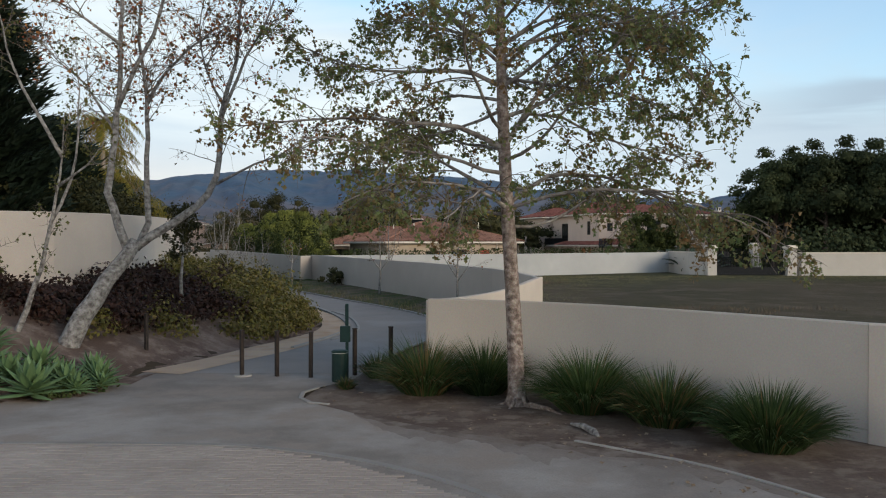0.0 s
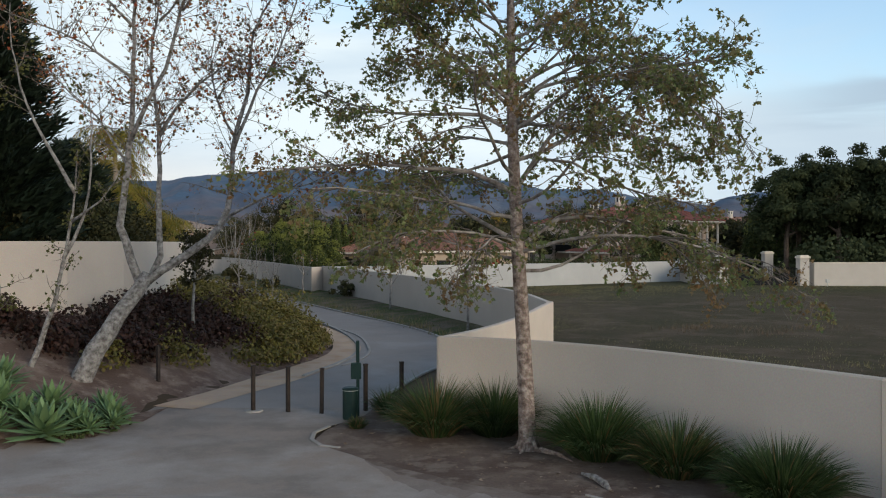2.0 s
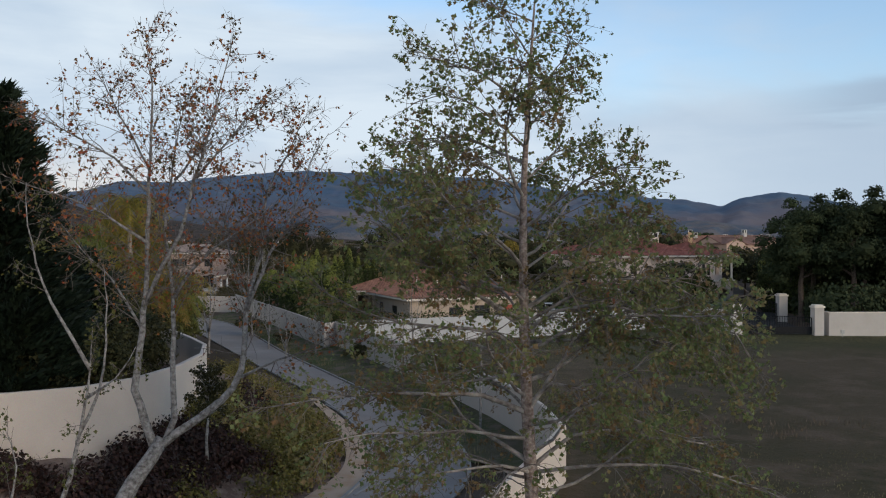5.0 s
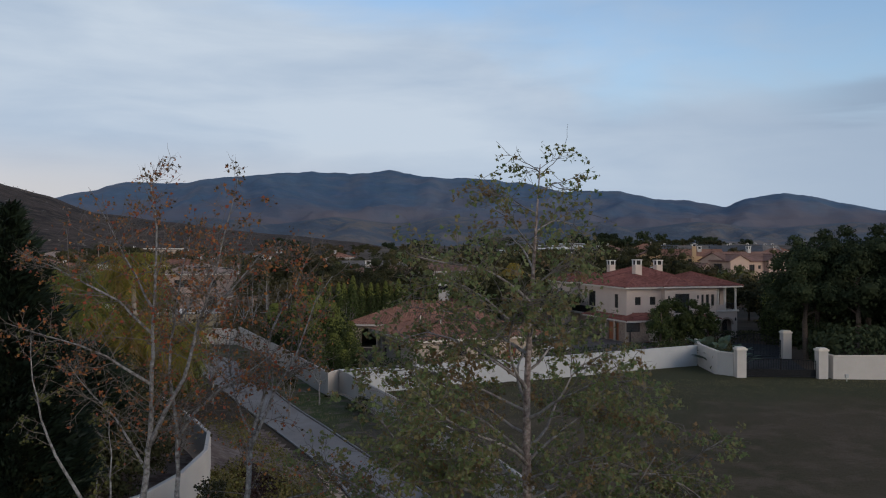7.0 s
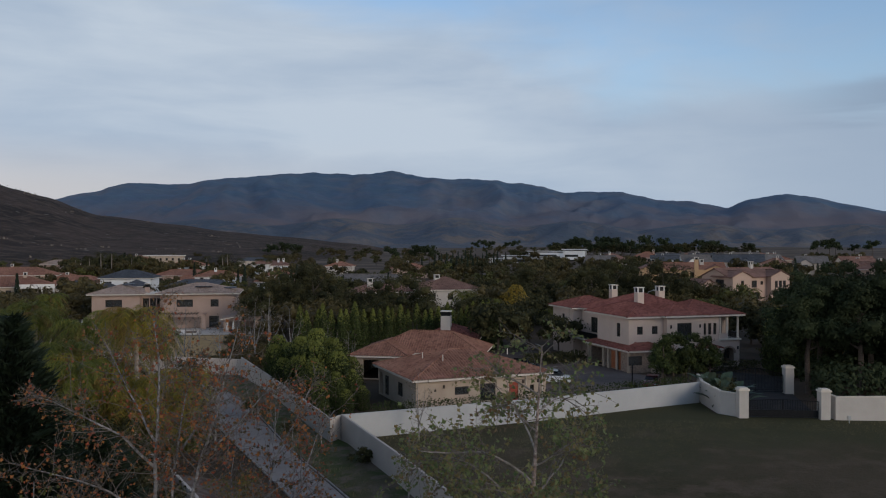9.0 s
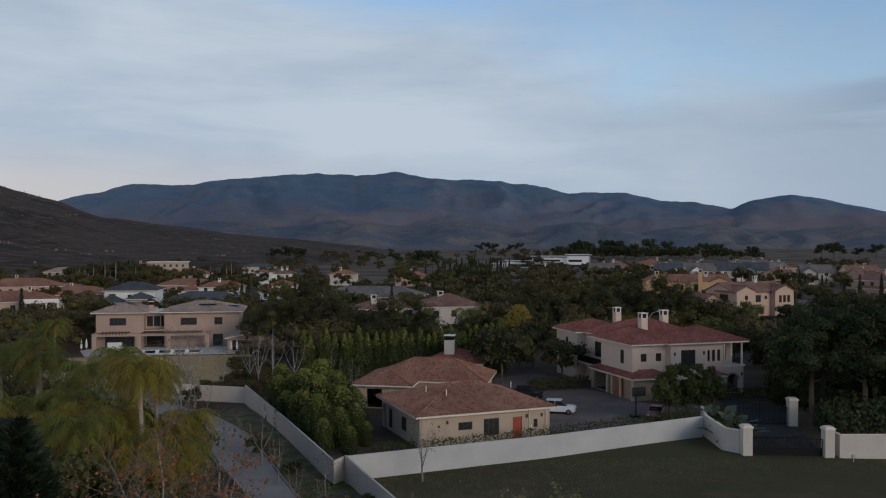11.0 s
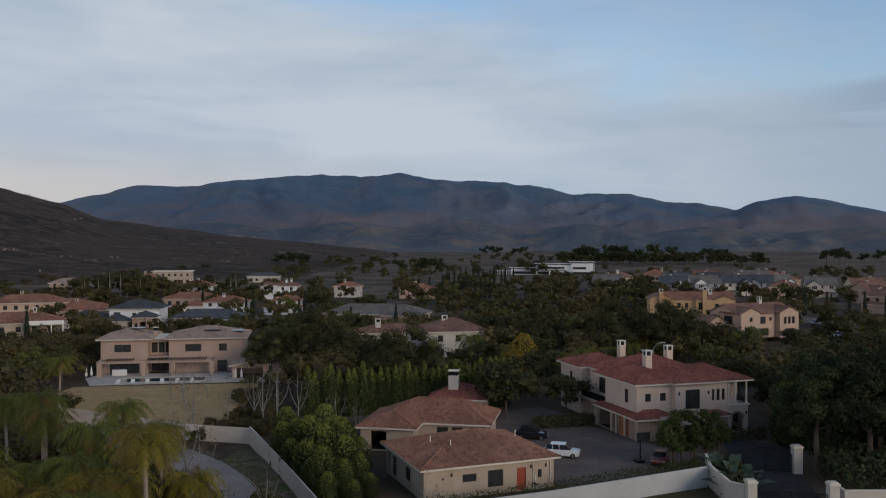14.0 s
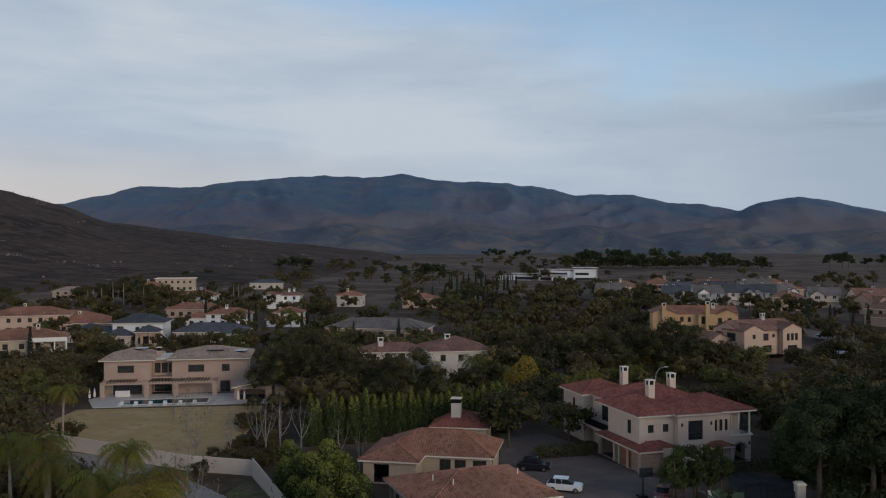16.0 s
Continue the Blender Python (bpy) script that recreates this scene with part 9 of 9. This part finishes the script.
for k in range(46):
    y = brush.uniform(113, 160)
    x = -33 - 0.13 * (y - 113) + brush.uniform(-4.5, 4.5)
    planted(olive, x, y, brush.uniform(0.16, 0.34), label="low dry olive-brown brush beside the lawn")
# low gardens left of the palms
for x, y, k in ((-52, 92, 0.7), (-58, 98, 0.8), (-48, 66, 0.6), (-42, 56, 0.5), (-36, 52, 0.5), (-30, 50, 0.45), (-52, 80, 0.6), (-62, 108, 1.1), (-68, 116, 1.3), (-44, 94, 0.55), (-23, 54, 0.42), (-26, 48, 0.45), (-26, 60, 0.5), (-29, 54, 0.55), (-24.5, 65, 0.45), (-33, 58, 0.6), (-34, 48, 0.6), (-28, 44, 0.5), (-27.5, 68, 0.5), (-40, 60, 0.7), (-33, 69, 0.55), (-38, 72, 0.6), (-45, 72, 0.7), (-33, 80, 0.5), (-64, 128, 0.45), (-73, 122, 1.4)):
    planted(green if int(x) % 2 else olive, x, y, k)
for x, y, k in ((-23, 62, 0.55), (-25, 70, 0.7), (-22.8, 66.5, 0.5), (-26.5, 77, 0.7), (-24.5, 58, 0.6), (-27.5, 66, 0.8), (-29, 75, 0.8), (-31, 71, 0.9), (-26, 61, 0.7), (-29, 58, 0.8)):
    planted(green, x, y, k, label="leafy garden tree beneath the palms")
thick = round_tree("garden_shrub", "dense dark garden shrub behind the tall wall", 33, 4.6, 2.5, LEAF_DARK, 0.10, 5600, 40, at=(-21, 34), group="shrubs behind the tall wall", low=0.05, spread=0.36, limbs=3, cores=False)
for x, y, k in ((-19.5, 28.6, 0.6), (-16.6, 30.4, 0.56), (-15.0, 33.6, 0.5), (-15.2, 37.6, 0.52), (-16.6, 41.4, 0.55), (-18.6, 45.4, 0.58), (-21.4, 50, 0.62), (-25, 56, 0.6), (-23, 31, 0.62), (-18.5, 33.5, 0.62), (-19, 40, 0.6), (-22.5, 45, 0.62)):
    planted(thick, x, y, k * 1.62)
rt = random.Random(19)
for k in range(34):
    y = rt.uniform(50, 96)
    x = -0.385 * y - 2 - rt.random() * 0.36 * y
    planted((green, dark, green, olive)[k % 4], x, y, rt.uniform(0.6, 0.95), label="leafy garden tree beneath the palms")
shrub = round_tree("dark_shrub", "low rounded dark shrub on the verge", 14, 1.5, 1.1, LEAF_DARK, 0.09, 900, 14, at=(-8.6, 67.0), group="verge shrubs", low=0.05)
planted(shrub, -21.5, 84, 1.4)
planted(shrub, -16.5, 77, 0.9)
planted(shrub, -37, 110, 1.4)
planted(shrub, -51, 118, 1.2)

# far lines of trees
euc = round_tree("eucalyptus", "tall dark eucalyptus in a far windbreak", 15, 22, 10, LEAF_OAK, 1.1, 460, 14, at=(150, 900), group="far windbreak", low=0.08, limbs=0)
for k in range(48):
    x = 84 + k * 3.4 + RNG.uniform(-3, 3) if k < 34 else 198 + (k - 34) * 7.0 + RNG.uniform(-5, 5)
    planted(euc, x, 900 + RNG.uniform(-40, 40), RNG.uniform(0.35, 0.95), tall=RNG.uniform(0.75, 1.35))
for x, y, k in ((340, 850, 0.8), (352, 850, 0.9), (362, 860, 0.75), (398, 860, 0.8), (385, 870, 0.6), (18, 1310, 0.9), (30, 1320, 0.8), (6, 1310, 0.7), (52, 1250, 0.7), (64, 1260, 0.8), (-190, 800, 0.7), (-176, 790, 0.8), (-170, 820, 0.7), (-60, 640, 0.6), (-40, 620, 0.7), (-30, 600, 0.7)):
    planted(euc, x, y, k)
for k in range(40):
    planted(dark_far, 84 + k * 5.2 + RNG.uniform(-2, 2), 872 + RNG.uniform(-12, 12), RNG.uniform(0.9, 1.9), label="dark shrubby tree in the far windbreak")
grove = random.Random(51)
for k in range(120):
    y = grove.uniform(215, 470)
    x = grove.uniform(0.02, 0.24) * y + grove.uniform(-6, 6)
    if any(math.hypot(x - a, (y - b) * 0.9) < c for a, b, c in taken):
        continue
    planted(grove.choice((olive_far, olive_far, dark_far)), x, y, grove.uniform(0.7, 1.15), label="olive-green orchard tree on the slope")
scrub = random.Random(5)
for k in range(120):
    y = scrub.uniform(420, 700)
    x = scrub.uniform(-0.58, 0.45) * y
    if any(math.hypot(x - a, y - b) < c for a, b, c in taken):
        continue
    planted(scrub.choice(FAR), x, y, scrub.uniform(0.6, 1.0))
plain = random.Random(29)
for k in range(70):
    y = 640 + 560 * plain.random() ** 1.3
    x = plain.uniform(-0.24, 0.13) * y if plain.random() < 0.7 else plain.uniform(-0.06, 0.10) * y
    planted(plain.choice((dark_far, olive_far, dark_far)), x, y + 14 * math.sin(k), plain.uniform(0.7, 1.3), label="dark orchard tree on the far plain")
